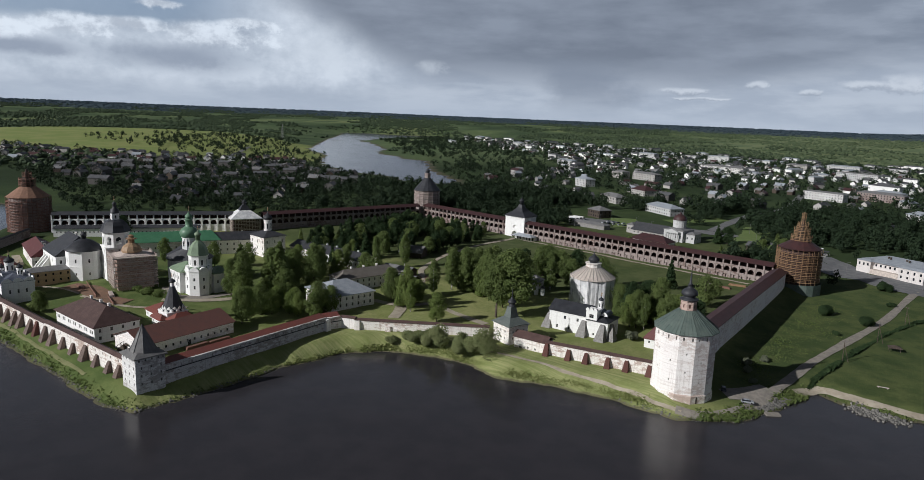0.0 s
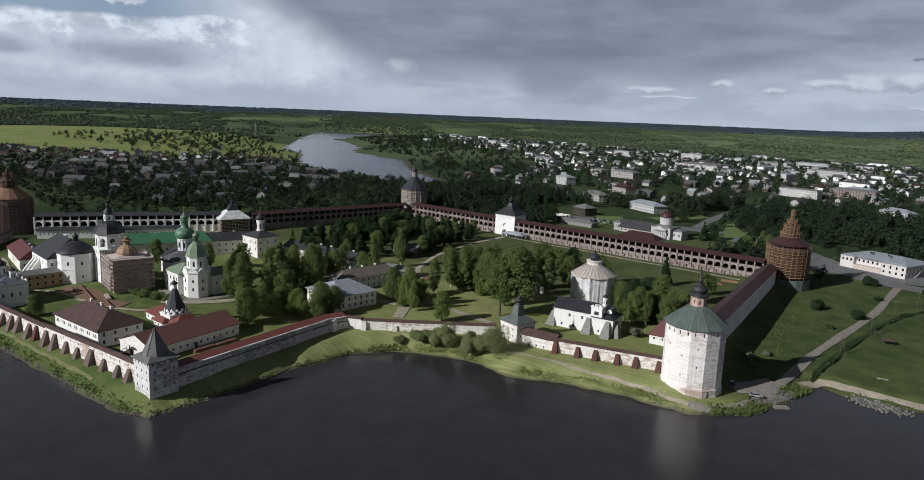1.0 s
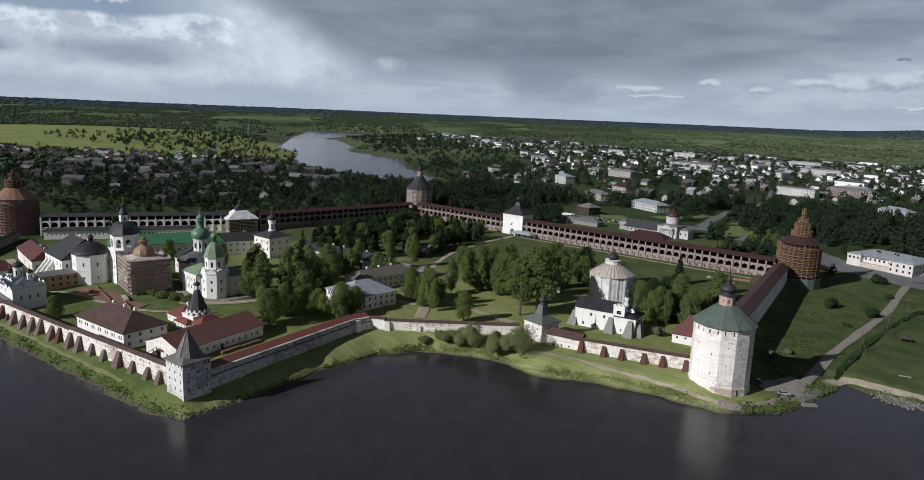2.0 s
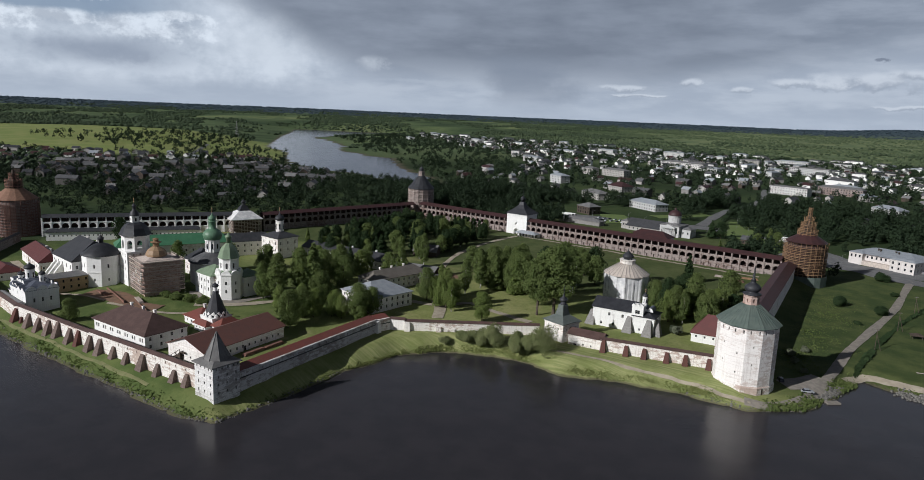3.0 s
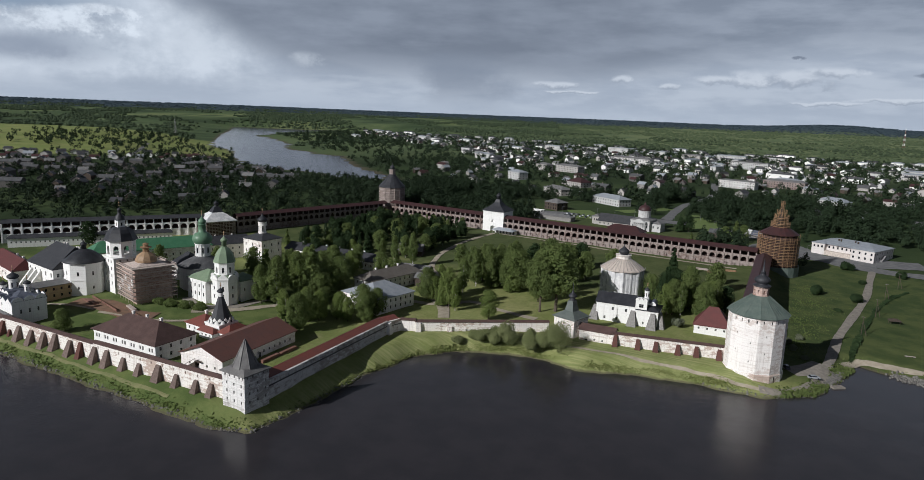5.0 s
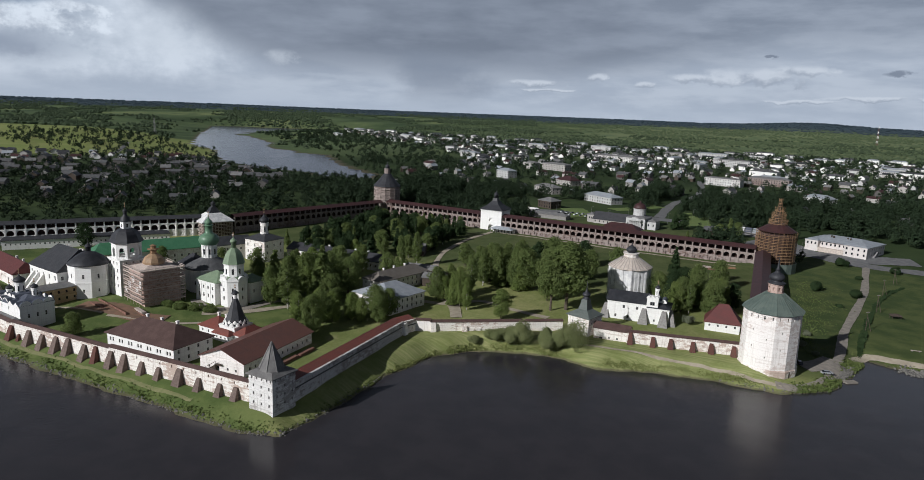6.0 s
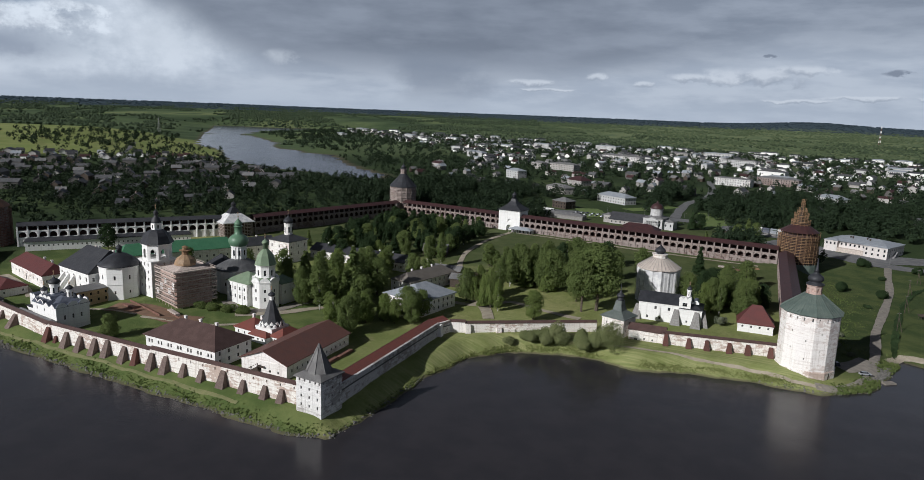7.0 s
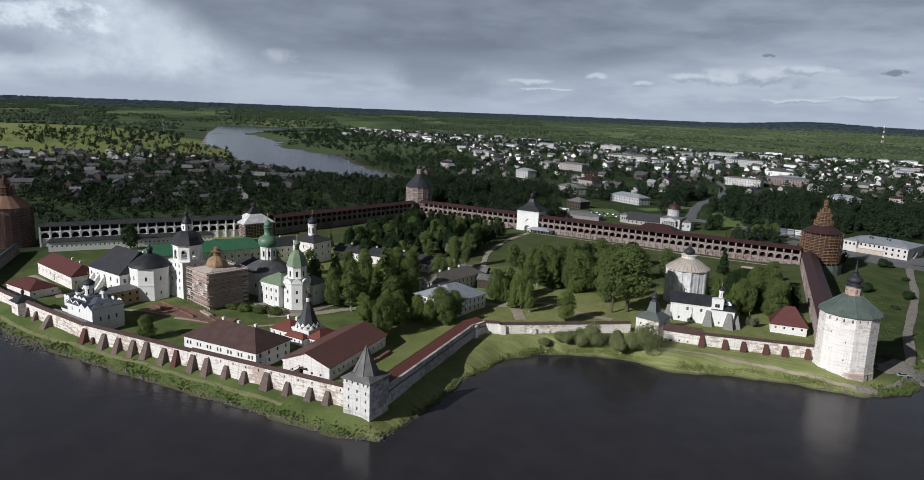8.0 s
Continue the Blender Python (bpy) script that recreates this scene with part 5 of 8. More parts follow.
def tent_church():
    """Small church whose tall eight-sided tent rises out of red-roofed halls."""
    ob = thing("tent_church", "small white church with a dark tent roof and red-roofed halls", "church", -268.4, 153.2, 4.4, -6)
    block(ob, -4.4, -4.4, 4.4, 4.4, -2, 5.4, CLEAN, [(4.4, 2, 0.9, 1.6)], [(4.4, 2, 0.9, 1.6)])
    scale_ = Shape()
    scale_.lathe([(0.01, 0), (0.8, 0.1), (0.9, 0.45), (0.65, 0.9), (0.25, 1.3), (0.02, 1.6)], 8)
    scale_.moved(Matrix.Scale(0.35, 4, (1, 0, 0)))
    keel = scale_.mesh("gable", CLEAN)
    for tier, (R, z) in enumerate(((4.7, 5.3), (4.15, 6.1))):
        for i in range(12):
            a = math.pi / 6 * (i + 0.5 * tier)
            part("gable", keel, CLEAN, ob).matrix_basis = Matrix.Translation((R * math.cos(a), R * math.sin(a), z)) @ Matrix.Rotation(a, 4, "Z")
    t = Shape()
    t.lathe([(5.0, 5.6), (4.8, 5.9), (3.9, 7.6), (1.05, 15.4), (0.9, 15.6)], 8, turn=math.pi / 8)
    part("tent_roof", t, DARK, ob, "dark eight-sided tent roof")
    d = Shape()
    d.lathe([(0.85, 15.4), (0.85, 17.2), (1.05, 17.3)], 10)
    part("drum", d, CLEAN, ob)
    o = Shape()
    o.lathe(onion(1.45, 17.2, 1.7), 12)
    part("dome", o, BLACK, ob, "black onion dome", smooth=True)
    cross(ob, 19.8, 1.6)
    for x0, y0, x1, y1, h, rise in ((-15.5, -5.2, -4.5, 5.2, 3.2, 3.2), (4.5, -5.0, 11.0, 5.5, 3.0, 2.8), (-4.4, -7.4, 4.4, -4.5, 2.8, 1.8)):
        block(ob, x0, y0, x1, y1, -2, h, CLEAN, row(x1 - x0, 3, 1.0, 0.8, 1.1), row(y1 - y0, 3, 1.0, 0.8, 1.1) if y1 - y0 > 6 else (), (), row(y1 - y0, 3, 1.0, 0.8, 1.1) if y1 - y0 > 6 else (), name="hall")
        r = Shape()
        r.hip(x0, y0, x1, y1, h + 0.1, rise, 0.6)
        part("roof", r, NEW_RED, ob, "red sheet hipped roof")
    for x in (-14.2, -9.6):
        chimney(ob, x, 3.6, 5.0, 1.5, 0.9)


tent_church()


def drum_dome(parent, x, y, z, r, h, wall, roof, tall=2.1, tip=1.5, n=12, big=1.25):
    s = Shape()
    s.lathe([(r, z - 1.5), (r, z + h - 0.4), (r * 1.12, z + h - 0.3), (r * 1.12, z + h)], n, x, y)
    drum = part("drum", s, wall, parent, smooth=False)
    for i in range(6):
        a = math.pi / 3 * i + 0.4
        w = Shape()
        px, py = x + (r + 0.02) * math.cos(a), y + (r + 0.02) * math.sin(a)
        t = Shape()
        t.box(-0.06, -r * 0.14, z + h * 0.25, 0.06, r * 0.14, z + h * 0.72)
        w.join(t.moved(Matrix.Translation((px, py, 0)) @ Matrix.Rotation(a, 4, "Z")))
        part("window", w, GLASS, drum)
    d = Shape()
    d.lathe([(r * big * 0.75, z + h - 0.02)] + onion(r * big, z + h, tall), max(12, n), x, y)
    dome = part("dome", d, roof, parent, smooth=True)
    cross(dome, z + h + r * big * tall, tip, x, y)


def keel_gables(parent, x0, x1, y, z, n, out, mat, axis="x", rise=1.1):
    """A row of rounded gables along a wall top."""
    w = (x1 - x0) / n
    for i in range(n):
        s = Shape()
        c = x0 + w * (i + 0.5)
        arc = [(c - w * 0.5 * math.cos(math.pi * k / 10), z + rise * w * 0.42 * math.sin(math.pi * k / 10)) for k in range(11)]
        s.slot = 1
        for a, b in zip(arc, arc[1:]):
            p = [(a[0], y, a[1]), (b[0], y, b[1]), (b[0], y + out, b[1]), (a[0], y + out, a[1])]
            s.face(*[(q if axis == "x" else (q[1], q[0], q[2])) for q in p])
        s.slot = 0
        for yy in (y, y + out):
            f = [(a[0], yy, a[1]) for a in arc]
            s.face(*[(q if axis == "x" else (q[1], q[0], q[2])) for q in f])
        part("gable", s, (mat, SLATE), parent)


def lakeside_church():
    """Small many-domed church just behind the lake wall."""
    ob = thing("lakeside_church", "small white church with scalloped gables and black domes", "church", -350.4, 121.8, 4.4, -7)
    ob.scale = (1.1, 1.1, 1.12)
    wins = [(3, 2.6, 0.7, 1.8), (8, 2.6, 0.7, 1.8), (13, 2.6, 0.7, 1.8), (3, 6.4, 0.6, 1.4), (8, 6.4, 0.6, 1.4)]
    block(ob, -8.0, -5.8, 8.0, 6.2, -2, 8.6, CLEAN, wins, [(3, 4, 0.7, 1.6), (6, 4, 0.7, 1.6), (9, 4, 0.7, 1.6)])
    keel_gables(ob, -8, 0, -5.9, 8.5, 2, 0.5, CLEAN)
    keel_gables(ob, -8, 8, 5.9, 8.5, 4, 0.5, CLEAN)
    g = Shape()
    for x in (2.0, 6.0):
        g.face((x - 2.0, -6.13, 8.5), (x + 2.0, -6.13, 8.5), (x, -6.13, 9.9))
    part("gable", g, CLEAN, ob, "two pointed white gables")
    for x in (-8.1, 7.7):
        keel_gables(ob, -5.8, 6.2, x, 8.5, 3, 0.5, CLEAN, "y")
    keel_gables(ob, -7.5, 0.5, -3.6, 10.0, 3, 6.6, CLEAN)
    r = Shape()
    r.hip(-8, -5.8, 8, 6.2, 8.8, 2.2, 0.2), r.hip(-7.5, -3.5, 1, 3.0, 10.2, 1.6, 0.1)
    for x in (-6.0, -2.0, 2.0, 6.0):
        r.prism([(x - 2.1, -6.1), (x + 2.1, -6.1), (x + 2.1, -1), (x - 2.1, -1)], 8.7, 10.1, [(x - 0.1, -6.1), (x + 0.1, -6.1), (x + 0.1, -1), (x - 0.1, -1)])
    part("roof", r, SLATE, ob)
    drum_dome(ob, -3.4, 0, 10.6, 1.7, 4.2, CLEAN, BLACK, 1.5, 1.8)
    drum_dome(ob, 2.2, 2.4, 9.8, 1.1, 3.4, CLEAN, BLACK, 1.5, 1.4)
    drum_dome(ob, -6.4, -2.2, 9.6, 1.1, 2.6, CLEAN, BLACK, 1.5, 1.4)
    block(ob, -15.0, -4.2, -8.1, 4.6, -2, 5.4, CLEAN, [(2, 1.8, 0.7, 1.4), (5, 1.8, 0.7, 1.4)], name="porch")
    p = Shape()
    p.hip(-15, -4.2, -8.1, 4.6, 5.5, 1.8, 0.4)
    part("roof", p, DARK, ob)
    block(ob, -14.2, -3.6, -10.4, -0.6, 5.4, 9.6, CLEAN, [(1.9, 7, 1.0, 1.6)], name="belfry", cornice=False)
    keel_gables(ob, -14.2, -10.4, -3.7, 9.5, 2, 3.1, CLEAN)


lakeside_church()
house("wall_shed", "long low shed with a grey lean-to roof along the lake wall", "shed", -355.5, 114.6, -9.5, 28, 2.9, 5.4, WORN, GREY_ROOF, 0.9, base=3.8, over=0.35)

# the refectory with its raking props and the polygonal church beside it
ref = house("refectory", "tall white refectory with a dark grey hipped roof", "hall", -381.0, 163.0, -10, 27, 24, 11.2, CLEAN, DARK, 8.6,
            front=two_rows(27, 5, 3.2, 7.2, 1.1, 2.0), right=two_rows(24, 3, 3.2, 7.2, 1.1, 1.8), base=6.2, inset=4.0, chimneys=((-8, 3), (-3, 2), (3, 4), (8, 3)))
for u in (-9, -4.5, 0.5):
    s = Shape()
    s.prism([(u - 0.6, -21), (u + 0.6, -21), (u + 0.6, -12.1), (u - 0.6, -12.1)], -2, 8.6, [(u - 0.6, -12.5), (u + 0.6, -12.5), (u + 0.6, -12.1), (u - 0.6, -12.1)])
    part("raking_buttress", s, CLEAN, ref)


def apse_church():
    ob = thing("refectory_church", "massive white polygonal church with a low black dome", "church", -363.4, 160.2, 6.4, -10)
    n, R = 8, 8.8
    pts = [(R * math.cos(math.pi / 8 + 2 * math.pi * i / n), R * math.sin(math.pi / 8 + 2 * math.pi * i / n)) for i in range(n)]
    s = Shape()
    for i in range(n):
        pierced(s, ob, pts[i], pts[(i + 1) % n], -2, 14.6, [(3.35, 2.2, 0.8, 1.4), (3.35, 8.6, 0.9, 1.9)], 0.5)
    part("wall", s, CLEAN, ob)
    b = Shape()
    for z, o in ((6.4, 0.25), (14.0, 0.4)):
        b.lathe([(R + o, z), (R + o, z + 0.5)], n, turn=math.pi / 8)
    part("string_course", b, CLEAN, ob)
    d = Shape()
    d.lathe([(9.4, 14.5), (9.3, 14.9), (7.4, 16.3), (5.4, 18.0), (3.4, 19.2), (1.6, 19.8), (1.0, 20.0)], 16, turn=math.pi / 8)
    part("roof", d, BLACK, ob, "low black dome roof", smooth=True)
    t = Shape()
    t.lathe([(1.1, 19.8), (1.1, 21.4), (1.5, 21.5)] + onion(1.5, 21.5, 1.9) + [(0.05, 26)], 12)
    part("cupola", t, BLACK, ob, smooth=True)


apse_church()
arc_b = house("arcaded_annex", "low ochre building with two rows of round niches", "building", -367.5, 143.5, 80, 21, 9, 6.6, OCHRE, GREY_ROOF, 1.6, base=5.4, over=0.5)
for r_, z in ((0, 0.6), (1, 3.6)):
    for i in range(6):
        s = Shape()
        u0 = -9.9 + i * 3.3
        s.arch_wall((u0, -4.75), (u0 + 3.3, -4.75), z, z + 2.9, 1.9, 1.1, 0.1, 0.22)
        s.face((u0, -4.75, z + 2.9), (u0 + 3.3, -4.75, z + 2.9), (u0 + 3.3, -4.5, z + 2.9), (u0, -4.5, z + 2.9))
        part("niche", s, OCHRE, arc_b)
        p = Shape()
        p.box(u0 + 1.25, -4.62, z + 0.7, u0 + 2.05, -4.54, z + 1.9)
        part("window", p, GLASS, arc_b)


def bell_tower():
    ob = thing("bell_tower", "tall white bell tower with open arches and a dark dome", "bell tower", -350.6, 170.4, 8.0, -14)
    w = 6.2
    rows_ = [(u, z, 0.9, 1.5) for z in (2.5, 6.0, 9.5, 12.8) for u in (3.0, 6.2, 9.4)]
    block(ob, -w, -w, w, w, -2, 15.4, CLEAN, rows_, rows_, (), rows_)
    n, R = 8, 6.4
    pts = [(R * math.cos(math.pi / 8 + 2 * math.pi * i / n), R * math.sin(math.pi / 8 + 2 * math.pi * i / n)) for i in range(n)]
    s = Shape()
    for i in range(n):
        s.arch_wall(pts[i], pts[(i + 1) % n], 15.4, 22.8, 2.5, 4.0, 1.0, 0.9, back=False)
        q0, q1 = Vector(pts[(i + 1) % n]) * 0.86, Vector(pts[i]) * 0.86
        s.arch_wall(q0, q1, 15.4, 22.8, 2.5, 4.0, 1.0, 0.1, back=False)
    s.lathe([(6.9, 22.4), (7.0, 22.7), (7.0, 23.1), (6.6, 23.2)], n, turn=math.pi / 8)
    part("belfry", s, CLEAN, ob, "octagonal belfry with open arches")
    for i in range(3):
        b = Shape()
        a = 2.1 * i
        b.lathe([(1.0, 18.0), (0.95, 18.2), (0.6, 19.0), (0.5, 19.6), (0.1, 19.9)], 10, 2.2 * math.cos(a), 2.2 * math.sin(a))
        part("bell", b, BLACK, ob, smooth=True)
    d = Shape()
    d.lathe([(7.6, 23.0), (7.4, 23.4), (6.6, 24.8), (5.9, 26.4), (4.6, 28.0), (2.8, 29.0)], 8, turn=math.pi / 8)
    part("roof", d, BLACK, ob, "dark faceted dome")
    t = Shape()
    t.prism([(-1.7, -1.7), (1.7, -1.7), (1.7, 1.7), (-1.7, 1.7)], 28.4, 32.2)
    part("drum", t, CLEAN, ob)
    for x, y in ((0, -1.72), (1.72, 0)):
        p = Shape()
        p.box(x - (0.35 if y else 0.03), y - (0.03 if y else 0.35), 29.6, x + (0.35 if y else 0.03), y + (0.03 if y else 0.35), 31.2)
        part("window", p, GLASS, ob)
    o = Shape()
    o.lathe([(2.3, 32.2), (2.2, 32.5), (2.0, 34.0), (0.9, 35.0), (0.8, 36.4), (1.0, 36.5)] + onion(1.1, 36.5, 2.0) + [(0.05, 39.0)], 10)
    cupola = part("cupola", o, BLACK, ob, smooth=True)
    cross(cupola, 38.8, 2.2)


bell_tower()


def box_scaffold(parent, x0, y0, x1, y1, z0, z1, mat, step=2.0, gap=2.0, deep=1.2):
    """Scaffolding with boarded lifts round a rectangle."""
    pole = Shape()
    pole.beam((0, 0, z0), (0, 0, z1 + 1.0), 0.11)
    data = pole.mesh("pole", PALE_WOOD)
    sides = (((x0, y0), (x1, y0)), ((x1, y0), (x1, y1)), ((x1, y1), (x0, y1)), ((x0, y1), (x0, y0)))
    for a, b in sides:
        n = max(2, int(math.dist(a, b) / gap))
        for i in range(n):
            q = part("pole", data, mat, parent)
            q.location = (a[0] + (b[0] - a[0]) * i / n, a[1] + (b[1] - a[1]) * i / n, 0)
    z = z0 + step
    k = 0
    while z <= z1 + 0.1:
        for a, b in sides:
            d = Shape()
            u = Vector((b[0] - a[0], b[1] - a[1])).normalized()
            inn = Vector((-u.y, u.x)) * deep
            p = [Vector(a), Vector(b), Vector(b) + inn, Vector(a) + inn]
            d.prism([tuple(q) for q in p], z - 0.14, z)
            sag = 0.1 * math.sin(k * 2.3)
            d.beam((*a, z + 0.2), (*b, z + 0.2 + 0.5 * sag), 0.42), d.beam((*a, z + 1.05 + sag), (*b, z + 1.05 - sag), 0.16)
            part("scaffold_deck", d, mat, parent)
            k += 1
        z += step


def cathedral():
    """The main church under scaffolding."""
    ob = thing("scaffolded_cathedral", "cathedral wrapped in boarded scaffolding with a bare wooden cupola", "church", -330.4, 168.0, 6.8, -17)
    c = Shape()
    c.box(-7.6, -8.0, -2, 7.6, 8.2, 15.0)
    part("wall", c, BRICK, ob)
    box_scaffold(ob, -9.2, -9.8, 9.2, 9.8, -0.8, 15.4, PALE_WOOD, 2.0, 3.0)
    net = Shape()
    for i in range(5):
        x = -9.0 + i * 3.8
        net.prism([(x, -9.4), (x + 2.2, -9.4), (x + 2.2, -9.3), (x, -9.3)], 3.0 + (i * 3) % 7, 6.0 + (i * 3) % 7)
    part("netting", net, TARP, ob)
    r = Shape()
    r.hip(-7.6, -8.0, 7.6, 8.2, 15.1, 2.6, 0.6)
    part("roof", r, PALE_WOOD, ob)
    d = Shape()
    d.lathe([(4.7, 16.8), (4.7, 17.8), (3.9, 19.6), (2.2, 20.8), (1.3, 21.3)], 10)
    part("cupola", d, GOLD, ob, "new bare-wood domed cupola")
    e = Shape()
    e.lathe([(1.5, 21.2), (1.5, 23.0), (2.6, 23.1), (2.6, 23.4), (1.2, 23.5), (1.2, 24.6), (1.6, 24.7), (0.2, 25.4)], 8)
    part("lantern", e, WOOD, ob)


cathedral()
for x0, y0, x1, y1 in ((-352, 150, -322, 151.2), (-322, 148, -306, 149.2)):
    fence = thing("site_fence", "low reddish board fence round the building site", "fence", (x0 + x1) / 2, (y0 + y1) / 2, land_at((x0 + x1) / 2, (y0 + y1) / 2), -17)
    half = abs(x1 - x0) / 2
    for i in range(int(half)):
        s = Shape()
        s.box(-half + i * 2.0, -0.06, -0.8, -half + i * 2.0 + 1.8, 0.06, 1.1)
        part("board", s, RED_WOOD, fence)


def green_church():
    """The pale green-roofed church with its tall lantern."""
    ob = thing("green_church", "white church with pale green roofs and an octagonal lantern tower", "church", -306.4, 183.4, 6.8, -8)
    # low hall and taller east block
    block(ob, -9.5, -5.5, 4.0, 7.0, -2, 9.4, CLEAN, row(13.5, 4, 1.8, 0.9, 1.7) + row(13.5, 4, 5.6, 0.9, 1.5), name="hall")
    r = Shape()
    r.hip(-9.5, -5.5, 5.0, 7.0, 9.5, 3.6, 0.6)
    part("roof", r, GREEN, ob)
    for u in (-9.4, -6.2, -2.9, 0.4, 3.6):
        pil = Shape()
        pil.box(u - 0.3, -5.68, -2, u + 0.3, -5.5, 9.0)
        part("pilaster", pil, CLEAN, ob)
    p = Shape()
    n, R = 8, 6.2
    cx, cy = 7.4, 2.2
    pts = [(cx + R * math.cos(math.pi / 8 + 2 * math.pi * i / n), cy + R * math.sin(math.pi / 8 + 2 * math.pi * i / n)) for i in range(n)]
    for i in range(n):
        pierced(p, ob, pts[i], pts[(i + 1) % n], -2, 10.6, [(2.37, 1.8, 0.9, 1.7), (2.37, 5.8, 0.9, 1.5)], 0.4)
    p.lathe([(R + 0.3, 10.2), (R + 0.4, 10.7)], n, cx, cy, math.pi / 8)
    part("east_block", p, CLEAN, ob)
    for i in range(n):
        g = Shape()
        a, b = Vector(pts[i]), Vector(pts[(i + 1) % n])
        m, d = (a + b) / 2, (b - a) / 2
        o = (m - Vector((cx, cy))).normalized() * 0.15
        arc = [m + o + d * -math.cos(math.pi * k / 8) for k in range(9)]
        zs = [10.6 + 1.9 * math.sin(math.pi * k / 8) for k in range(9)]
        g.face(*[(q.x, q.y, z) for q, z in zip(arc, zs)])
        for k in range(8):
            g.face((arc[k].x, arc[k].y, zs[k]), (arc[k + 1].x, arc[k + 1].y, zs[k + 1]), (cx + (arc[k + 1].x - cx) * 0.7, cy + (arc[k + 1].y - cy) * 0.7, zs[k + 1]), (cx + (arc[k].x - cx) * 0.7, cy + (arc[k].y - cy) * 0.7, zs[k]))
        part("gable", g, CLEAN, ob, "rounded white gable")
    q = Shape()
    q.lathe([(R + 0.2, 10.65), (4.7, 12.4)], n, cx, cy, math.pi / 8)
    part("roof", q, GREEN, ob)
    t = Shape()
    R2 = 4.5
    pt = [(cx + R2 * math.cos(math.pi / 8 + 2 * math.pi * i / n), cy + R2 * math.sin(math.pi / 8 + 2 * math.pi * i / n)) for i in range(n)]
    for i in range(n):
        pierced(t, ob, pt[i], pt[(i + 1) % n], 11.5, 18.0, [(1.72, 13.2, 1.0, 2.6)], 0.4)
    t.lathe([(R2 + 0.3, 17.5), (R2 + 0.45, 18.05)], n, cx, cy, math.pi / 8)
    part("lantern_tower", t, CLEAN, ob)
    d = Shape()
    d.lathe([(5.15, 18.0), (4.95, 18.4), (4.35, 20.2), (3.75, 22.0), (2.7, 23.5), (1.4, 24.8), (1.1, 25.0)], n, cx, cy, math.pi / 8)
    part("dome", d, GREEN, ob, "pale green faceted dome")
    u = Shape()
    u.lathe([(1.1, 24.8), (1.1, 27.2), (1.5, 27.3)] + onion(1.6, 27.2, 1.9), 12, cx, cy)
    cupola = part("cupola", u, GREEN, ob, smooth=True)
    cross(cupola, 30.2, 1.8, cx, cy)
    block(ob, 3.0, 8.0, 11.5, 16.5, -2, 8.2, CLEAN, (), row(8.5, 2, 3.2, 0.8, 1.5), name="north_wing")
    r = Shape()
    r.hip(3.0, 8.0, 11.5, 16.5, 8.3, 3.0, 0.6)
    part("roof", r, GREEN, ob)


green_church()


def domed_church():
    """The older church behind: broad dark roof, white drum and big green onion."""
    ob = thing("domed_church", "white church with a broad grey roof and large green dome", "church", -325.4, 196.2, 6.8, -8)
    n, R = 12, 11.0
    pts = [(R * math.cos(2 * math.pi * i / n), R * math.sin(2 * math.pi * i / n)) for i in range(n)]
    w = Shape()
    for i in range(n):
        pierced(w, ob, pts[i], pts[(i + 1) % n], -2, 10.8, [(2.85, 3.6, 0.9, 1.8)] if i % 2 else [], 0.4)
    part("wall", w, CLEAN, ob)
    k = Shape()
    k.lathe([(R + 0.05, 10.2), (R + 0.3, 10.4), (R + 0.3, 10.8)], n)
    part("cornice", k, CLEAN, ob)
    r = Shape()
    r.lathe([(R + 0.8, 10.75), (R + 0.8, 11.0), (7.4, 13.4), (3.2, 15.4)], 24)
    part("roof", r, DULL_ROOF, ob, "broad dull grey roof")
    s = Shape()
    s.lathe([(3.4, 13.5), (3.4, 21.0), (3.8, 21.1), (3.8, 21.5)], 16)
    drum = part("drum", s, CLEAN, ob)
    for i in range(16):
        a, p = math.pi / 8 * i, Shape()
        p.beam((3.45 * math.cos(a), 3.45 * math.sin(a), 15), (3.45 * math.cos(a), 3.45 * math.sin(a), 21), 0.22)
        part("pilaster", p, CLEAN, drum)
    for i in range(8):
        a = math.pi / 4 * i + 0.2
        w, t = Shape(), Shape()
        t.box(-0.08, -0.35, 17, 0.08, 0.35, 19.6)
        w.join(t.moved(Matrix.Translation((3.42 * math.cos(a), 3.42 * math.sin(a), 0)) @ Matrix.Rotation(a, 4, "Z")))
        part("window", w, GLASS, drum)
    d = Shape()
    d.lathe([(3.7, 21.4), (3.9, 21.7), (4.5, 22.6), (4.8, 23.8), (4.5, 25.0), (3.6, 26.1), (2.4, 26.8), (1.8, 27.2), (1.8, 30.6), (2.2, 30.8), (2.2, 31.0)], 20)
    part("dome", d, ONION_GREEN, ob, "large green onion dome", smooth=True)
    o = Shape()
    o.lathe([(1.8, 30.9)] + onion(1.95, 31.1, 2.3), 16)
    cupola = part("cupola", o, ONION_GREEN, ob, smooth=True)
    cross(cupola, 35.2, 2.6)


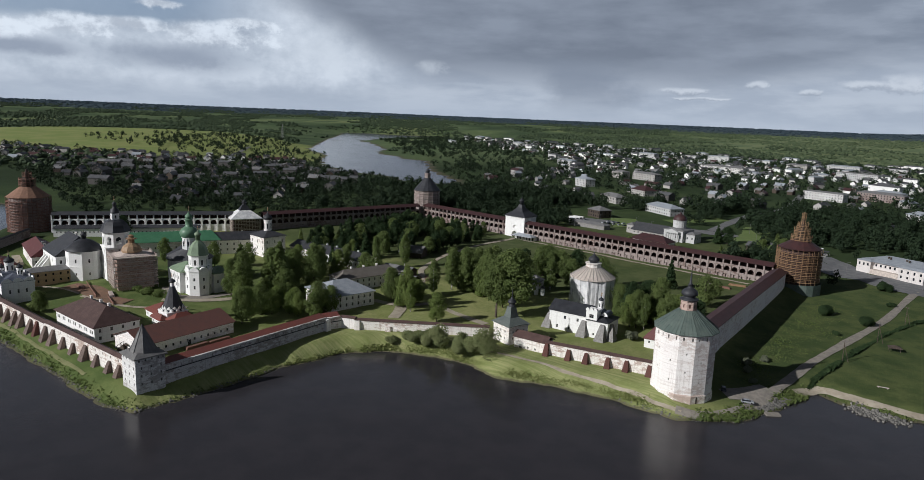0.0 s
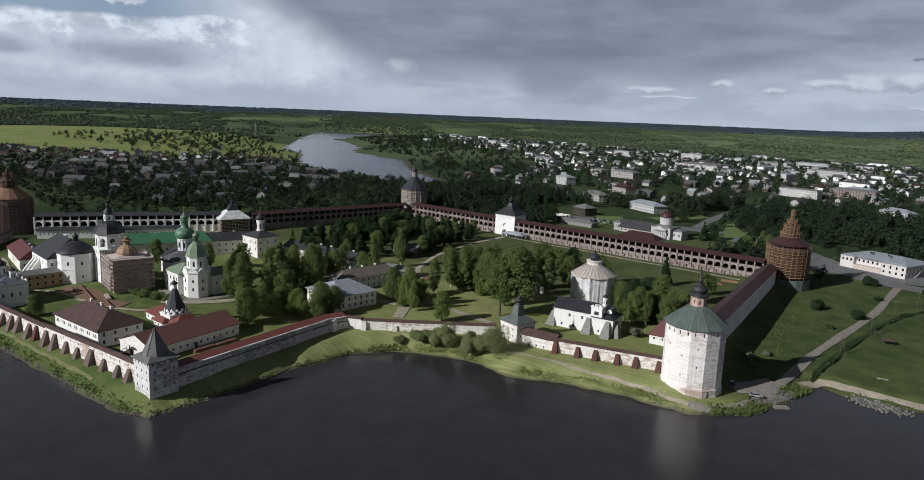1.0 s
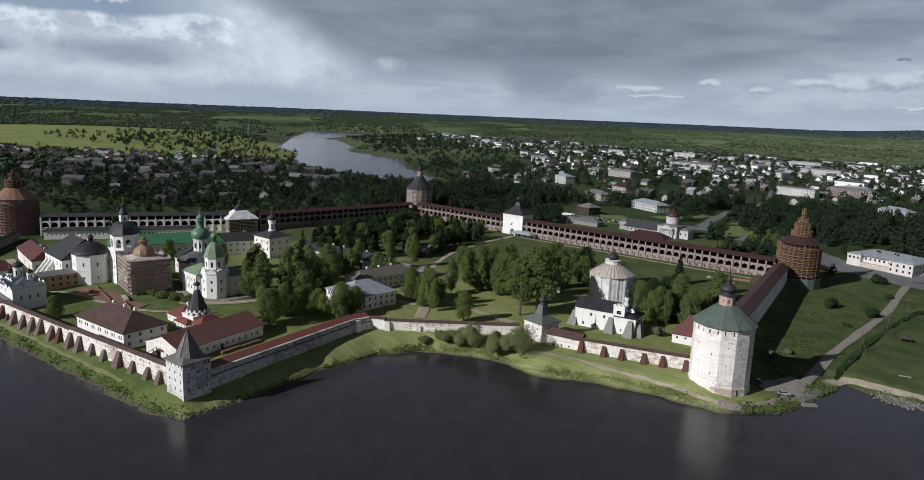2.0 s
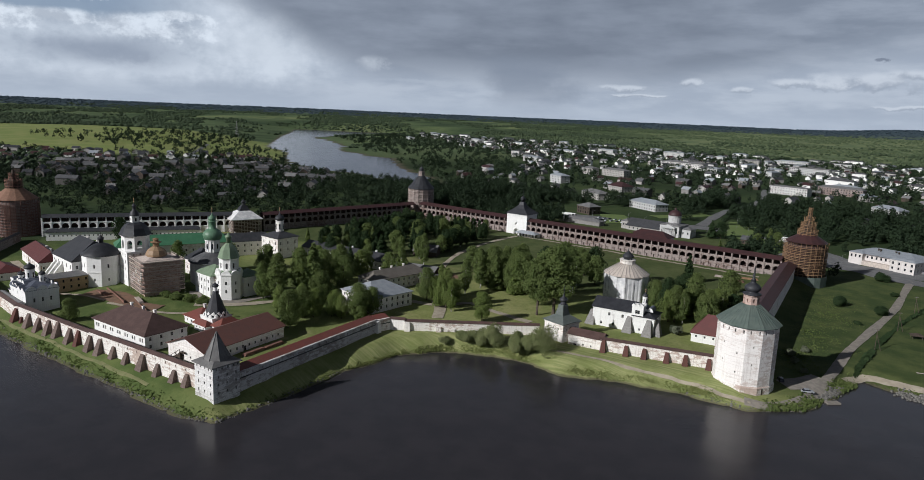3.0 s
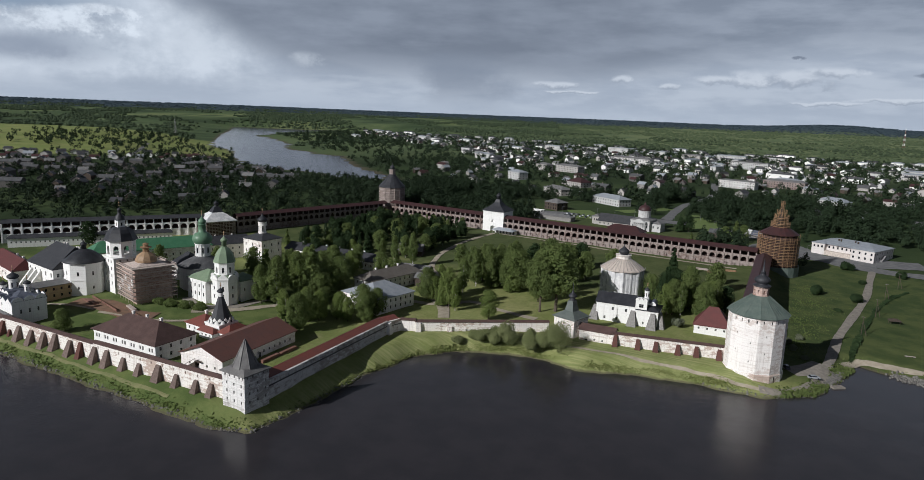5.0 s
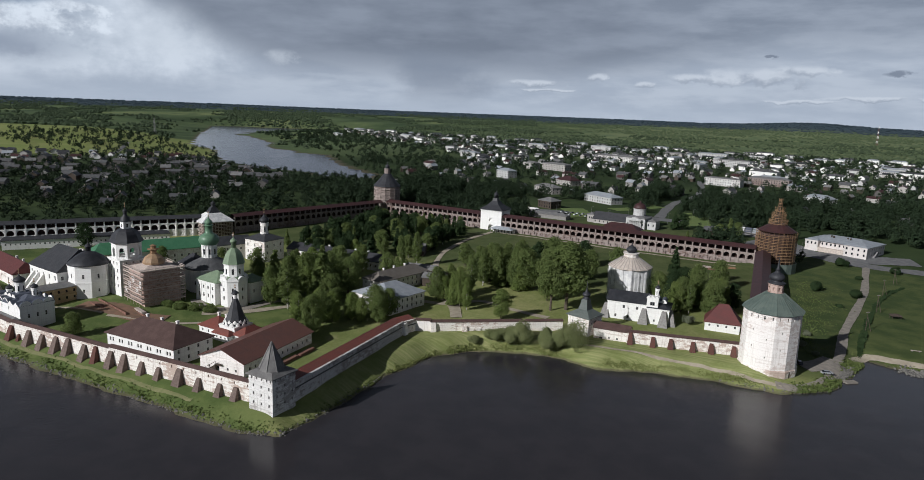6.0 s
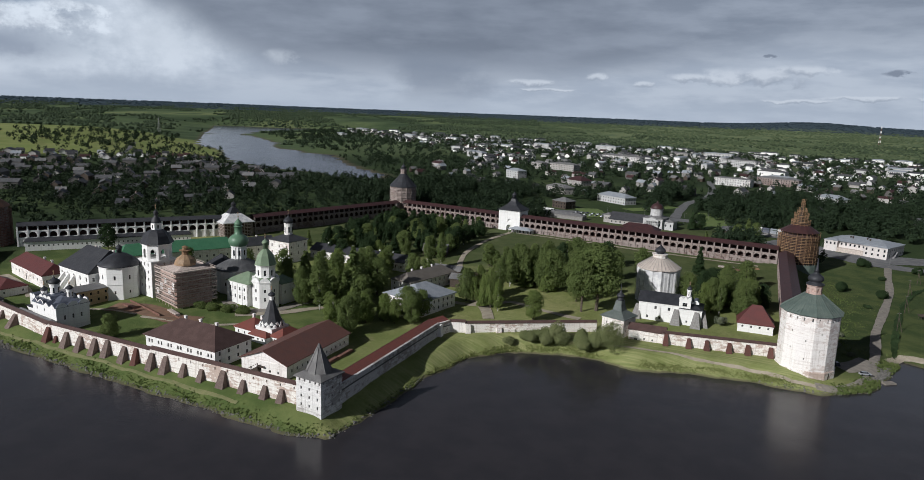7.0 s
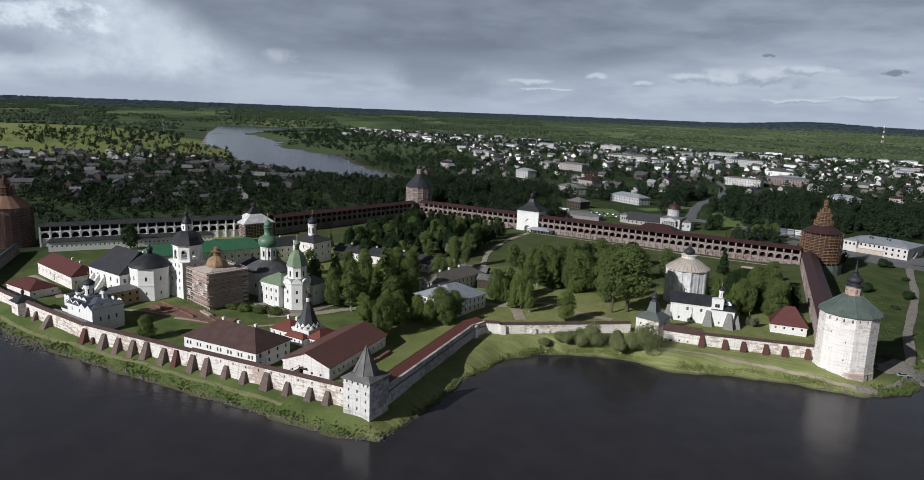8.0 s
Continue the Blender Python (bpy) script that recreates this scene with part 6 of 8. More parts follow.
domed_church()
house("chapel_hall", "dark-roofed chapel with a small black cupola among the churches", "church", -343, 203, -8, 14, 12, 8, WHITE, BLACK, 6.0, front=row(14, 3, 3, 0.8, 1.5), base=6.6)
house("green_roofed_hall", "long white hall with a bright green roof", "hall", -393, 221, 62, 62, 15, 8.2, WHITE, BRIGHT_GREEN, 5.0,
      front=two_rows(62, 16, 1.0, 3.8), right=two_rows(15, 4, 1.0, 3.8), base=6.0, inset=5, over=0.7)
house("red_roofed_house", "long white house with a dark red roof", "house", -426, 163.5, -15, 43, 13, 5.6, WHITE, DEEP_RED, 4.6, front=row(43, 9, 2.0, 0.9, 1.2) + [(21, 0.0, 1.3, 2.3)], right=row(13, 3, 2.0, 0.9, 1.2), base=5.2,
      inset=3.5, chimneys=((4, 1.0), (14, 0.8)))
house("wall_shed", "low white outbuilding with a dark red hipped roof", "shed", -418, 139.5, -8, 22, 12, 3.6, WHITE, DEEP_RED, 3.0, right=row(12, 2, 1.2, 0.8, 1.0), base=4.6)
house("service_range", "long low white range with a dark roof against the fortress wall", "building", -467.0, 236.5, 53.9, 92, 7, 4.6, CLEAN, DARK, 1.8, front=row(92, 36, 1.6, 0.8, 1.0), base=5.8, inset=2)


def holy_gate():
    ob = thing("gate_church", "white gate church with a single black dome", "church", -353, 266.5, 5.6, -6)
    block(ob, -8, -7.5, 8, 7.5, -2, 12.0, WHITE, two_rows(16, 3, 4.0, 8.0, 0.9, 1.6), two_rows(15, 3, 4.0, 8.0, 0.9, 1.6))
    r = Shape()
    r.hip(-8, -7.5, 8, 7.5, 12.1, 3.6, 0.8)
    part("roof", r, DARK, ob)
    drum_dome(ob, 0, 0, 14.4, 2.4, 7.0, WHITE, BLACK, 2.0, 2.6, 14, 1.2)


holy_gate()
house("long_cell_range", "long white cell range with a dark roof and white chimneys", "building", -376, 252, 62, 36, 13, 8.0, WHITE, DARK, 4.2, front=two_rows(36, 9, 1.4, 4.8), base=5.8, inset=0, chimneys=((-10, 2), (0, 2), (10, 2)))
house("long_cell_range", "long low range with a dark grey roof and white chimneys", "building", -313, 284.5, -1, 66, 13, 4.8, WHITE, DARK, 3.4, front=row(66, 18, 1.6, 0.9, 1.3), right=row(13, 3, 1.6, 0.9, 1.3), base=5.4, inset=0,
      chimneys=((-26, 2.5), (-17, 2.5), (-8, 2.5), (1, 2.5), (11, 2.5), (20, 2.5)))
house("grey_roofed_house", "two-storey pale house with a grey zinc hipped roof", "house", -239.5, 222.5, 78, 24, 23, 6.8, WHITE, SILVER, 4.8,
      front=two_rows(24, 7, 1.2, 4.2, 1.0, 1.5), left=two_rows(23, 6, 1.2, 4.2, 1.0, 1.5), base=5.0, over=0.7, inset=9)
house("brown_roofed_house", "two-storey pale house with a faded brown roof and white chimneys", "house", -255, 255, 78, 36, 13, 6.4, WHITE, OLD_SHEET, 3.6,
      front=two_rows(36, 10, 1.2, 4.0, 0.9, 1.4), left=two_rows(13, 3, 1.2, 4.0), base=5.0, inset=5, chimneys=((-8, 1.5), (0, 1.8), (8, 1.5)))
house("timber_shed", "dark timber shed with a grey roof", "shed", -238, 268, 10, 13, 9, 4.6, OLD_WOOD, GREY_ROOF, 2.0, base=5.2, inset=0)
house("timber_shed", "long dark timber shed with an ash grey roof", "shed", -256, 283, 8, 18, 8, 4.0, OLD_WOOD, GREY_ROOF, 2.2, base=5.4, inset=0)
house("timber_hut", "small log hut with a weathered plank roof", "hut", -287, 330, 20, 15, 10, 3.0, OLD_WOOD, SHINGLE, 3.8, base=5.6, inset=0)


def lake_church():
    """White church with raking buttresses in front of the sheeted one."""
    ob = thing("buttressed_church", "white church with grey raking buttresses and a dark roof", "church", -131.5, 266.6, 5.0, 3.5)
    win = [(4, 1.0, 0.9, 1.3), (7.5, 5.4, 1.0, 1.4), (13.5, 5.4, 1.0, 1.4), (9.5, 1.0, 0.9, 1.3), (19.8, 1.2, 0.8, 1.0)]
    block(ob, -14.0, -5.5, 4.2, 6.0, -2, 8.6, CLEAN, [w for w in win if w[0] < 17], (), (), row(11, 2, 4, 0.9, 1.3), name="hall")
    r = Shape()
    r.hip(-14.0, -5.5, 4.2, 6.0, 8.7, 3.6, 0.6, 0.0)
    part("roof", r, BLACK, ob)
    block(ob, 4.2, -6.2, 13.6, 6.0, -2, 7.6, CLEAN, [(3.2, 1.2, 0.7, 1.0), (6.5, 3.6, 0.7, 1.2)], row(12, 2, 3.6, 0.8, 1.4), name="nave")
    r = Shape()
    r.hip(4.2, -6.2, 13.6, 6.0, 7.7, 2.0, 0.5)
    part("roof", r, BLACK, ob)
    block(ob, 3.6, -6.4, 8.6, -1.0, 7.0, 12.0, CLEAN, [(2.5, 8.6, 2.0, 1.6)], (), (), (), name="bell_gable", cornice=False)
    keel_gables(ob, 3.4, 8.8, -6.6, 11.8, 3, 0.7, CLEAN, rise=1.6)
    keel_gables(ob, 4.0, 12.0, -3.0, 9.4, 3, 6, CLEAN, rise=1.5)
    drum_dome(ob, 7.2, 0.6, 11.6, 1.05, 3.4, CLEAN, BLACK, 1.9, 1.6, 12, 1.1)
    for u, y, dx in ((-15.2, -6.5, -1), (2.6, -8.6, 0), (11.4, -9.4, 0), (14.6, -5.8, 1)):
        s = Shape()
        s.prism([(u - 2.5, y - 1.6), (u + 2.5, y - 1.6), (u + 2.5, y + 4.0), (u - 2.5, y + 4.0)], -1.5, 6.6, [(u - 0.9 - dx * 0.6, y + 2.4), (u + 0.9 - dx * 0.6, y + 2.4), (u + 0.9 - dx * 0.6, y + 3.4), (u - 0.9 - dx * 0.6, y + 3.4)])
        part("raking_buttress", s, GREY_BOARD, ob, "grey boarded raking buttress")


lake_church()


def sheeted_church():
    ob = thing("sheeted_church", "tall church wrapped in grey scaffold sheeting with a wooden roof", "church", -143.2, 296.5, 5.2, -6)
    n, R = 8, 10.6
    pts = [(R * math.cos(math.pi / 8 + 2 * math.pi * i / n), R * math.sin(math.pi / 8 + 2 * math.pi * i / n)) for i in range(n)]
    s = Shape()
    for i in range(n):
        a, b = Vector(pts[i]), Vector(pts[(i + 1) % n])
        m = 12
        for j in range(m):
            p, q = a.lerp(b, j / m), a.lerp(b, (j + 1) / m)
            o0 = (p.normalized() * 0.12) * math.sin(j * 2.4 + i)
            o1 = (q.normalized() * 0.12) * math.sin((j + 1) * 2.4 + i) if j < m - 1 else Vector((0, 0))
            o0 = o0 if j else Vector((0, 0))
            s.face((*(p + o0), -1), (*(q + o1), -1), (*(q + o1 * 0.4), 17.4), (*(p + o0 * 0.4), 17.4))
    part("sheeting", s, TARP, ob, "hanging grey scaffold netting", smooth=False)
    c = Shape()
    c.lathe([(9.8, -2), (9.8, 17.4)], 8, turn=math.pi / 8)
    part("wall", c, WORN, ob)
    pole = Shape()
    pole.beam((0, 0, -1), (0, 0, 18.6), 0.10)
    data = pole.mesh("pole", PIPE)
    for i in range(16):
        a = 2 * math.pi * i / 16
        k = math.cos(math.pi / 8) / math.cos(((a - math.pi / 8) % (math.pi / 4)) - math.pi / 8)
        part("pole", data, PIPE, ob).location = ((R + 0.4) * k * math.cos(a), (R + 0.4) * k * math.sin(a), 0)
    r = Shape()
    r.lathe([(10.9, 17.3), (10.8, 17.7), (3.9, 22.4)], 16, turn=math.pi / 8)
    planks = part("roof", r, PALE_PLANK, ob, "temporary plank roof with battens")
    for i in range(32):
        a, e = 2 * math.pi * i / 32, Shape()
        e.beam((10.7 * math.cos(a), 10.7 * math.sin(a), 17.8), (3.9 * math.cos(a), 3.9 * math.sin(a), 22.5), 0.16)
        part("batten", e, GREY_BOARD, planks)
    d = Shape()
    d.lathe([(3.6, 22.0), (3.6, 24.0), (4.0, 24.1), (4.0, 24.4)], 12)
    part("drum", d, WORN, ob)
    o = Shape()
    o.lathe([(2.4, 24.2)] + onion(2.7, 24.6, 1.9), 14)
    part("dome", o, BLACK, ob, "black onion dome", smooth=True)


sheeted_church()
house("guard_house", "low white house with a tall dark red hipped roof", "house", -95.6, 270.6, 4, 14.5, 10.5, 3.1, CLEAN, DEEP_RED, 7.4, front=row(14.5, 4, 1.2, 0.8, 1.0), left=row(11.5, 2, 1.2, 0.8, 1.0), base=6.0)


def arch_gate():
    ob = thing("garden_gate", "small white arched garden gate with a grey cap", "gate", -180, 303, 5.2, 25)
    s = Shape()
    s.arch_wall((-3, -0.6), (3, -0.6), -1, 4.2, 2.2, 2.4, 0.0, 1.2, back=False)
    s.arch_wall((3, 0.6), (-3, 0.6), -1, 4.2, 2.2, 2.4, 0.0, 0.1, back=False)
    s.face((-3, -0.6, 4.2), (3, -0.6, 4.2), (3, 0.6, 4.2), (-3, 0.6, 4.2))
    part("wall", s, CLEAN, ob)
    s = Shape()
    s.box(4.2, -1.0, -1, 6.2, 1.0, 4.4)
    part("pillar", s, CLEAN, ob)
    r = Shape()
    r.hip(4.2, -1, 6.2, 1, 4.45, 1.2, 0.3)
    part("cap", r, DARK, ob)


arch_gate()
house("garden_pavilion", "small round-roofed grey pavilion behind the garden gate", "pavilion", -188, 318, 10, 8, 7, 4.0, WHITE, GREY_ROOF, 3.0, base=5.4)


# ---- town buildings that stand out ----
FRAMED[0] = False


def town_block(name, label, x, y, turn, w, d, storeys, roof, wall=None, rise=2.5, cols=None, inset=None):
    h = storeys * 3.1 + 0.8
    cols = cols or max(3, int(w / 3.4))
    fr = [q for k in range(storeys) for q in row(w, cols, 1.0 + 3.1 * k, 1.2, 1.6, 1.8)]
    sd = [q for k in range(storeys) for q in row(d, max(2, int(d / 4)), 1.0 + 3.1 * k, 1.2, 1.6, 1.8)]
    return house(name, label, "building", x, y, turn, w, d, h, wall or TOWN_WALL, roof, rise, front=fr, left=sd, right=sd, inset=inset)


def white_hall():
    """Two-storey hall: a recessed middle between two projecting blocks, under one shallow roof."""
    z = land_at(-33.4, 523.5)
    ob = thing("white_hall", "long two-storey white hall with a pale blue-grey metal roof", "building", -33.4, 523.5, z, -25)
    up_ = lambda length, n: row(length, n, 4.4, 1.2, 1.7, 1.8)
    low_ = lambda length, n: row(length, n, 1.1, 1.2, 1.6, 1.8)
    block(ob, -21.3, -12.5, 21.3, 16, -2, 7.4, HALL_WHITE, [w for w in up_(42.6, 14) if 9.6 < w[0] < 26.8], up_(28.5, 7) + low_(28.5, 7), up_(42.6, 12), up_(28.5, 7))
    block(ob, -21.3, -16, -12.2, -12.6, -2, 7.4, HALL_WHITE, up_(9.1, 3), (), (), up_(3.4, 1), name="front_block")
    block(ob, 6.0, -16, 21.3, -12.6, -2, 7.4, HALL_WHITE, up_(15.3, 4) + low_(15.3, 4), up_(3.4, 1), (), (), name="front_block")
    t = Shape()
    t.box(-12.1, -16.0, -2, 5.9, -12.6, 2.6)
    part("terrace", t, PALE_PLANK, ob, "low pinkish terrace between the front blocks")
    r = Shape()
    r.hip(-21.3, -13.5, 21.3, 16, 7.5, 3.2, 0.7, 12.0)
    top = part("roof", r, SILVER, ob, "shallow pale metal roof")
    for x0, x1 in ((-21.3, -12.2), (6.0, 21.3)):
        f = Shape()
        f.prism([(x0 - 0.6, -16.6), (x1 + 0.6, -16.6), (x1 + 0.6, -9.0), (x0 - 0.6, -9.0)], 7.45, 8.5, [(x0 + 2.0, -13.6), (x1 - 2.0, -13.6), (x1 - 2.0, -9.0), (x0 + 2.0, -9.0)])
        part("roof", f, SILVER, ob)
    for x, y in ((-8, -4), (-6, -5), (3, -3), (5.4, -4.4), (8, 2)):
        chimney(top, x, y, 9.4, 1.5, 0.8, OLD_WOOD)
    e = Shape()
    for k in range(7):
        e.box(21.4, -6 + k * 0.9, -1, 23.0, -5.1 + k * 0.9, 0.4 + k * 0.55)
    part("outer_stair", e, PIPE, ob, "dark steel outer stair")


white_hall()


def town_church():
    ob = thing("town_church", "white classical church with a brown dome and portico", "church", -184, 527, 7.0, -8)
    block(ob, -8, -9, 8, 9, -2, 8.5, TOWN_WHITE, row(16, 4, 2.5, 1.1, 2.2), row(18, 4, 2.5, 1.1, 2.2))
    r = Shape()
    r.hip(-8, -9, 8, 9, 8.6, 2.6, 0.5)
    part("roof", r, GREY_ROOF, ob)
    d = Shape()
    d.lathe([(5.0, 9), (5.0, 15.2), (5.4, 15.3), (5.4, 15.7)], 16)
    part("drum", d, TOWN_WHITE, ob)
    o = Shape()
    o.lathe([(5.3, 15.6), (5.2, 16.4), (4.5, 18.2), (3.2, 19.4), (1.2, 20.2), (0.8, 20.4), (0.8, 21.5), (0.1, 22.2)], 16)
    part("dome", o, WALL_ROOF, ob, "dull brown dome", smooth=True)
    for i in range(6):
        c = Shape()
        c.lathe([(0.55, -1), (0.45, 6.4), (0.6, 6.6)], 8, -4.6 + i * 1.84, -11.2)
        part("column", c, TOWN_WHITE, ob)
    p = Shape()
    p.box(-5.6, -11.9, 6.6, 5.6, -9, 7.4)
    p.prism([(-5.8, -12), (5.8, -12), (5.8, -9), (-5.8, -9)], 7.4, 9.8, [(-0.1, -12), (0.1, -12), (0.1, -9), (-0.1, -9)])
    part("pediment", p, TOWN_WHITE, ob)
    block(ob, -38, -6, -8, 6, -2, 3.4, TOWN_WALL, row(30, 8, 1.0, 1.0, 1.6), name="nave")
    r = Shape()
    r.hip(-38, -6, -8, 6, 3.5, 6.0, 0.6, 0.0)
    part("roof", r, DARK, ob)
    block(ob, -44, -4.5, -38, 4.5, -2, 6.4, TOWN_WALL, row(6, 2, 3, 0.9, 1.6), name="west_block")
    block(ob, 8, -5.5, 16, 5.5, -2, 6.4, TOWN_WHITE, row(8, 2, 2.5, 1.0, 1.8), row(11, 3, 2.5, 1.0, 1.8), name="apse")
    r = Shape()
    r.hip(8, -5.5, 16, 5.5, 6.5, 1.8, 0.4), r.hip(-44, -4.5, -38, 4.5, 6.5, 1.8, 0.4)
    part("roof", r, GREY_ROOF, ob)


town_church()
house("market_hall", "long white hall with a dark red hipped roof outside the wall", "building", -190, 489, -8, 30, 13, 4.4, WHITE, WALL_ROOF, 4.0, front=row(30, 8, 1.4, 1.0, 1.4), base=6.4)
town_block("hotel", "white two-storey town house with a pale roof", -248, 662, -32, 40, 16, 2, SILVER, TOWN_WHITE, 3.4, 11)
town_block("town_house", "white three-storey house with a pediment and grey roof", -430, 845, -30, 26, 15, 3, SILVER, TOWN_WHITE, 3.0)
town_block("office_block", "long pale grey office block", -410, 1010, -25, 48, 15, 3, GREY_ROOF)
town_block("office_block", "small pale office block", -452, 1008, -25, 24, 14, 3, GREY_ROOF)
town_block("town_house", "cream two-storey town house with a grey roof", -322, 705, -35, 34, 15, 2, GREY_ROOF, rise=3.2)
town_block("town_house", "pale town house with a dark red hipped roof", -328, 802, -30, 26, 18, 2, WALL_ROOF, rise=5.0)
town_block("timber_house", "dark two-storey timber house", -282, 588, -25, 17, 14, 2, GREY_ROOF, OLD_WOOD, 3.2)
town_block("apartment_block", "grey four-storey apartment block", -155, 958, -18, 50, 13, 3, GREY_ROOF, GREY_STONE, 1.5)
town_block("apartment_block", "pale apartment block with a pinkish roof", -99, 1012, -18, 56, 13, 3, GREY_ROOF, PINK_STONE, 2.5)
town_block("town_house", "small pale house with a pale roof", -68, 960, -12, 20, 12, 2, SILVER)
town_block("town_house", "white house with a grey hipped roof among trees", -41, 822, -38, 32, 14, 2, SILVER, TOWN_WHITE, 3.6)
town_block("apartment_block", "long white four-storey apartment block", -237, 1645, -15, 66, 14, 4, SILVER, TOWN_WHITE, 1.6)
town_block("apartment_block", "long white apartment block with grey roof", -177, 1390, -15, 70, 14, 4, GREY_ROOF, TOWN_WHITE, 1.6)
town_block("works_hall", "long grey-green works hall", -390, 1335, -20, 88, 18, 3, GREY_ROOF, GREY_STONE, 3.0)
town_block("apartment_block", "white four-storey apartment block", -642, 1582, -25, 50, 15, 4, SILVER, TOWN_WHITE, 1.5)
town_block("apartment_block", "small white apartment block", -576, 1694, -25, 36, 14, 3, GREY_ROOF, TOWN_WHITE, 1.5)
town_block("apartment_block", "white four-storey block of flats", -507, 1684, -22, 60, 14, 4, SILVER, TOWN_WHITE, 1.5)
town_block("apartment_block", "pale three-storey block of flats", -321, 1616, -16, 46, 14, 3, GREY_ROOF)
town_block("apartment_block", "white apartment block by the river", -1257, 1606, -40, 54, 14, 3, SILVER, TOWN_WHITE, 1.5)
town_block("apartment_block", "white four-storey apartment block", -1069, 1674, -35, 58, 14, 4, SILVER, TOWN_WHITE, 1.5)
town_block("works_hall", "large pale works building on the far bank", -1614, 2256, -40, 115, 24, 5, SILVER, TOWN_WALL, 2.0)
town_block("town_house", "pale house at the edge of town", 88, 1384, -8, 34, 14, 3, SILVER, TOWN_WHITE)


# ---- roads, paths and shore ----
strip("road_lake", [(-400, 113.5), (-371, 107.5), (-340, 106), (-290, 104.5), (-240, 103.5)], 1.3, TRODDEN, "trodden lakeside path", "path", 0.06)
strip("road_east", [(-72, 219.8), (-63, 223.5), (-54, 237), (-50, 258), (-47, 285), (-45, 305), (-38, 345), (-30, 395), (-25, 450), (-22, 480)], 4.0, ROAD, "pale gravel road round the great tower", "road")
strip("path_shore", [(-150, 216), (-128, 218.5), (-108, 219.5), (-92, 221), (-80, 219.6), (-70, 220)], 1.5, SAND, "pale trodden shore path", "path", 0.06)
strip("forecourt", [(-63, 243), (-57, 249), (-51, 258)], 9, ROAD, "dark gravel parking place beside the tower", "road", 0.05)
strip("square", [(-300, 560), (-230, 572), (-170, 580), (-120, 560), (-75, 530), (-50, 495), (-20, 478), (60, 470)], 17, ASPHALT, "wide grey town square", "road", 0.08)
LAWN = plain("mown_town_lawn", (0.115, 0.165, 0.048), (0.140, 0.180, 0.058), 0.2, 0.95, 0.1)
for pts, wide in ((((-262, 596), (-250, 575), (-238, 548)), 22), (((-226, 612), (-206, 640), (-190, 668)), 16), (((-152, 640), (-146, 600), (-140, 545)), 22), (((-120, 560), (-112, 530), (-108, 505)), 14)):
    strip("lawn", pts, wide, LAWN, "mown green lawn of the town square", "lawn", 0.14)
strip("hall_forecourt", [(-98, 512), (-66, 500), (-30, 500), (10, 508)], 26, ASPHALT, "grey asphalt forecourt of the white hall", "road", 0.12)
strip("street", [(-178, 590), (-182, 700), (-170, 820), (-190, 1000)], 9, ASPHALT, "straight town street", "road", 0.1)
strip("street", [(-800, 470), (-960, 620), (-1100, 760), (-1250, 900)], 8, ASPHALT, "village street between houses", "road", 0.1)
strip("path_gate", [(-276, 432), (-278, 405), (-277, 375), (-272, 342), (-258, 305), (-240, 285), (-226, 258), (-208, 228)], 3.4, SAND, "winding pale path to the gate", "path")
strip("path_lawn", [(-232, 236), (-214, 240), (-206, 252), (-190, 248), (-168, 244)], 4.0, SAND, "pale path across the lawn", "path")
strip("path_court", [(-204, 222), (-212, 236), (-222, 246)], 5.0, SAND, "wide sandy drive", "path", 0.05)
strip("path_church", [(-300, 166), (-288, 178), (-276, 196), (-262, 206)], 4.5, SAND, "pale path by the church", "path")
strip("path_paved", [(-316, 178), (-303, 172), (-291, 182), (-288, 196), (-282, 206)], 5.0, ROAD, "grey paved way round the green-roofed church", "path", 0.06)
strip("path_church", [(-330, 143), (-300, 150), (-282, 168)], 2.2, SAND, "narrow pale path", "path")
strip("path_church", [(-372, 134), (-352, 142), (-334, 144)], 2.0, SAND, "narrow pale path", "path")
strip("path_wall", [(-270, 432), (-200, 425), (-130, 417), (-100, 412)], 2.6, SAND, "pale path along the arcaded wall", "path")
strip("site_ground", [(-352, 146), (-336, 150), (-318, 148), (-306, 152)], 11, EARTH, "bare reddish earth of the building site", "ground", 0.09)
strip("beach", [(-44, 266), (-38, 276), (-30, 274.5), (-20, 273), (-8, 273), (6, 278), (40, 292)], 3.6, SAND, "pale sandy beach", "beach", 0.1)
strip("yard", [(-262, 262), (-250, 280), (-238, 292)], 14, EARTH, "dusty yard between the sheds", "ground", 0.06)
strip("track_south_west", [(-447, 158), (-420, 150), (-398, 140)], 4, SAND, "pale yard path", "path", 0.06)


# ---- plants ----
rng = np.random.default_rng(7)


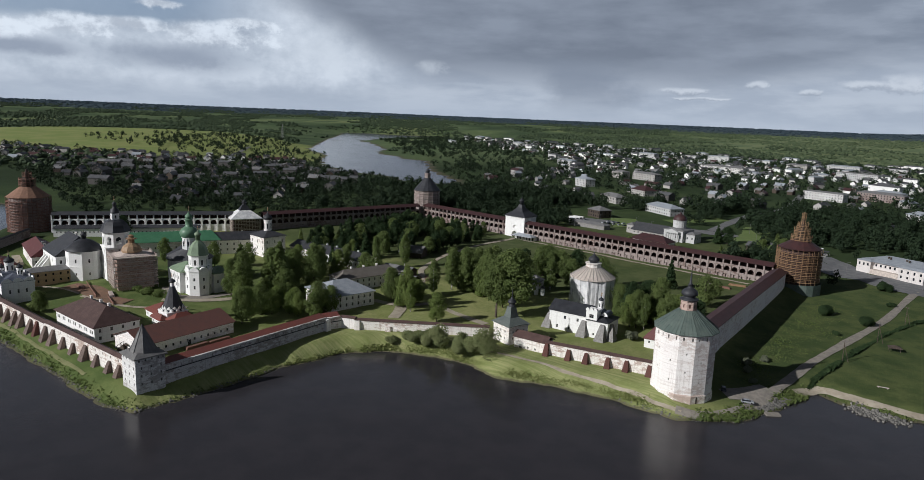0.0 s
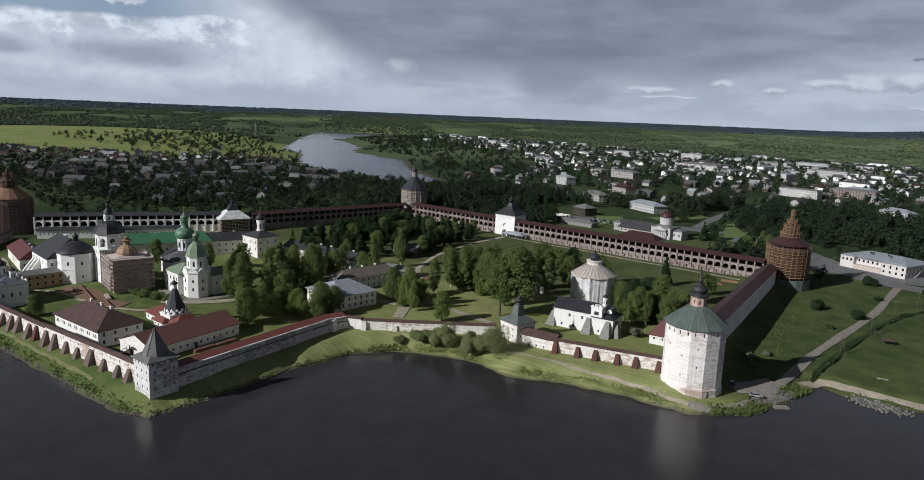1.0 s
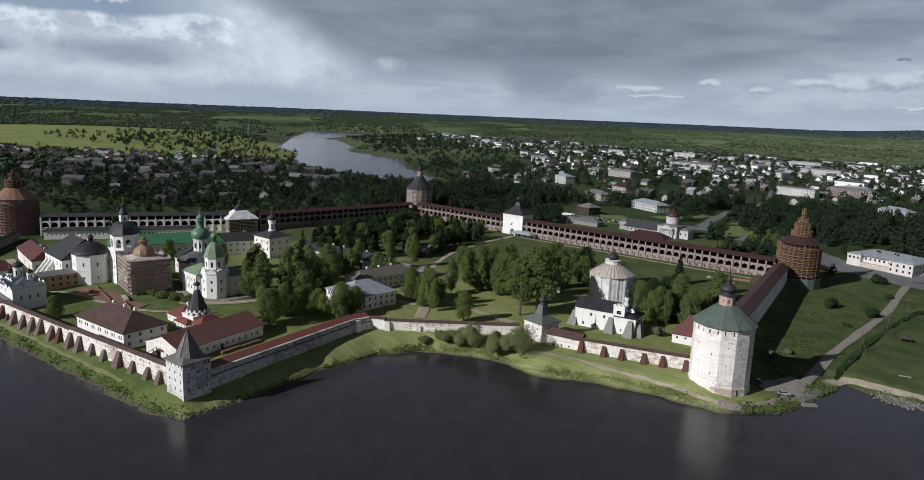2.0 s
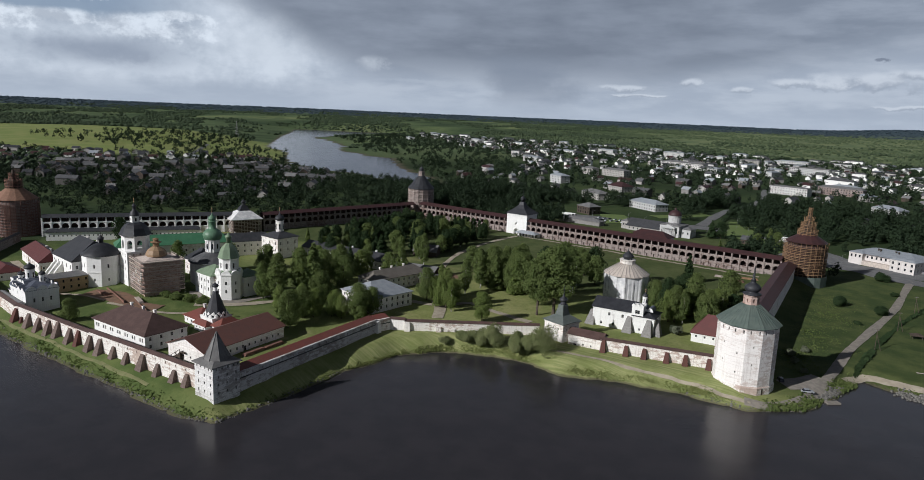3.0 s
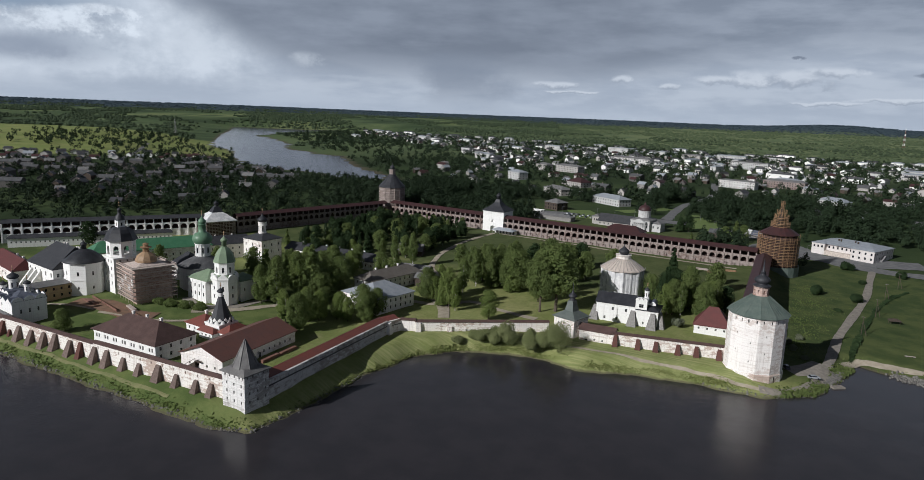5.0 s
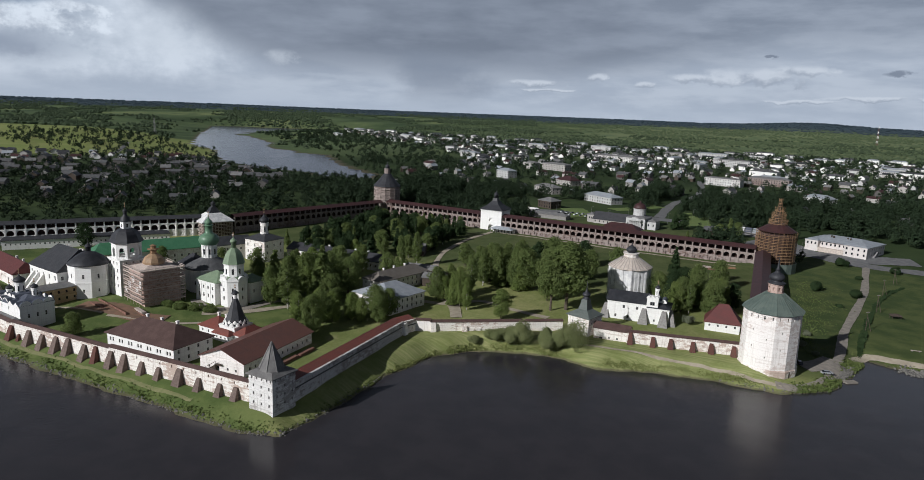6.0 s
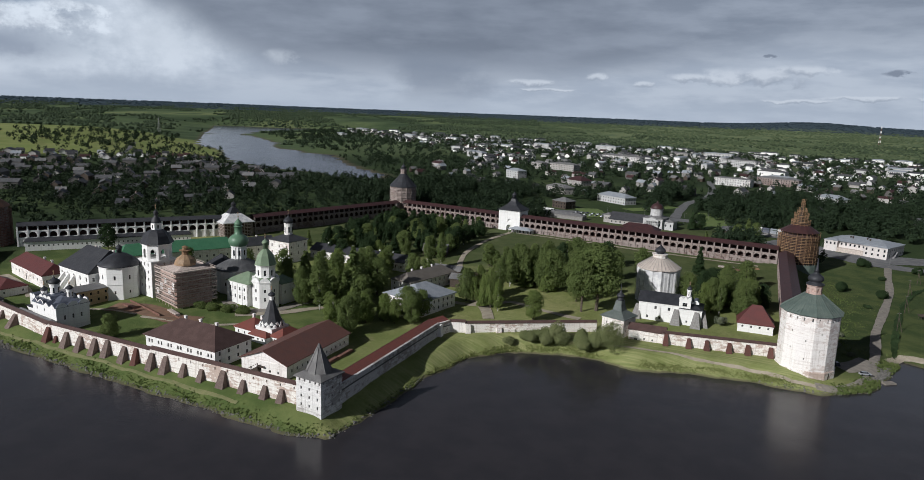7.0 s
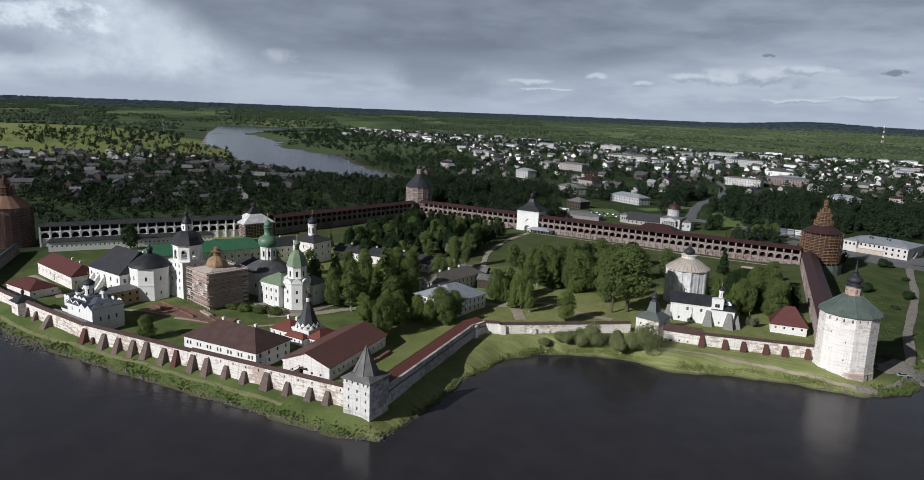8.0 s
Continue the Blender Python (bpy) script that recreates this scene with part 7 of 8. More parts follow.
def leaf_cloud(blobs, count, size, rng_, heart=None):
    """Many small leaf tufts scattered over the skins of ellipsoids (x, y, z, rx, rz)."""
    weights = np.array([b[3] * b[4] for b in blobs])
    pick = rng_.choice(len(blobs), count, p=weights / weights.sum())
    B = np.array(blobs)[pick]
    d = rng_.normal(size=(count, 3))
    d /= np.linalg.norm(d, axis=1)[:, None]
    rad = rng_.uniform(0.72, 1.12, count)[:, None]
    c = B[:, :3] + d * rad * np.stack([B[:, 3], B[:, 3], B[:, 4]], 1)
    nrm = d + rng_.normal(scale=0.38, size=(count, 3))
    if heart is not None:               # leaves of one crown turn outwards and to the light
        out = c - np.asarray(heart, float)
        nrm += 0.8 * out / np.linalg.norm(out, axis=1)[:, None] + (0.0, 0.0, 0.35)
    nrm /= np.linalg.norm(nrm, axis=1)[:, None]
    t = np.cross(nrm, rng_.normal(size=(count, 3)))
    t /= np.linalg.norm(t, axis=1)[:, None]
    b = np.cross(nrm, t)
    s = (size * rng_.uniform(0.6, 1.4, count))[:, None]
    bend = nrm * s * 0.25
    v = np.stack([c - t * s - bend, c - b * s * 0.7, c + t * s - bend, c + b * s * 0.7 + bend], 1).reshape(-1, 3)
    f = np.arange(count * 4).reshape(-1, 4)
    return v, f


def raw_mesh(name, v, f, mat):
    me = bpy.data.meshes.new(name)
    me.from_pydata(np.asarray(v).tolist(), [], np.asarray(f).tolist())
    me.materials.append(mat)
    return me


def limb(s, a, b, r0, r1, n=6):
    a, b = Vector(a), Vector(b)
    d = (b - a).normalized()
    u = d.cross(Vector((0.3, 0.9, 0.2))).normalized()
    w = d.cross(u)
    lo = [a + (u * math.cos(2 * math.pi * i / n) + w * math.sin(2 * math.pi * i / n)) * r0 for i in range(n)]
    hi = [b + (u * math.cos(2 * math.pi * i / n) + w * math.sin(2 * math.pi * i / n)) * r1 for i in range(n)]
    for i in range(n):
        j = (i + 1) % n
        s.face(lo[i], lo[j], hi[j], hi[i])


def tree_meshes(kind, seed, far=False):
    """Trunk and crown of a tree 10 m high."""
    q = np.random.default_rng(seed)
    s = Shape()
    blobs = []
    if kind == "spruce":
        limb(s, (0, 0, -0.4), (0, 0, 9.4), 0.2, 0.03)
        for k in range(16):
            z = 0.9 + k * 0.56
            r = (10.0 - z) * 0.24 + 0.12
            for i in range(5):
                a = q.uniform(0, 6.28)
                blobs.append((r * 0.55 * math.cos(a), r * 0.55 * math.sin(a), z + q.uniform(-0.2, 0.2), r * 0.6, 0.3))
        count, size = 1900, 0.31
    else:
        tall = kind == "birch"
        bare = 0.7 if kind != "stem" else 2.6
        limb(s, (0, 0, -0.4), (0.1, 0.05, bare + 1.5), 0.24 if not tall else 0.15, 0.15 if not tall else 0.1)
        limb(s, (0.1, 0.05, bare + 1.5), (0.15, -0.1, 8.6), 0.15 if not tall else 0.1, 0.03)
        wide = {"round": 3.5, "birch": 1.9, "stem": 3.1, "oak": 4.1}[kind]
        n = {"round": 52, "birch": 46, "stem": 58, "oak": 62}[kind]
        for k in range(n):
            t = (k + q.uniform(0, 1)) / n
            z = bare + 0.7 + t * (8.9 - bare)
            env = wide * math.sin(math.pi * min(1, 0.14 + 0.86 * t)) ** (0.62 if not tall else 0.8)
            a, r = 2.4 * k + q.uniform(-0.5, 0.5), env * q.uniform(0.30, 0.86)
            x, y = r * math.cos(a), r * math.sin(a)
            br = q.uniform(0.75, 1.35) * (1.0 if not tall else 0.62)
            blobs.append((x, y, min(z, 9.8 - br * 0.7), br, br * 0.8))
            if k % 4 == 0:
                limb(s, (0.1, 0, max(bare * 0.9, z - 1.6)), (x * 0.8, y * 0.8, z), 0.07, 0.02, 4)
        count, size = (7500, 0.165) if not tall else (4600, 0.15)
    if far:
        count, size = int(count * 0.30), size * 1.75
    v, f = leaf_cloud(blobs, count, size, q, (0, 0, 4.2))
    return s, v, f


TREES = {}


def tree(kind, leaf, x, y, h, wide=1.0, seed=0, label=None, name="tree"):
    far = y > 305 or x < -330
    key = (kind, leaf.name, seed % 4, far)
    if key not in TREES:
        s, v, f = tree_meshes(kind, 100 + seed % 4 + 17 * len(kind), far)
        TREES[key] = (s.mesh("trunk", BIRCH if kind == "birch" else BARK), raw_mesh("crown", v, f, leaf))
    words = {"spruce": "dark green spruce tree standing on grass", "birch": "slender birch tree with pale bark on grass", "stem": "tall broad tree with a bare trunk on the lawn",
             "round": "leafy round-crowned tree standing on grass", "oak": "broad leafy tree with spreading crown on grass"}
    ob = thing(name, label or words[kind], "tree", x, y, land_at(x, y) - 0.1, (seed * 67.0) % 360, "trees in the monastery park")
    k = h / 10.0
    ob.scale = (k * wide, k * wide, k)
    for n, me in zip(("trunk", "crown"), TREES[key]):
        part(n, me, None, ob)
    return ob


PARK = [("oak", LEAF, -237, 206, 14.5, 1.0), ("round", LIGHT_LEAF, -244, 199, 11.5, 1.0), ("oak", LEAF, -231, 209, 13, 0.9), ("birch", LIGHT_LEAF, -261, 181, 14, 1.3), ("birch", LIGHT_LEAF, -253, 187, 15, 1.3),
        ("stem", LEAF, -165, 261, 33, 1.12), ("stem", LEAF, -171, 256, 28, 0.9), ("round", LIGHT_LEAF, -186, 231, 14, 0.95), ("round", LIGHT_LEAF, -210, 238, 20, 0.6), ("birch", LIGHT_LEAF, -205, 235, 16, 0.9),
        ("birch", LEAF, -217, 266, 19, 1.0), ("birch", LEAF, -217, 281, 21, 1.0), ("birch", LEAF, -212, 287, 22, 1.1), ("birch", LEAF, -208, 293, 23, 1.1), ("birch", LEAF, -202, 293, 24, 1.1),
        ("oak", LEAF, -198, 343, 18, 0.9), ("round", LEAF, -190, 351, 16, 1.0), ("round", DARK_LEAF, -121, 293, 20, 0.75), ("oak", LEAF, -128, 296, 17, 0.8), ("round", LEAF, -116, 288, 18, 0.8),
        ("round", LEAF, -111, 303, 22, 0.8), ("spruce", DARK_LEAF, -131, 369, 17, 1.0), ("round", LEAF, -104, 345, 17, 0.9), ("round", LEAF, -105, 366, 11, 1.0), ("round", LEAF, -101, 286, 19, 0.75),
        ("round", LIGHT_LEAF, -247, 175, 16, 0.8), ("spruce", LEAF, -291, 203, 24, 1.15), ("spruce", LEAF, -268, 209, 29, 1.1), ("oak", LEAF, -274, 223, 22, 0.7), ("round", LEAF, -285, 193, 19, 0.7),
        ("birch", LEAF, -275, 193, 25, 1.1), ("oak", LEAF, -233, 203, 13.5, 0.85), ("round", LIGHT_LEAF, -242, 194, 10.5, 0.9), ("round", LIGHT_LEAF, -247, 188, 12, 1.0), ("birch", LIGHT_LEAF, -257, 178, 14, 1.1),
        ("oak", LEAF, -230, 198, 12.5, 0.85), ("round", LEAF, -295, 258, 16, 1.0), ("round", LIGHT_LEAF, -286, 264, 14, 1.0), ("oak", LEAF, -268, 230, 19, 0.9), ("spruce", DARK_LEAF, -301, 301, 16, 1.2), ("round", LEAF, -306, 322, 15, 1.0),
        ("birch", LEAF, -284, 318, 15, 1.2), ("round", LEAF, -225, 243, 17, 0.9), ("round", LIGHT_LEAF, -214, 240, 14, 0.8), ("birch", LIGHT_LEAF, -221, 250, 18, 1.0), ("round", LEAF, -321, 121, 10, 1.2), ("oak", DARK_LEAF, -461, 229, 16, 0.9),
        ("birch", LEAF, -195, 292, 21, 1.1), ("birch", LEAF, -203, 301, 24, 1.1), ("birch", LEAF, -223, 290, 20, 1.1), ("birch", LEAF, -189, 300, 20, 1.2), ("oak", LEAF, -182, 285, 24, 0.75), ("round", LEAF, -178, 272, 22, 0.7),
        ("round", LEAF, -344, 372, 14, 1.1), ("oak", LEAF, -325, 372, 14, 1.0), ("round", LEAF, -316, 392, 14, 1.2), ("round", LEAF, -297, 380, 13, 1.1), ("round", DARK_LEAF, -333, 350, 14, 1.1), ("oak", LEAF, -310, 352, 13, 1.1),
        ("round", LEAF, -345, 340, 13, 1.2), ("oak", LEAF, -354, 392, 13, 1.1), ("round", LEAF, -366, 400, 12, 1.2), ("round", DARK_LEAF, -362, 355, 13, 1.2), ("birch", LEAF, -300, 402, 12, 1.2), ("round", LEAF, -270, 270, 14, 1.0),
        ("round", LEAF, -316, 220, 14, 0.9), ("round", LEAF, -343, 222, 15, 0.8), ("oak", LEAF, -333, 238, 14, 0.9), ("round", LEAF, -371, 208, 15, 0.7), ("round", LEAF, -310, 240, 15, 0.9), ("oak", LEAF, -280, 244, 17, 0.9),
        ("round", LEAF, -172, 330, 17, 0.9), ("oak", LEAF, -160, 345, 17, 0.9), ("birch", LEAF, -178, 318, 18, 1.2), ("round", LEAF, -150, 330, 15, 0.9), ("round", LEAF, -245, 318, 14, 1.0), ("birch", LEAF, -236, 308, 13, 1.1), ("birch", LEAF, -260, 268, 25, 0.75), ("birch", LEAF, -269, 302, 21, 0.8), ("round", LEAF, -287, 272, 16, 0.7), ("birch", LEAF, -282, 215, 22, 1.1), ("birch", LEAF, -279, 240, 22, 1.0), ("round", LEAF, -245, 171, 17, 0.75)]
for i, (kind, leaf, x, y, h, w) in enumerate(PARK):
    tree(kind, leaf, x, y, h, w, i)
# looser groves: middle x, y, spread in x and y, number, height, leaves
GROVES = [(-325, 372, 44, 42, 80, 13, DARK_LEAF), (-330, 300, 30, 26, 26, 13, DARK_LEAF), (-306, 424, 12, 6, 4, 11, DARK_LEAF), (-300, 335, 20, 18, 10, 12, LEAF), (-365, 395, 14, 30, 12, 12, DARK_LEAF), (-330, 420, 40, 10, 14, 11, LEAF), (-352, 320, 18, 26, 12, 12, LEAF), (-208, 290, 14, 10, 14, 20, LEAF), (-277, 214, 16, 10, 4, 19, LEAF), (-246, 192, 12, 9, 6, 13, LEAF), (-296, 248, 16, 14, 9, 14, LEAF),
          (-113, 300, 11, 14, 9, 17, LEAF), (-190, 345, 20, 14, 10, 15, LEAF), (-216, 244, 6, 8, 5, 15, LIGHT_LEAF), (-100, 300, 6, 12, 5, 15, LEAF)]
count = len(PARK)
for gx, gy, sx, sy, n, h, leaf in GROVES:
    for k in range(n):
        x, y = gx + rng.uniform(-sx, sx), gy + rng.uniform(-sy, sy)
        kind = ("round", "birch", "oak", "round", "spruce")[int(rng.integers(0, 5))]
        tree(kind, (leaf, leaf, DARK_LEAF if y > 300 else LIGHT_LEAF)[int(rng.integers(0, 3))] if kind != "birch" else leaf, x, y, h * rng.uniform(0.75, 1.15), rng.uniform(0.75, 1.05), count)
        count += 1


def bush(x, y, h, wide, leaf, label, seed, name="bush", base=None):
    q = np.random.default_rng(400 + seed)
    blobs = []
    for k in range(9):
        a, r = q.uniform(0, 6.28), q.uniform(0, 0.6)
        blobs.append((r * math.cos(a) * wide, r * math.sin(a) * wide, h * q.uniform(0.3, 0.62), wide * q.uniform(0.3, 0.5), h * q.uniform(0.28, 0.4)))
    v, f = leaf_cloud(blobs, 2600 if wide < 4.5 else 5200, min(0.30, 0.04 * wide + 0.11), q, (0, 0, h * 0.3))
    ob = tagged(new(name, raw_mesh(name, v, f, leaf)), label, "bush")
    ob.location = (x, y, (land_at(x, y) if base is None else base) - 0.1)
    return ob


for i, (x, y, h, w) in enumerate(((-178.5, 207.5, 4.2, 4.6), (-167.5, 212, 8.0, 5.6), (-159.0, 213.5, 6.6, 4.8), (-152.5, 214, 7.0, 5.2), (-148, 213.0, 12.5, 8.0), (-173, 209.5, 5.6, 4.8), (-156, 211.5, 6.0, 5.0), (-186, 202, 2.4, 3.0))):
    bush(x, y, h * 1.15, w * 1.1, WILLOW, "grey-green willow bush on the lake bank", i)
for i, (x, y, h, w) in enumerate(((-312, 166, 3.6, 4.2), (-305, 167, 3.6, 4.0), (-299, 170, 3.8, 4.4), (-318, 164, 3.2, 3.4))):
    bush(x, y, h, w, LEAF, "rounded garden bush before the church", 10 + i)
bush(-110, 269, 4.6, 3.6, BUSH_BLOOM, "flowering bush beside the church", 20)
for i, (x, y, h, w) in enumerate(((-63, 272, 2.6, 2.6), (-66, 281, 2.8, 2.8), (-61, 290, 2.4, 2.4), (-58, 262, 2.0, 2.2))):
    bush(x, y, h, w, BUSH_BLOOM, "pale flowering bush under the wall", 30 + i)
for i, (x, y, h, w) in enumerate(((-54.5, 386, 6.0, 5.0), (-36.0, 378, 5.4, 4.6), (-37.5, 468, 6.0, 5.0), (-30, 430, 2.6, 3.0), (-45, 352, 2.0, 2.6), (-8, 462, 5.0, 4.4))):
    bush(x, y, h, w, DARK_LEAF, "dark round bush on the meadow", 40 + i)

def weeds(name, label, pts, count, size, leaf, spreadw):
    """A ragged band of weeds along a line."""
    q = np.random.default_rng(len(pts) * 31 + count)
    seg = np.array(pts, float)
    cum = np.concatenate([[0], np.cumsum(np.linalg.norm(np.diff(seg, axis=0), axis=1))])
    t = q.uniform(0, cum[-1], count)
    x = np.interp(t, cum, seg[:, 0]) + q.normal(scale=spreadw, size=count)
    y = np.interp(t, cum, seg[:, 1]) + q.normal(scale=spreadw, size=count)
    z = land(x, y)
    keep = z > 0.05
    x, y, z = x[keep], y[keep], z[keep]
    n = len(x)
    a = q.uniform(0, 6.28, n)
    s = size * q.uniform(0.5, 1.5, n) * (0.6 + 0.5 * wobble(x, y, 6.0))
    hx, hy = np.cos(a) * s, np.sin(a) * s
    lx, ly = q.normal(scale=0.4, size=n) * s, q.normal(scale=0.4, size=n) * s
    v = np.stack([np.stack([x - hx, y - hy, z - 0.1], 1), np.stack([x + hx, y + hy, z - 0.1], 1), np.stack([x + hx * 0.7 + lx, y + hy * 0.7 + ly, z + s * 1.1], 1), np.stack([x - hx * 0.7 + lx, y - hy * 0.7 + ly, z + s * 1.3], 1)], 1).reshape(-1, 3)
    tagged(new(name, raw_mesh(name, v, np.arange(n * 4).reshape(-1, 4), leaf)), label, "weeds", kind="stuff")


shore_line = [p for p in SHORE if -480 < p[0] < 60 and p[1] > 90]
weeds("bank_weeds", "ragged green weeds along the waterline", [(x, y + 2.2) for x, y in shore_line if x < -200 or x > -70], 6000, 0.4, REED, 1.2)
weeds("bay_grass", "tall yellow-green grass at the edge of the bay", [(x + 0.5, y + 2.6) for x, y in shore_line if -203 < x < -64], 8000, 0.30, BAY_GRASS, 1.0)
weeds("bank_weeds", "dense weeds on the lake bank below the wall", [(-203 + 3, 104), (-198.5, 130), (-198, 160), (-194, 184), (-184, 199)], 2600, 0.36, BAY_GRASS, 1.2)
weeds("bank_weeds", "scrubby green bank by the road", [(-66, 219), (-54, 230), (-49, 246), (-43, 264), (-38, 276)], 3600, 0.55, REED, 1.8)
weeds("hedge", "dense dark hedge along the road", [(-41, 274), (-39.5, 290), (-35, 320), (-27, 366), (-18, 400), (-8, 420)], 9000, 0.75, DARK_LEAF, 0.35)
weeds("meadow_tufts", "tall meadow grass tufts under the wall", [(-66, 260), (-60, 300), (-56, 350), (-60, 400)], 2600, 0.32, REED, 7.0)


# shore stones
def stones(name, label, pts, count, lo, hi, jitter, drop):
    q = np.random.default_rng(count)
    seg = np.array(pts, float)
    cum = np.concatenate([[0], np.cumsum(np.linalg.norm(np.diff(seg, axis=0), axis=1))])
    s = Shape()
    for t in q.uniform(0, cum[-1], count):
        x = np.interp(t, cum, seg[:, 0]) + q.normal(scale=jitter)
        y = np.interp(t, cum, seg[:, 1]) + q.normal(scale=jitter)
        r = q.uniform(lo, hi)
        z = max(land_at(x, y), -0.1) + drop
        p = [(x + r * math.cos(a) * q.uniform(0.7, 1.2), y + r * math.sin(a) * q.uniform(0.7, 1.2)) for a in (0, 1.25, 2.5, 3.8, 5.0)]
        s.prism(p, z - 0.3, z + r * 0.7, [(x + (a - x) * 0.6, y + (b - y) * 0.6) for a, b in p])
    tagged(new(name, s.mesh(name, STONE)), label, "stones", kind="stuff")


stones("shore_stones", "grey boulders along the waterline", [(x, y + 0.6) for x, y in shore_line if x < -196], 700, 0.18, 0.5, 0.6, 0.0)
stones("shore_stones", "grey boulders along the waterline", [(x, y + 0.6) for x, y in shore_line if -110 < x < -40], 150, 0.15, 0.4, 0.6, 0.0)
stones("stone_spit", "heap of boulders and rubble at the water's edge", [(-385, 105), (-372, 102.5), (-360, 101.5), (-350, 101)], 130, 0.3, 0.8, 1.4, 0.0)
stones("stone_bar", "low bar of stones off the beach", [(-26, 269), (-18, 266), (-10, 267)], 260, 0.3, 0.9, 1.6, 0.1)


# ---- woods and scrub beyond the walls ----
def woods(name, label, xs, ys, hs, leaf, per, size, seed, wide=0.42):
    """Many crowns of leaf tufts in one mesh."""
    q = np.random.default_rng(seed)
    zs = land(xs, ys)
    keep = zs > 0.5
    xs, ys, hs, zs = xs[keep], ys[keep], hs[keep], zs[keep]
    V = []
    for x, y, z, h in zip(xs, ys, zs, hs):
        r = h * wide * q.uniform(0.7, 1.15)
        blobs = [(x + q.normal(scale=r * 0.32), y + q.normal(scale=r * 0.32), z + h * t, r * k, h * 0.2) for t, k in ((0.32, 0.75), (0.5, 0.8), (0.66, 0.62), (0.82, 0.36))]
        v, _ = leaf_cloud(blobs, per, size * h / 12, q, (x, y, z + h * 0.3))
        V.append(v)
    v = np.concatenate(V)
    tagged(new(name, raw_mesh(name, v, np.arange(len(v)).reshape(-1, 4), leaf)), label, "woodland", kind="stuff")


def scatter(n, x0, x1, y0, y1, test=None):
    x, y = rng.uniform(x0, x1, n), rng.uniform(y0, y1, n)
    if test is not None:
        k = test(x, y)
        x, y = x[k], y[k]
    return x, y


def off_roads(x, y):
    k = np.ones(len(x), bool)
    for pts, w in (([(-300, 560), (-170, 580), (-75, 530), (60, 470)], 24), ([(-178, 590), (-182, 700), (-170, 820)], 12), ([(-238, 500), (-160, 540)], 40), ([(-60, 505), (0, 530)], 34)):
        for (ax, ay), (bx, by) in zip(pts, pts[1:]):
            ex, ey = bx - ax, by - ay
            t = np.clip(((x - ax) * ex + (y - ay) * ey) / (ex * ex + ey * ey), 0, 1)
            k &= np.hypot(x - ax - t * ex, y - ay - t * ey) > w
    for cx, cy, r in ((-240, 640, 36), (-312, 684, 30), (-322, 780, 28), (-420, 822, 28), (-402, 985, 32), (-150, 935, 32), (-96, 990, 32), (-42, 800, 28), (-276, 570, 16)):
        k &= np.hypot(x - cx, y - cy) > r
    return k


# belt of park trees outside the north walls
x, y = scatter(620, -480, -230, 462, 690, lambda x, y: (y > 470 - (x + 290) * 0.12) & off_roads(x, y) & ~((x > -335) & (y < 640) & (x + y > 268)))
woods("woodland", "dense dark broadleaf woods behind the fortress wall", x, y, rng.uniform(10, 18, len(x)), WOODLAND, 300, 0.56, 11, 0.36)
x, y = scatter(520, -220, 90, 590, 800, lambda x, y: off_roads(x, y) & (np.hypot(x + 248, y - 655) > 40))
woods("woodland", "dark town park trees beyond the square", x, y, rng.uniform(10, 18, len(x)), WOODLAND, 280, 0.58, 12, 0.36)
x, y = scatter(420, -700, -400, 330, 640, lambda x, y: (x < -440 - (450 - y) * 0.3) & (y > 380 + (x + 440) * 0.5))
woods("woodland", "dark scrubby woods west of the fortress", x, y, rng.uniform(6, 13, len(x)), WOODLAND, 100, 1.0, 13)
x, y = scatter(1500, -980, -440, 215, 560, lambda x, y: (y > 236 - (x + 500) * 0.25) & (y - 205 > (x + 500) * 1.35 + 22))
woods("scrub", "low dark scrub and gardens west of the fortress", x, y, rng.uniform(3, 8, len(x)), WOODLAND, 44, 1.5, 19, 0.6)
x, y = scatter(90, -140, -60, 455, 600, lambda x, y: off_roads(x, y))
woods("woodland", "dark trees round the town square", x, y, rng.uniform(8, 15, len(x)), WOODLAND, 230, 0.72, 14, 0.36)
x, y = scatter(70, -60, 120, 555, 640, lambda x, y: off_roads(x, y))
woods("woodland", "dark trees behind the white hall", x, y, rng.uniform(9, 16, len(x)), WOODLAND, 230, 0.72, 15, 0.36)
x, y = scatter(2300, -1500, -520, 240, 1050, lambda x, y: (y > 300 - (x + 520) * 0.1) & (edge_distance(RIVER, x, y) > 15) & (np.hypot(x + 1530, 1.5 * (y - 830)) > 520 - 130 * rng.uniform(0, 1, len(x)) ** 3))
woods("garden_trees", "garden trees and scrub among the village houses", x, y, rng.uniform(4, 10, len(x)), WOODLAND, 80, 1.1, 16, 0.5)
x, y = scatter(520, -1000, -560, 560, 860, lambda x, y: (edge_distance(RIVER, x, y) > 6) & (edge_distance(RIVER, x, y) < 150))
woods("river_woods", "dark trees along the river bank", x, y, rng.uniform(3, 7, len(x)), WOODLAND, 60, 1.4, 17)
x, y = scatter(4200, -1550, 420, 680, 1950, lambda x, y: off_roads(x, y) & (edge_distance(RIVER, x, y) > 60))
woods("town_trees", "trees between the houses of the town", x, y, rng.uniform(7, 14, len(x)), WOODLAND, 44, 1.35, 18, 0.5)


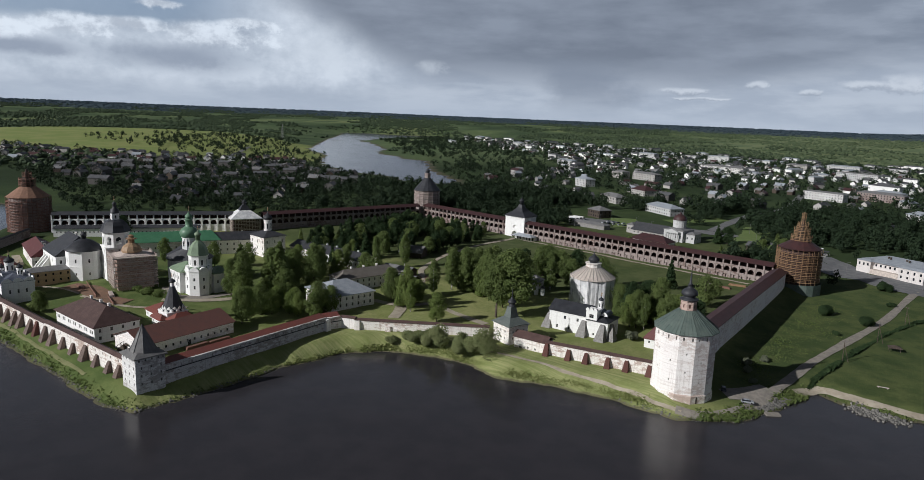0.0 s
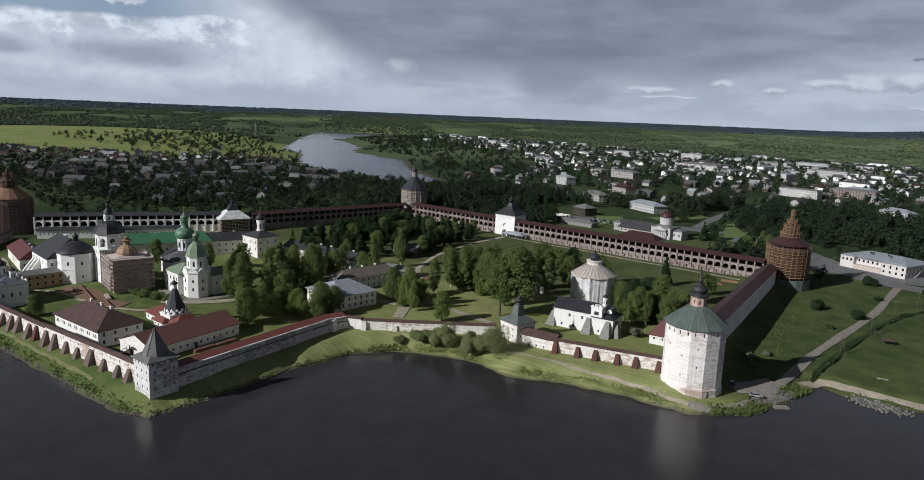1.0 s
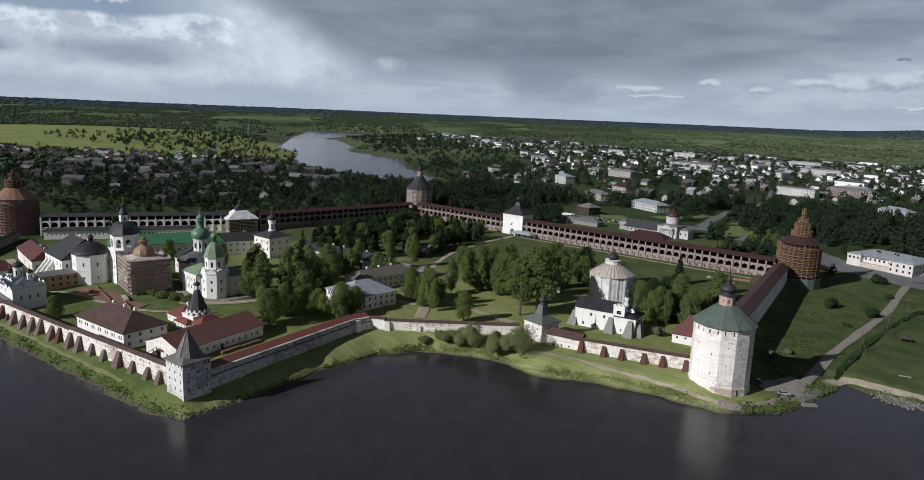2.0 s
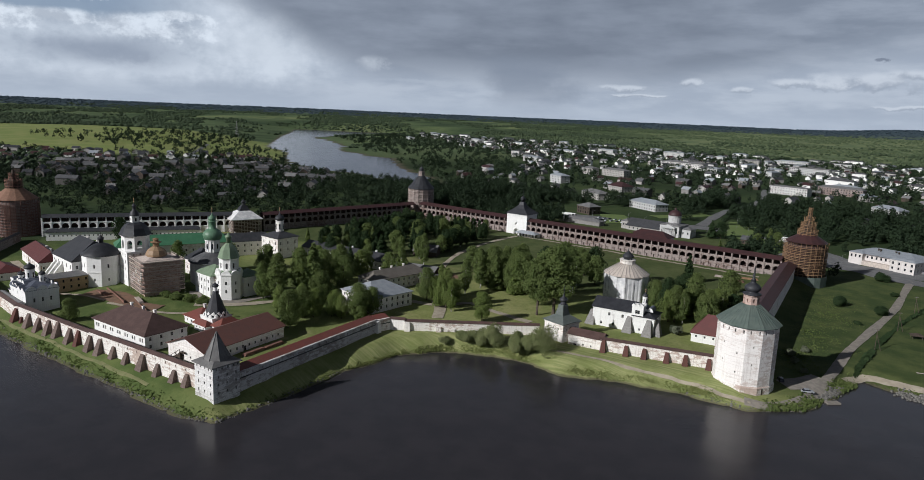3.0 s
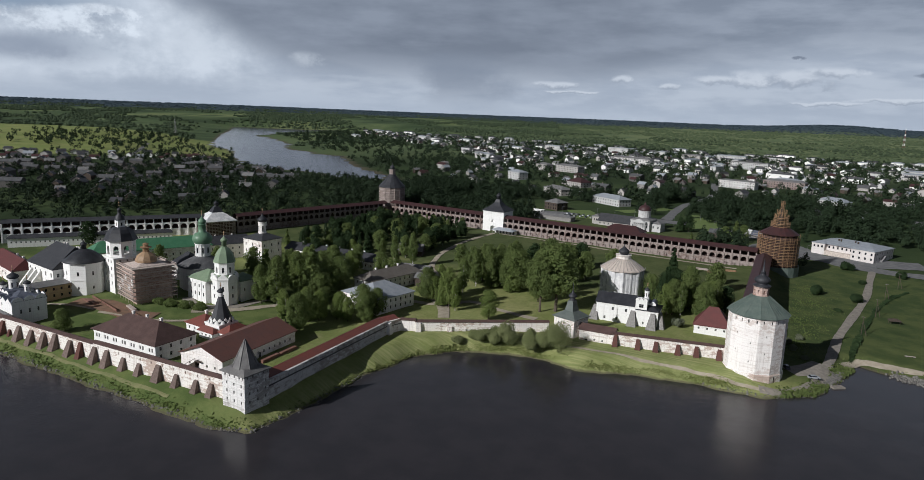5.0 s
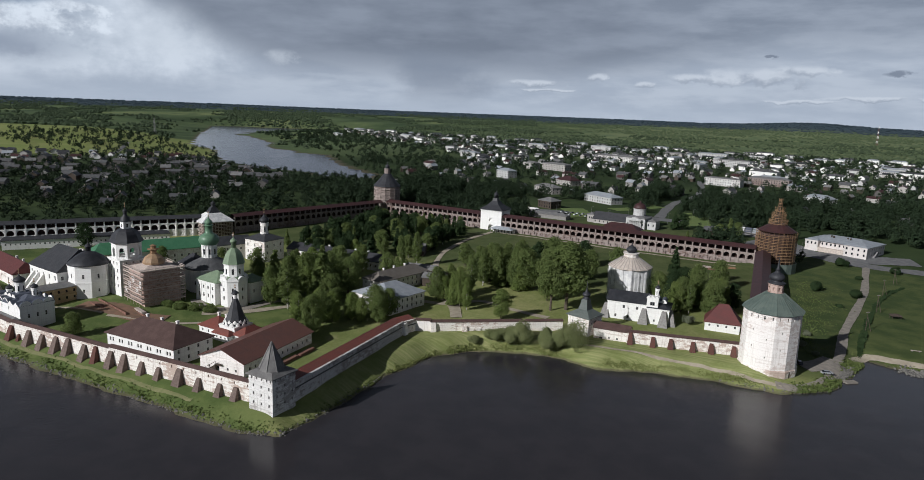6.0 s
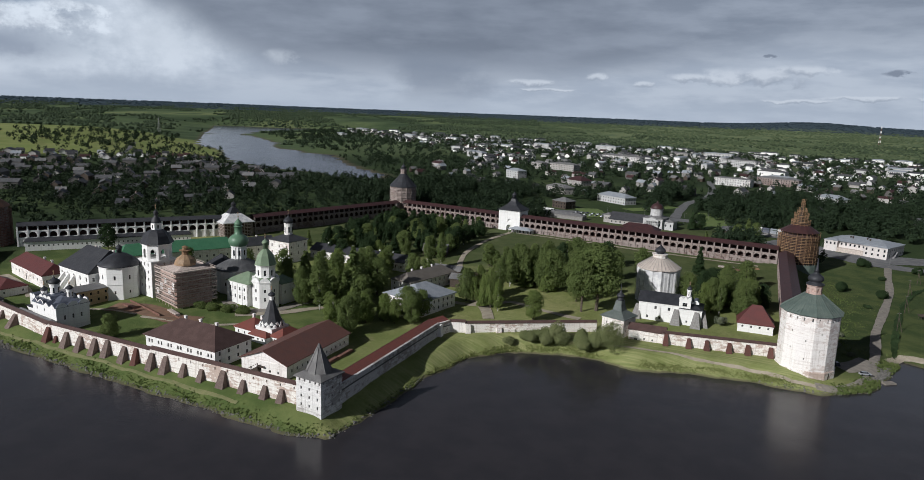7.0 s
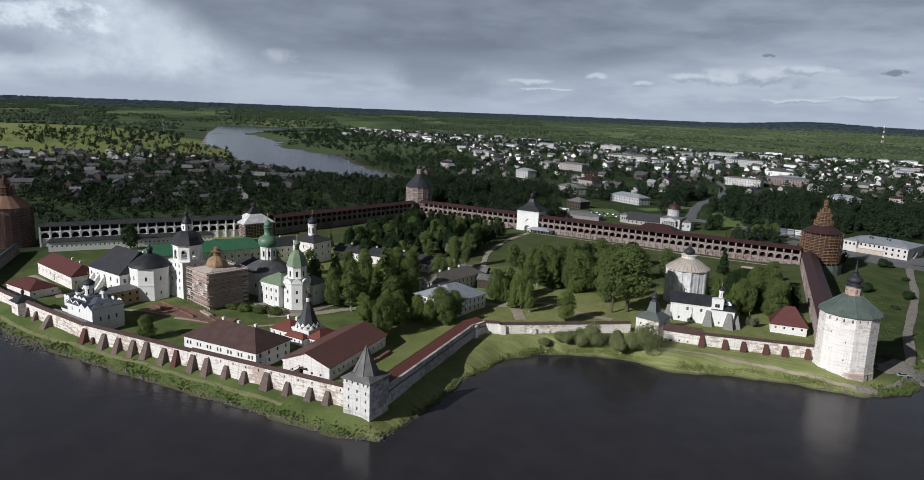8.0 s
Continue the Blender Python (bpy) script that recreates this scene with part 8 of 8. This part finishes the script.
def far_crowns(name, label, xs, ys, hs, mat, seed, broad=1.0):
    """Low rough tree clumps for the distance, in one mesh."""
    q = np.random.default_rng(seed)
    zs = land(xs, ys)
    keep = zs > 1.0
    xs, ys, hs, zs = xs[keep], ys[keep], hs[keep], zs[keep]
    n = len(xs)
    k = 5
    ang = np.arange(k) * 2 * np.pi / k
    rings = []
    for t, w in ((-0.05, 0.75), (0.35, 1.0), (0.72, 0.72)):
        r = hs[:, None] * broad * w * q.uniform(0.55, 1.1, (n, k))
        a = ang[None] + q.uniform(0, 0.6, (n, k))
        rings.append(np.stack([xs[:, None] + r * np.cos(a), ys[:, None] + r * np.sin(a), zs[:, None] + hs[:, None] * (t + q.uniform(-0.1, 0.1, (n, k)))], 2))
    top = np.stack([xs, ys, zs + hs * q.uniform(0.85, 1.15, n)], 1)[:, None]
    v = np.concatenate(rings + [top], 1)
    f = []
    for i in range(k):
        j = (i + 1) % k
        f += [(i, j, k + j), (i, k + j, k + i), (k + i, k + j, 2 * k + j), (k + i, 2 * k + j, 2 * k + i), (2 * k + i, 2 * k + j, 3 * k)]
    faces = (np.arange(n)[:, None, None] * (3 * k + 1) + np.array(f)[None]).reshape(-1, 3)
    tagged(new(name, raw_mesh(name, v.reshape(-1, 3), faces, mat)), label, "woodland", kind="stuff")


def polar(n, r0, r1, a0=74, a1=168, power=1.0):
    r = r0 + (r1 - r0) * rng.uniform(0, 1, n) ** power
    a = np.radians(rng.uniform(a0, a1, n))
    return -50 + r * np.cos(a), r * np.sin(a)


x, y = polar(15000, 1500, 3000)
k = (wobble(x, y, 190.0) + 0.6 * wobble(x, y, 60.0) + 0.3 * wobble(x, y, 21.0) > 0.05) & (edge_distance(RIVER, x, y) > np.where(x < -1250, 110, 28)) & (np.hypot(x + 1530, 1.5 * (y - 830)) > 530)
far_crowns("far_woods", "broken woods and hedges of the far plain", x[k], y[k], rng.uniform(3.5, 7, k.sum()), FAR_WOOD, 21)
x, y = polar(24000, 2300, 4400, 110, 168)
k = wobble(x, y, 230.0) + 0.7 * wobble(x, y, 70.0) + 0.3 * wobble(x, y, 24.0) > 0.02
far_crowns("far_woods", "wooded country towards the horizon", x[k], y[k], rng.uniform(4, 8, k.sum()), FAR_WOOD, 22)
x, y = polar(14000, 1750, 4300, 70, 118)
k = wobble(x, y, 170.0) + 0.8 * wobble(x, y, 47.0) > -0.35
far_crowns("far_woods", "light green forest of the eastern plain, paled for haze", x[k], y[k], rng.uniform(2.6, 5, k.sum()), PLAIN_WOOD, 25, 1.5)
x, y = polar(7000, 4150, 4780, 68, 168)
far_crowns("horizon_woods", "dark wooded ridge on the horizon, haze blue in its colour", x, y, rng.uniform(3.2, 5, len(x)), HORIZON_WOOD, 23, 2.2)
x, y = polar(2600, 1000, 2300, 138, 166)
k = (wobble(x, y, 120.0) > 0.1) & (edge_distance(RIVER, x, y) > 100) & (np.hypot(x + 1530, 1.5 * (y - 830)) > 530)
far_crowns("far_woods", "scrub and tree lines on the meadows", x[k], y[k], rng.uniform(3, 9, k.sum()), FAR_WOOD, 24)


# ---- the town's small houses ----
def cottage_meshes(w, d, h, rise):
    b = Shape()
    b.wall((-w / 2, -d / 2), (w / 2, -d / 2), -1.5, h, [(w * t - 0.5, w * t + 0.5, 1.0, 2.3) for t in (0.2, 0.5, 0.8)], 0.2)
    b.wall((w / 2, -d / 2), (w / 2, d / 2), -1.5, h, [(d * t - 0.5, d * t + 0.5, 1.0, 2.3) for t in (0.3, 0.7)], 0.2)
    b.wall((w / 2, d / 2), (-w / 2, d / 2), -1.5, h), b.wall((-w / 2, d / 2), (-w / 2, -d / 2), -1.5, h)
    for sgn in (-1, 1):
        b.face((sgn * w / 2, -sgn * d / 2, h), (sgn * w / 2, sgn * d / 2, h), (sgn * w / 2, 0, h + rise * 0.88))
    r = Shape()
    r.hip(-w / 2, -d / 2, w / 2, d / 2, h + 0.05, rise, 0.5, 0.0)
    c = Shape()
    c.box(-0.4, 0.8, h + rise * 0.4, 0.4, 1.6, h + rise + 0.9)
    return b, r, c


# Shaded wall and roof copies for near houses; far town walls stay bright.
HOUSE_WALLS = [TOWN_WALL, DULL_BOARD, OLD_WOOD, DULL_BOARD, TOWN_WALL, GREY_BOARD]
HOUSE_ROOFS = [DULL_ROOF, SILVER, WALL_ROOF, DARK, GREY_ROOF, DULL_ROOF]
COTTAGES, HOUSE_SHAPES = [], []
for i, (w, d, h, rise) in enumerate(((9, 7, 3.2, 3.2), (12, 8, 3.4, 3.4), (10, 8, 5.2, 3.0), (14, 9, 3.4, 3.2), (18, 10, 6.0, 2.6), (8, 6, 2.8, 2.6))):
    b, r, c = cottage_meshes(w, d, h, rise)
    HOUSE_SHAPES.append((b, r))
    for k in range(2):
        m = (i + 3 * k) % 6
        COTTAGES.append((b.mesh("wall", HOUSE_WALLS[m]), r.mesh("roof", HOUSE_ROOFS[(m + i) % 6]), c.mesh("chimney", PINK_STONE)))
LABELS = ("small detached town house with a pitched roof", "low village house with a pitched roof and chimney")


FAR_TOWN = {"wall": Shape(), "roof": Shape()}


def far_cottage(x, y, z, turn, k, scale):
    """A house too far off to be told apart: it joins the one mesh of far roofs and walls."""
    m = pose(x, y, z, 0, 0, turn) @ Matrix.Scale(scale, 4)
    for n, shape in zip(("wall", "roof"), HOUSE_SHAPES[k // 2]):
        c = Shape()
        c.v, c.f, c.s = list(shape.v), shape.f, [(k * 2 + k // 3) % 6] * len(shape.f)
        FAR_TOWN[n].join(c.moved(m))


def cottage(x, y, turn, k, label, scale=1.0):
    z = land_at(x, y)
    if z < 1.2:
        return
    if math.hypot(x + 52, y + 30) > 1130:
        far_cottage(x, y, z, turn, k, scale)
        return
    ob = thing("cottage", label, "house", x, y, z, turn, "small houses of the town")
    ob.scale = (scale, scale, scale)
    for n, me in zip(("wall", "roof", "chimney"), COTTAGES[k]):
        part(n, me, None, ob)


placed = []


def free(x, y, gap):
    if any((x - a) ** 2 + (y - b) ** 2 < gap * gap for a, b in placed):
        return False
    placed.append((x, y))
    return True


q = np.random.default_rng(5)
made = 0
while made < 880:                         # town east of the river
    x, y = q.uniform(-1450, 420), 690 + 1260 * q.uniform(0, 1) ** 0.85
    if x < -620 and y < 1150 or y < 1150 - (x + 620) * 0.9 and x < -620 or edge_distance(RIVER, np.array([x]), np.array([y]))[0] < 40 or not off_roads(np.array([x]), np.array([y]))[0] or not free(x, y, 19):
        continue
    cottage(x, y, -22 + 90 * q.integers(0, 2) + q.normal(scale=8), int(q.integers(0, 12)), LABELS[0], q.uniform(0.8, 1.25))
    made += 1
made = 0
while made < 210:                         # village to the west
    x, y = q.uniform(-1420, -560), q.uniform(330, 1080)
    if y < 330 - (x + 560) * 0.12 or edge_distance(RIVER, np.array([x]), np.array([y]))[0] < 50 or y - 470 > -(x + 500) * 1.1 or math.hypot(x + 1530, 1.5 * (y - 830)) < 510 or not free(x, y, 20):
        continue
    cottage(x, y, 40 + 90 * q.integers(0, 2) + q.normal(scale=7), int((4, 4, 6, 1, 3, 9, 1, 6)[q.integers(0, 8)]), LABELS[1], q.uniform(0.85, 1.2))
    made += 1

def town_flats(x, y, turn, w, d, storeys, k):
    """A block of flats in the distance, joined to the far town."""
    h = 3.0 * storeys + 0.8
    b, r = Shape(), Shape()
    n = max(4, int(w / 4))
    holes = [(w * (i + 0.5) / n - 0.75, w * (i + 0.5) / n + 0.75, 1.0 + 3.0 * j, 2.7 + 3.0 * j) for i in range(n) for j in range(storeys)]
    b.wall((-w / 2, -d / 2), (w / 2, -d / 2), -1.5, h, holes, 0.5)
    b.wall((w / 2, -d / 2), (w / 2, d / 2), -1.5, h), b.wall((w / 2, d / 2), (-w / 2, d / 2), -1.5, h), b.wall((-w / 2, d / 2), (-w / 2, -d / 2), -1.5, h)
    r.hip(-w / 2, -d / 2, w / 2, d / 2, h + 0.05, 2.4, 0.5)
    m = pose(x, y, land_at(x, y), 0, 0, turn)
    b.s, r.s = [k % 2] * len(b.f), [(1, 0, 3, 1, 5)[k % 5]] * len(r.f)
    FAR_TOWN["wall"].join(b.moved(m)), FAR_TOWN["roof"].join(r.moved(m))


made = 0
while made < 70:
    x, y = q.uniform(-1500, 420), q.uniform(1090, 2000)
    if y < 1150 - (x + 620) * 0.9 and x < -620 or math.hypot(x + 52, y + 30) < 1100 or edge_distance(RIVER, np.array([x]), np.array([y]))[0] < 60 or not free(x, y, 34):
        continue
    town_flats(x, y, -20 + 90 * (q.uniform() < 0.2) + q.normal(scale=6), q.uniform(18, 46), q.uniform(10, 14), int(q.integers(2, 4)), int(q.integers(0, 10)))
    made += 1

far_town = tagged(new("far_town"), "distant town houses with grey and white roofs", "houses", kind="stuff")
part("walls", FAR_TOWN["wall"], (CLEAN, TOWN_WHITE, CLEAN, TOWN_WALL, TOWN_WHITE, CLEAN), far_town)
part("roofs", FAR_TOWN["roof"], tuple(HOUSE_ROOFS), far_town)


# ---- masts, poles, cars ----
def mast(x, y, h, label, bar, mats):
    ob = thing("radio_mast", label, "mast", x, y, land_at(x, y))
    for i in range(8):
        s = Shape()
        z0, z1 = h * i / 8, h * (i + 1) / 8
        w0, w1 = 3.2 * (1 - i / 9), 3.2 * (1 - (i + 1) / 9)
        for a, b in (((-1, -1), (1, -1)), ((1, -1), (1, 1)), ((1, 1), (-1, 1)), ((-1, 1), (-1, -1))):
            s.beam((a[0] * w0, a[1] * w0, z0), (a[0] * w1, a[1] * w1, z1), bar)
            s.beam((a[0] * w0, a[1] * w0, z0), (b[0] * w1, b[1] * w1, z1), bar * 0.5)
        part("mast_section", s, mats[i % 2], ob)
    return ob


mast(215, 3020, 72, "red and white lattice radio mast", 0.9, (RED, CLEAN))
mast(-1560, 1230, 42, "thin lattice mast among the village houses", 0.3, (PIPE, PIPE))


def pole_line():
    for x, y in ((-36, 312), (-28, 352), (-21, 395), (-12, 430)):
        ob = thing("power_pole", "wooden power pole with a raking strut beside the road", "power pole", x, y, land_at(x, y), 20, "power poles along the road")
        s = Shape()
        s.lathe([(0.16, -0.5), (0.11, 9.5)], 8)
        part("pole", s, BARK, ob)
        s = Shape()
        s.beam((2.4, 0, -0.3), (0.1, 0, 7.2), 0.2)
        part("strut", s, BARK, ob)
        s = Shape()
        s.beam((-0.9, 0, 9.0), (0.9, 0, 9.0), 0.14)
        part("crossarm", s, GREY_BOARD, ob)


pole_line()


def car(x, y, turn, paint, label):
    ob = thing("car", label, "car", x, y, land_at(x, y) + 0.08, turn)
    b = Shape()
    b.prism([(-2.1, -0.82), (2.1, -0.82), (2.1, 0.82), (-2.1, 0.82)], 0.32, 0.62), b.prism([(-2.1, -0.82), (2.1, -0.82), (2.1, 0.82), (-2.1, 0.82)], 0.62, 0.95, [(-2.0, -0.76), (1.9, -0.76), (1.9, 0.76), (-2.0, 0.76)])
    b.prism([(-1.35, -0.62), (0.55, -0.62), (0.55, 0.62), (-1.35, 0.62)], 1.4, 1.46)
    part("body", b, paint, ob)
    g = Shape()
    g.prism([(-1.85, -0.74), (1.15, -0.74), (1.15, 0.74), (-1.85, 0.74)], 0.95, 1.4, [(-1.35, -0.62), (0.55, -0.62), (0.55, 0.62), (-1.35, 0.62)])
    part("glasshouse", g, GLASS, ob)
    for wx in (-1.3, 1.3):
        for wy in (-0.78, 0.78):
            w = Shape()
            w.lathe([(0.32, -0.1), (0.34, -0.06), (0.34, 0.06), (0.32, 0.1)], 14)
            part("wheel", w.moved(Matrix.Translation((wx, wy, 0.34)) @ Matrix.Rotation(math.pi / 2, 4, "X")), RUBBER, ob)
    for wy in (-0.6, 0.6):
        h = Shape()
        h.box(2.06, wy - 0.18, 0.62, 2.13, wy + 0.18, 0.78)
        part("headlight", h, SILVER, ob)


car(-54.5, 241.5, 25, CAR_PAINT, "silver hatchback parked on gravel by the great tower")
car(-64.2, 246.5, 110, DARK_CAR, "dark saloon car parked in the tower's shadow")
for x, y, turn in ((-376, 428, 40), (-371, 431, 35), (-366, 425, 80)):
    car(x, y, turn, CAR_PAINT, "silver car parked in the court below the arcaded wall")
for i in range(22):
    x, y = -262 + (i % 11) * 5.2, 556 + (i // 11) * 9 - (i % 11) * 0.6
    car(x, y, 80, (CAR_PAINT, DARK_CAR, CAR_PAINT)[i % 3], "car parked on the town square")


def bus(x, y, turn):
    ob = thing("bus", "white coach parked on the town square", "bus", x, y, land_at(x, y) + 0.1, turn, "coaches on the square")
    b = Shape()
    b.prism([(-5.8, -1.22), (5.8, -1.22), (5.8, 1.22), (-5.8, 1.22)], 0.4, 3.0, [(-5.75, -1.15), (5.6, -1.15), (5.6, 1.15), (-5.75, 1.15)])
    part("body", b, CLEAN, ob)
    for w in ((-5.4, -1.24, 1.5, 5.2, -1.16, 2.5), (-5.4, 1.16, 1.5, 5.2, 1.24, 2.5), (5.62, -1.05, 1.3, 5.8, 1.05, 2.6)):
        g = Shape()
        g.box(*w)
        part("window", g, GLASS, ob)
    for wx in (-3.6, 3.6):
        for wy in (-1.15, 1.15):
            w = Shape()
            w.lathe([(0.46, -0.14), (0.5, -0.08), (0.5, 0.08), (0.46, 0.14)], 14)
            part("wheel", w.moved(Matrix.Translation((wx, wy, 0.5)) @ Matrix.Rotation(math.pi / 2, 4, "X")), RUBBER, ob)


for i in range(4):
    bus(-292 + 1.5 * i, 545 + 4.2 * i, -8)
house("market_canopy", "long open market roof of grey sheet beside the square", "canopy", -262, 528, -8, 36, 9, 3.6, GREY_BOARD, GREY_ROOF, 1.6)


def stall(x, y, turn, roof, label):
    ob = thing("market_stall", label, "stall", x, y, land_at(x, y), turn, "market stalls by the square")
    for a, b in ((-2.2, -1.2), (2.2, -1.2), (2.2, 1.2), (-2.2, 1.2)):
        p = Shape()
        p.box(a - 0.06, b - 0.06, -0.3, a + 0.06, b + 0.06, 2.4)
        part("post", p, PIPE, ob)
    c = Shape()
    c.box(-2.1, -1.3, 0.0, 2.1, -1.1, 1.0)
    part("counter", c, GREY_BOARD, ob)
    r = Shape()
    r.hip(-2.2, -1.3, 2.2, 1.3, 2.45, 0.8, 0.3, 0.0, 0.08)
    part("canopy", r, roof, ob)


for i in range(14):
    stall(-106 + (i % 5) * 5.6, 548 + (i // 5) * 8.5 - (i % 5) * 1.6, -14, (TARP, SLATE, SILVER, TARP, DARK)[i % 5], ("white", "blue-grey", "pale grey", "white", "dark")[i % 5] + " canopied market stall on asphalt")


def street_lamp(x, y):
    ob = thing("street_lamp", "tall grey street lamp on the edge of the square", "street lamp", x, y, land_at(x, y), 30, "street lamps round the square")
    s = Shape()
    s.lathe([(0.12, -0.3), (0.10, 0.6), (0.07, 9.0)], 8)
    part("pole", s, PIPE, ob)
    a = Shape()
    a.beam((0, 0, 8.9), (1.5, 0, 9.3), 0.08)
    part("arm", a, PIPE, ob)
    h = Shape()
    h.box(1.3, -0.15, 9.2, 2.0, 0.15, 9.36)
    part("lamp_head", h, GREY_BOARD, ob)


for x, y in ((-262, 548), (-232, 556), (-200, 562), (-166, 562), (-132, 550), (-104, 536), (-82, 518), (-62, 494), (-20, 488), (16, 484), (-214, 545), (-150, 600)):
    street_lamp(x, y)
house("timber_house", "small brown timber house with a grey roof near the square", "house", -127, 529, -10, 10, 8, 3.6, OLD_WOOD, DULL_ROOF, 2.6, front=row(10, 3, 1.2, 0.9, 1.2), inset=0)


def plank_stack(x, y, turn, label, mat):
    ob = thing("plank_stack", label, "plank stack", x, y, land_at(x, y), turn)
    for k in range(3):
        s = Shape()
        s.box(-5.0 + 0.2 * k, -1.0, 0.35 * k, 5.0 - 0.3 * k, 1.0 - 0.1 * k, 0.35 * k + 0.3)
        part("plank_layer", s, mat, ob)


plank_stack(-233.0, 152, 93, "stack of reddish planks beside the storehouse", RED_WOOD)
plank_stack(-232.6, 142, 93, "stack of reddish planks beside the storehouse", RED_WOOD)
plank_stack(-104, 404, 8, "stack of pale timber below the arcaded wall", WOOD)
plank_stack(-118, 400, 2, "stack of pale timber below the arcaded wall", PALE_WOOD)
plank_stack(-110, 395, -5, "stack of reddish timber below the arcaded wall", RED_WOOD)
plank_stack(-322, 153, -20, "stack of boards on the building site", PALE_WOOD)
plank_stack(-344, 149, -10, "stack of boards on the building site", RED_WOOD)
s = Shape()
s.prism([(-47.5, 240), (-43.5, 243), (-45, 245), (-49, 242)], -0.4, 0.5)
tagged(new("jetty_slab", s.mesh("jetty_slab", ROAD)), "pale concrete slab at the waterline", "slab")
stones("rubble", "pale rubble heap on the bank by the road", [(-50, 243), (-47, 250), (-45, 257)], 160, 0.3, 0.8, 0.9, 0.2)
for x, y, turn in ((-20.5, 344, 15),):
    ob = thing("picnic_shelter", "low dark shelter on the lakeside meadow", "shelter", x, y, land_at(x, y), turn)
    for a, b in ((-2, -1.4), (2, -1.4), (2, 1.4), (-2, 1.4)):
        p = Shape()
        p.box(a - 0.08, b - 0.08, 0, a + 0.08, b + 0.08, 1.8)
        part("post", p, BARK, ob)
    r = Shape()
    r.hip(-2.2, -1.6, 2.2, 1.6, 1.85, 0.9, 0.4)
    part("roof", r, OLD_WOOD, ob)
bench = thing("bench", "pale plank bench on the meadow by the beach", "bench", -19, 290, land_at(-19, 290), 10)
for k in (-1.4, 1.4):
    s = Shape()
    s.box(k - 0.1, -0.25, -0.2, k + 0.1, 0.25, 0.42)
    part("leg", s, GREY_BOARD, bench)
s = Shape()
s.box(-2.0, -0.35, 0.42, 2.0, 0.35, 0.52)
part("seat", s, PALE_PLANK, bench)
for i, (x, y, h) in enumerate(((-156, 534, 15), (-150, 538, 14), (-200, 470, 8), (-113, 531, 15), (-120, 520, 11), (-107, 524, 13), (-140, 490, 8))):
    tree(("spruce", "round", "round")[i % 3], DARK_LEAF if i < 2 else LEAF, x, y, h, 1.1, 300 + i, "tree on the town green near the church")
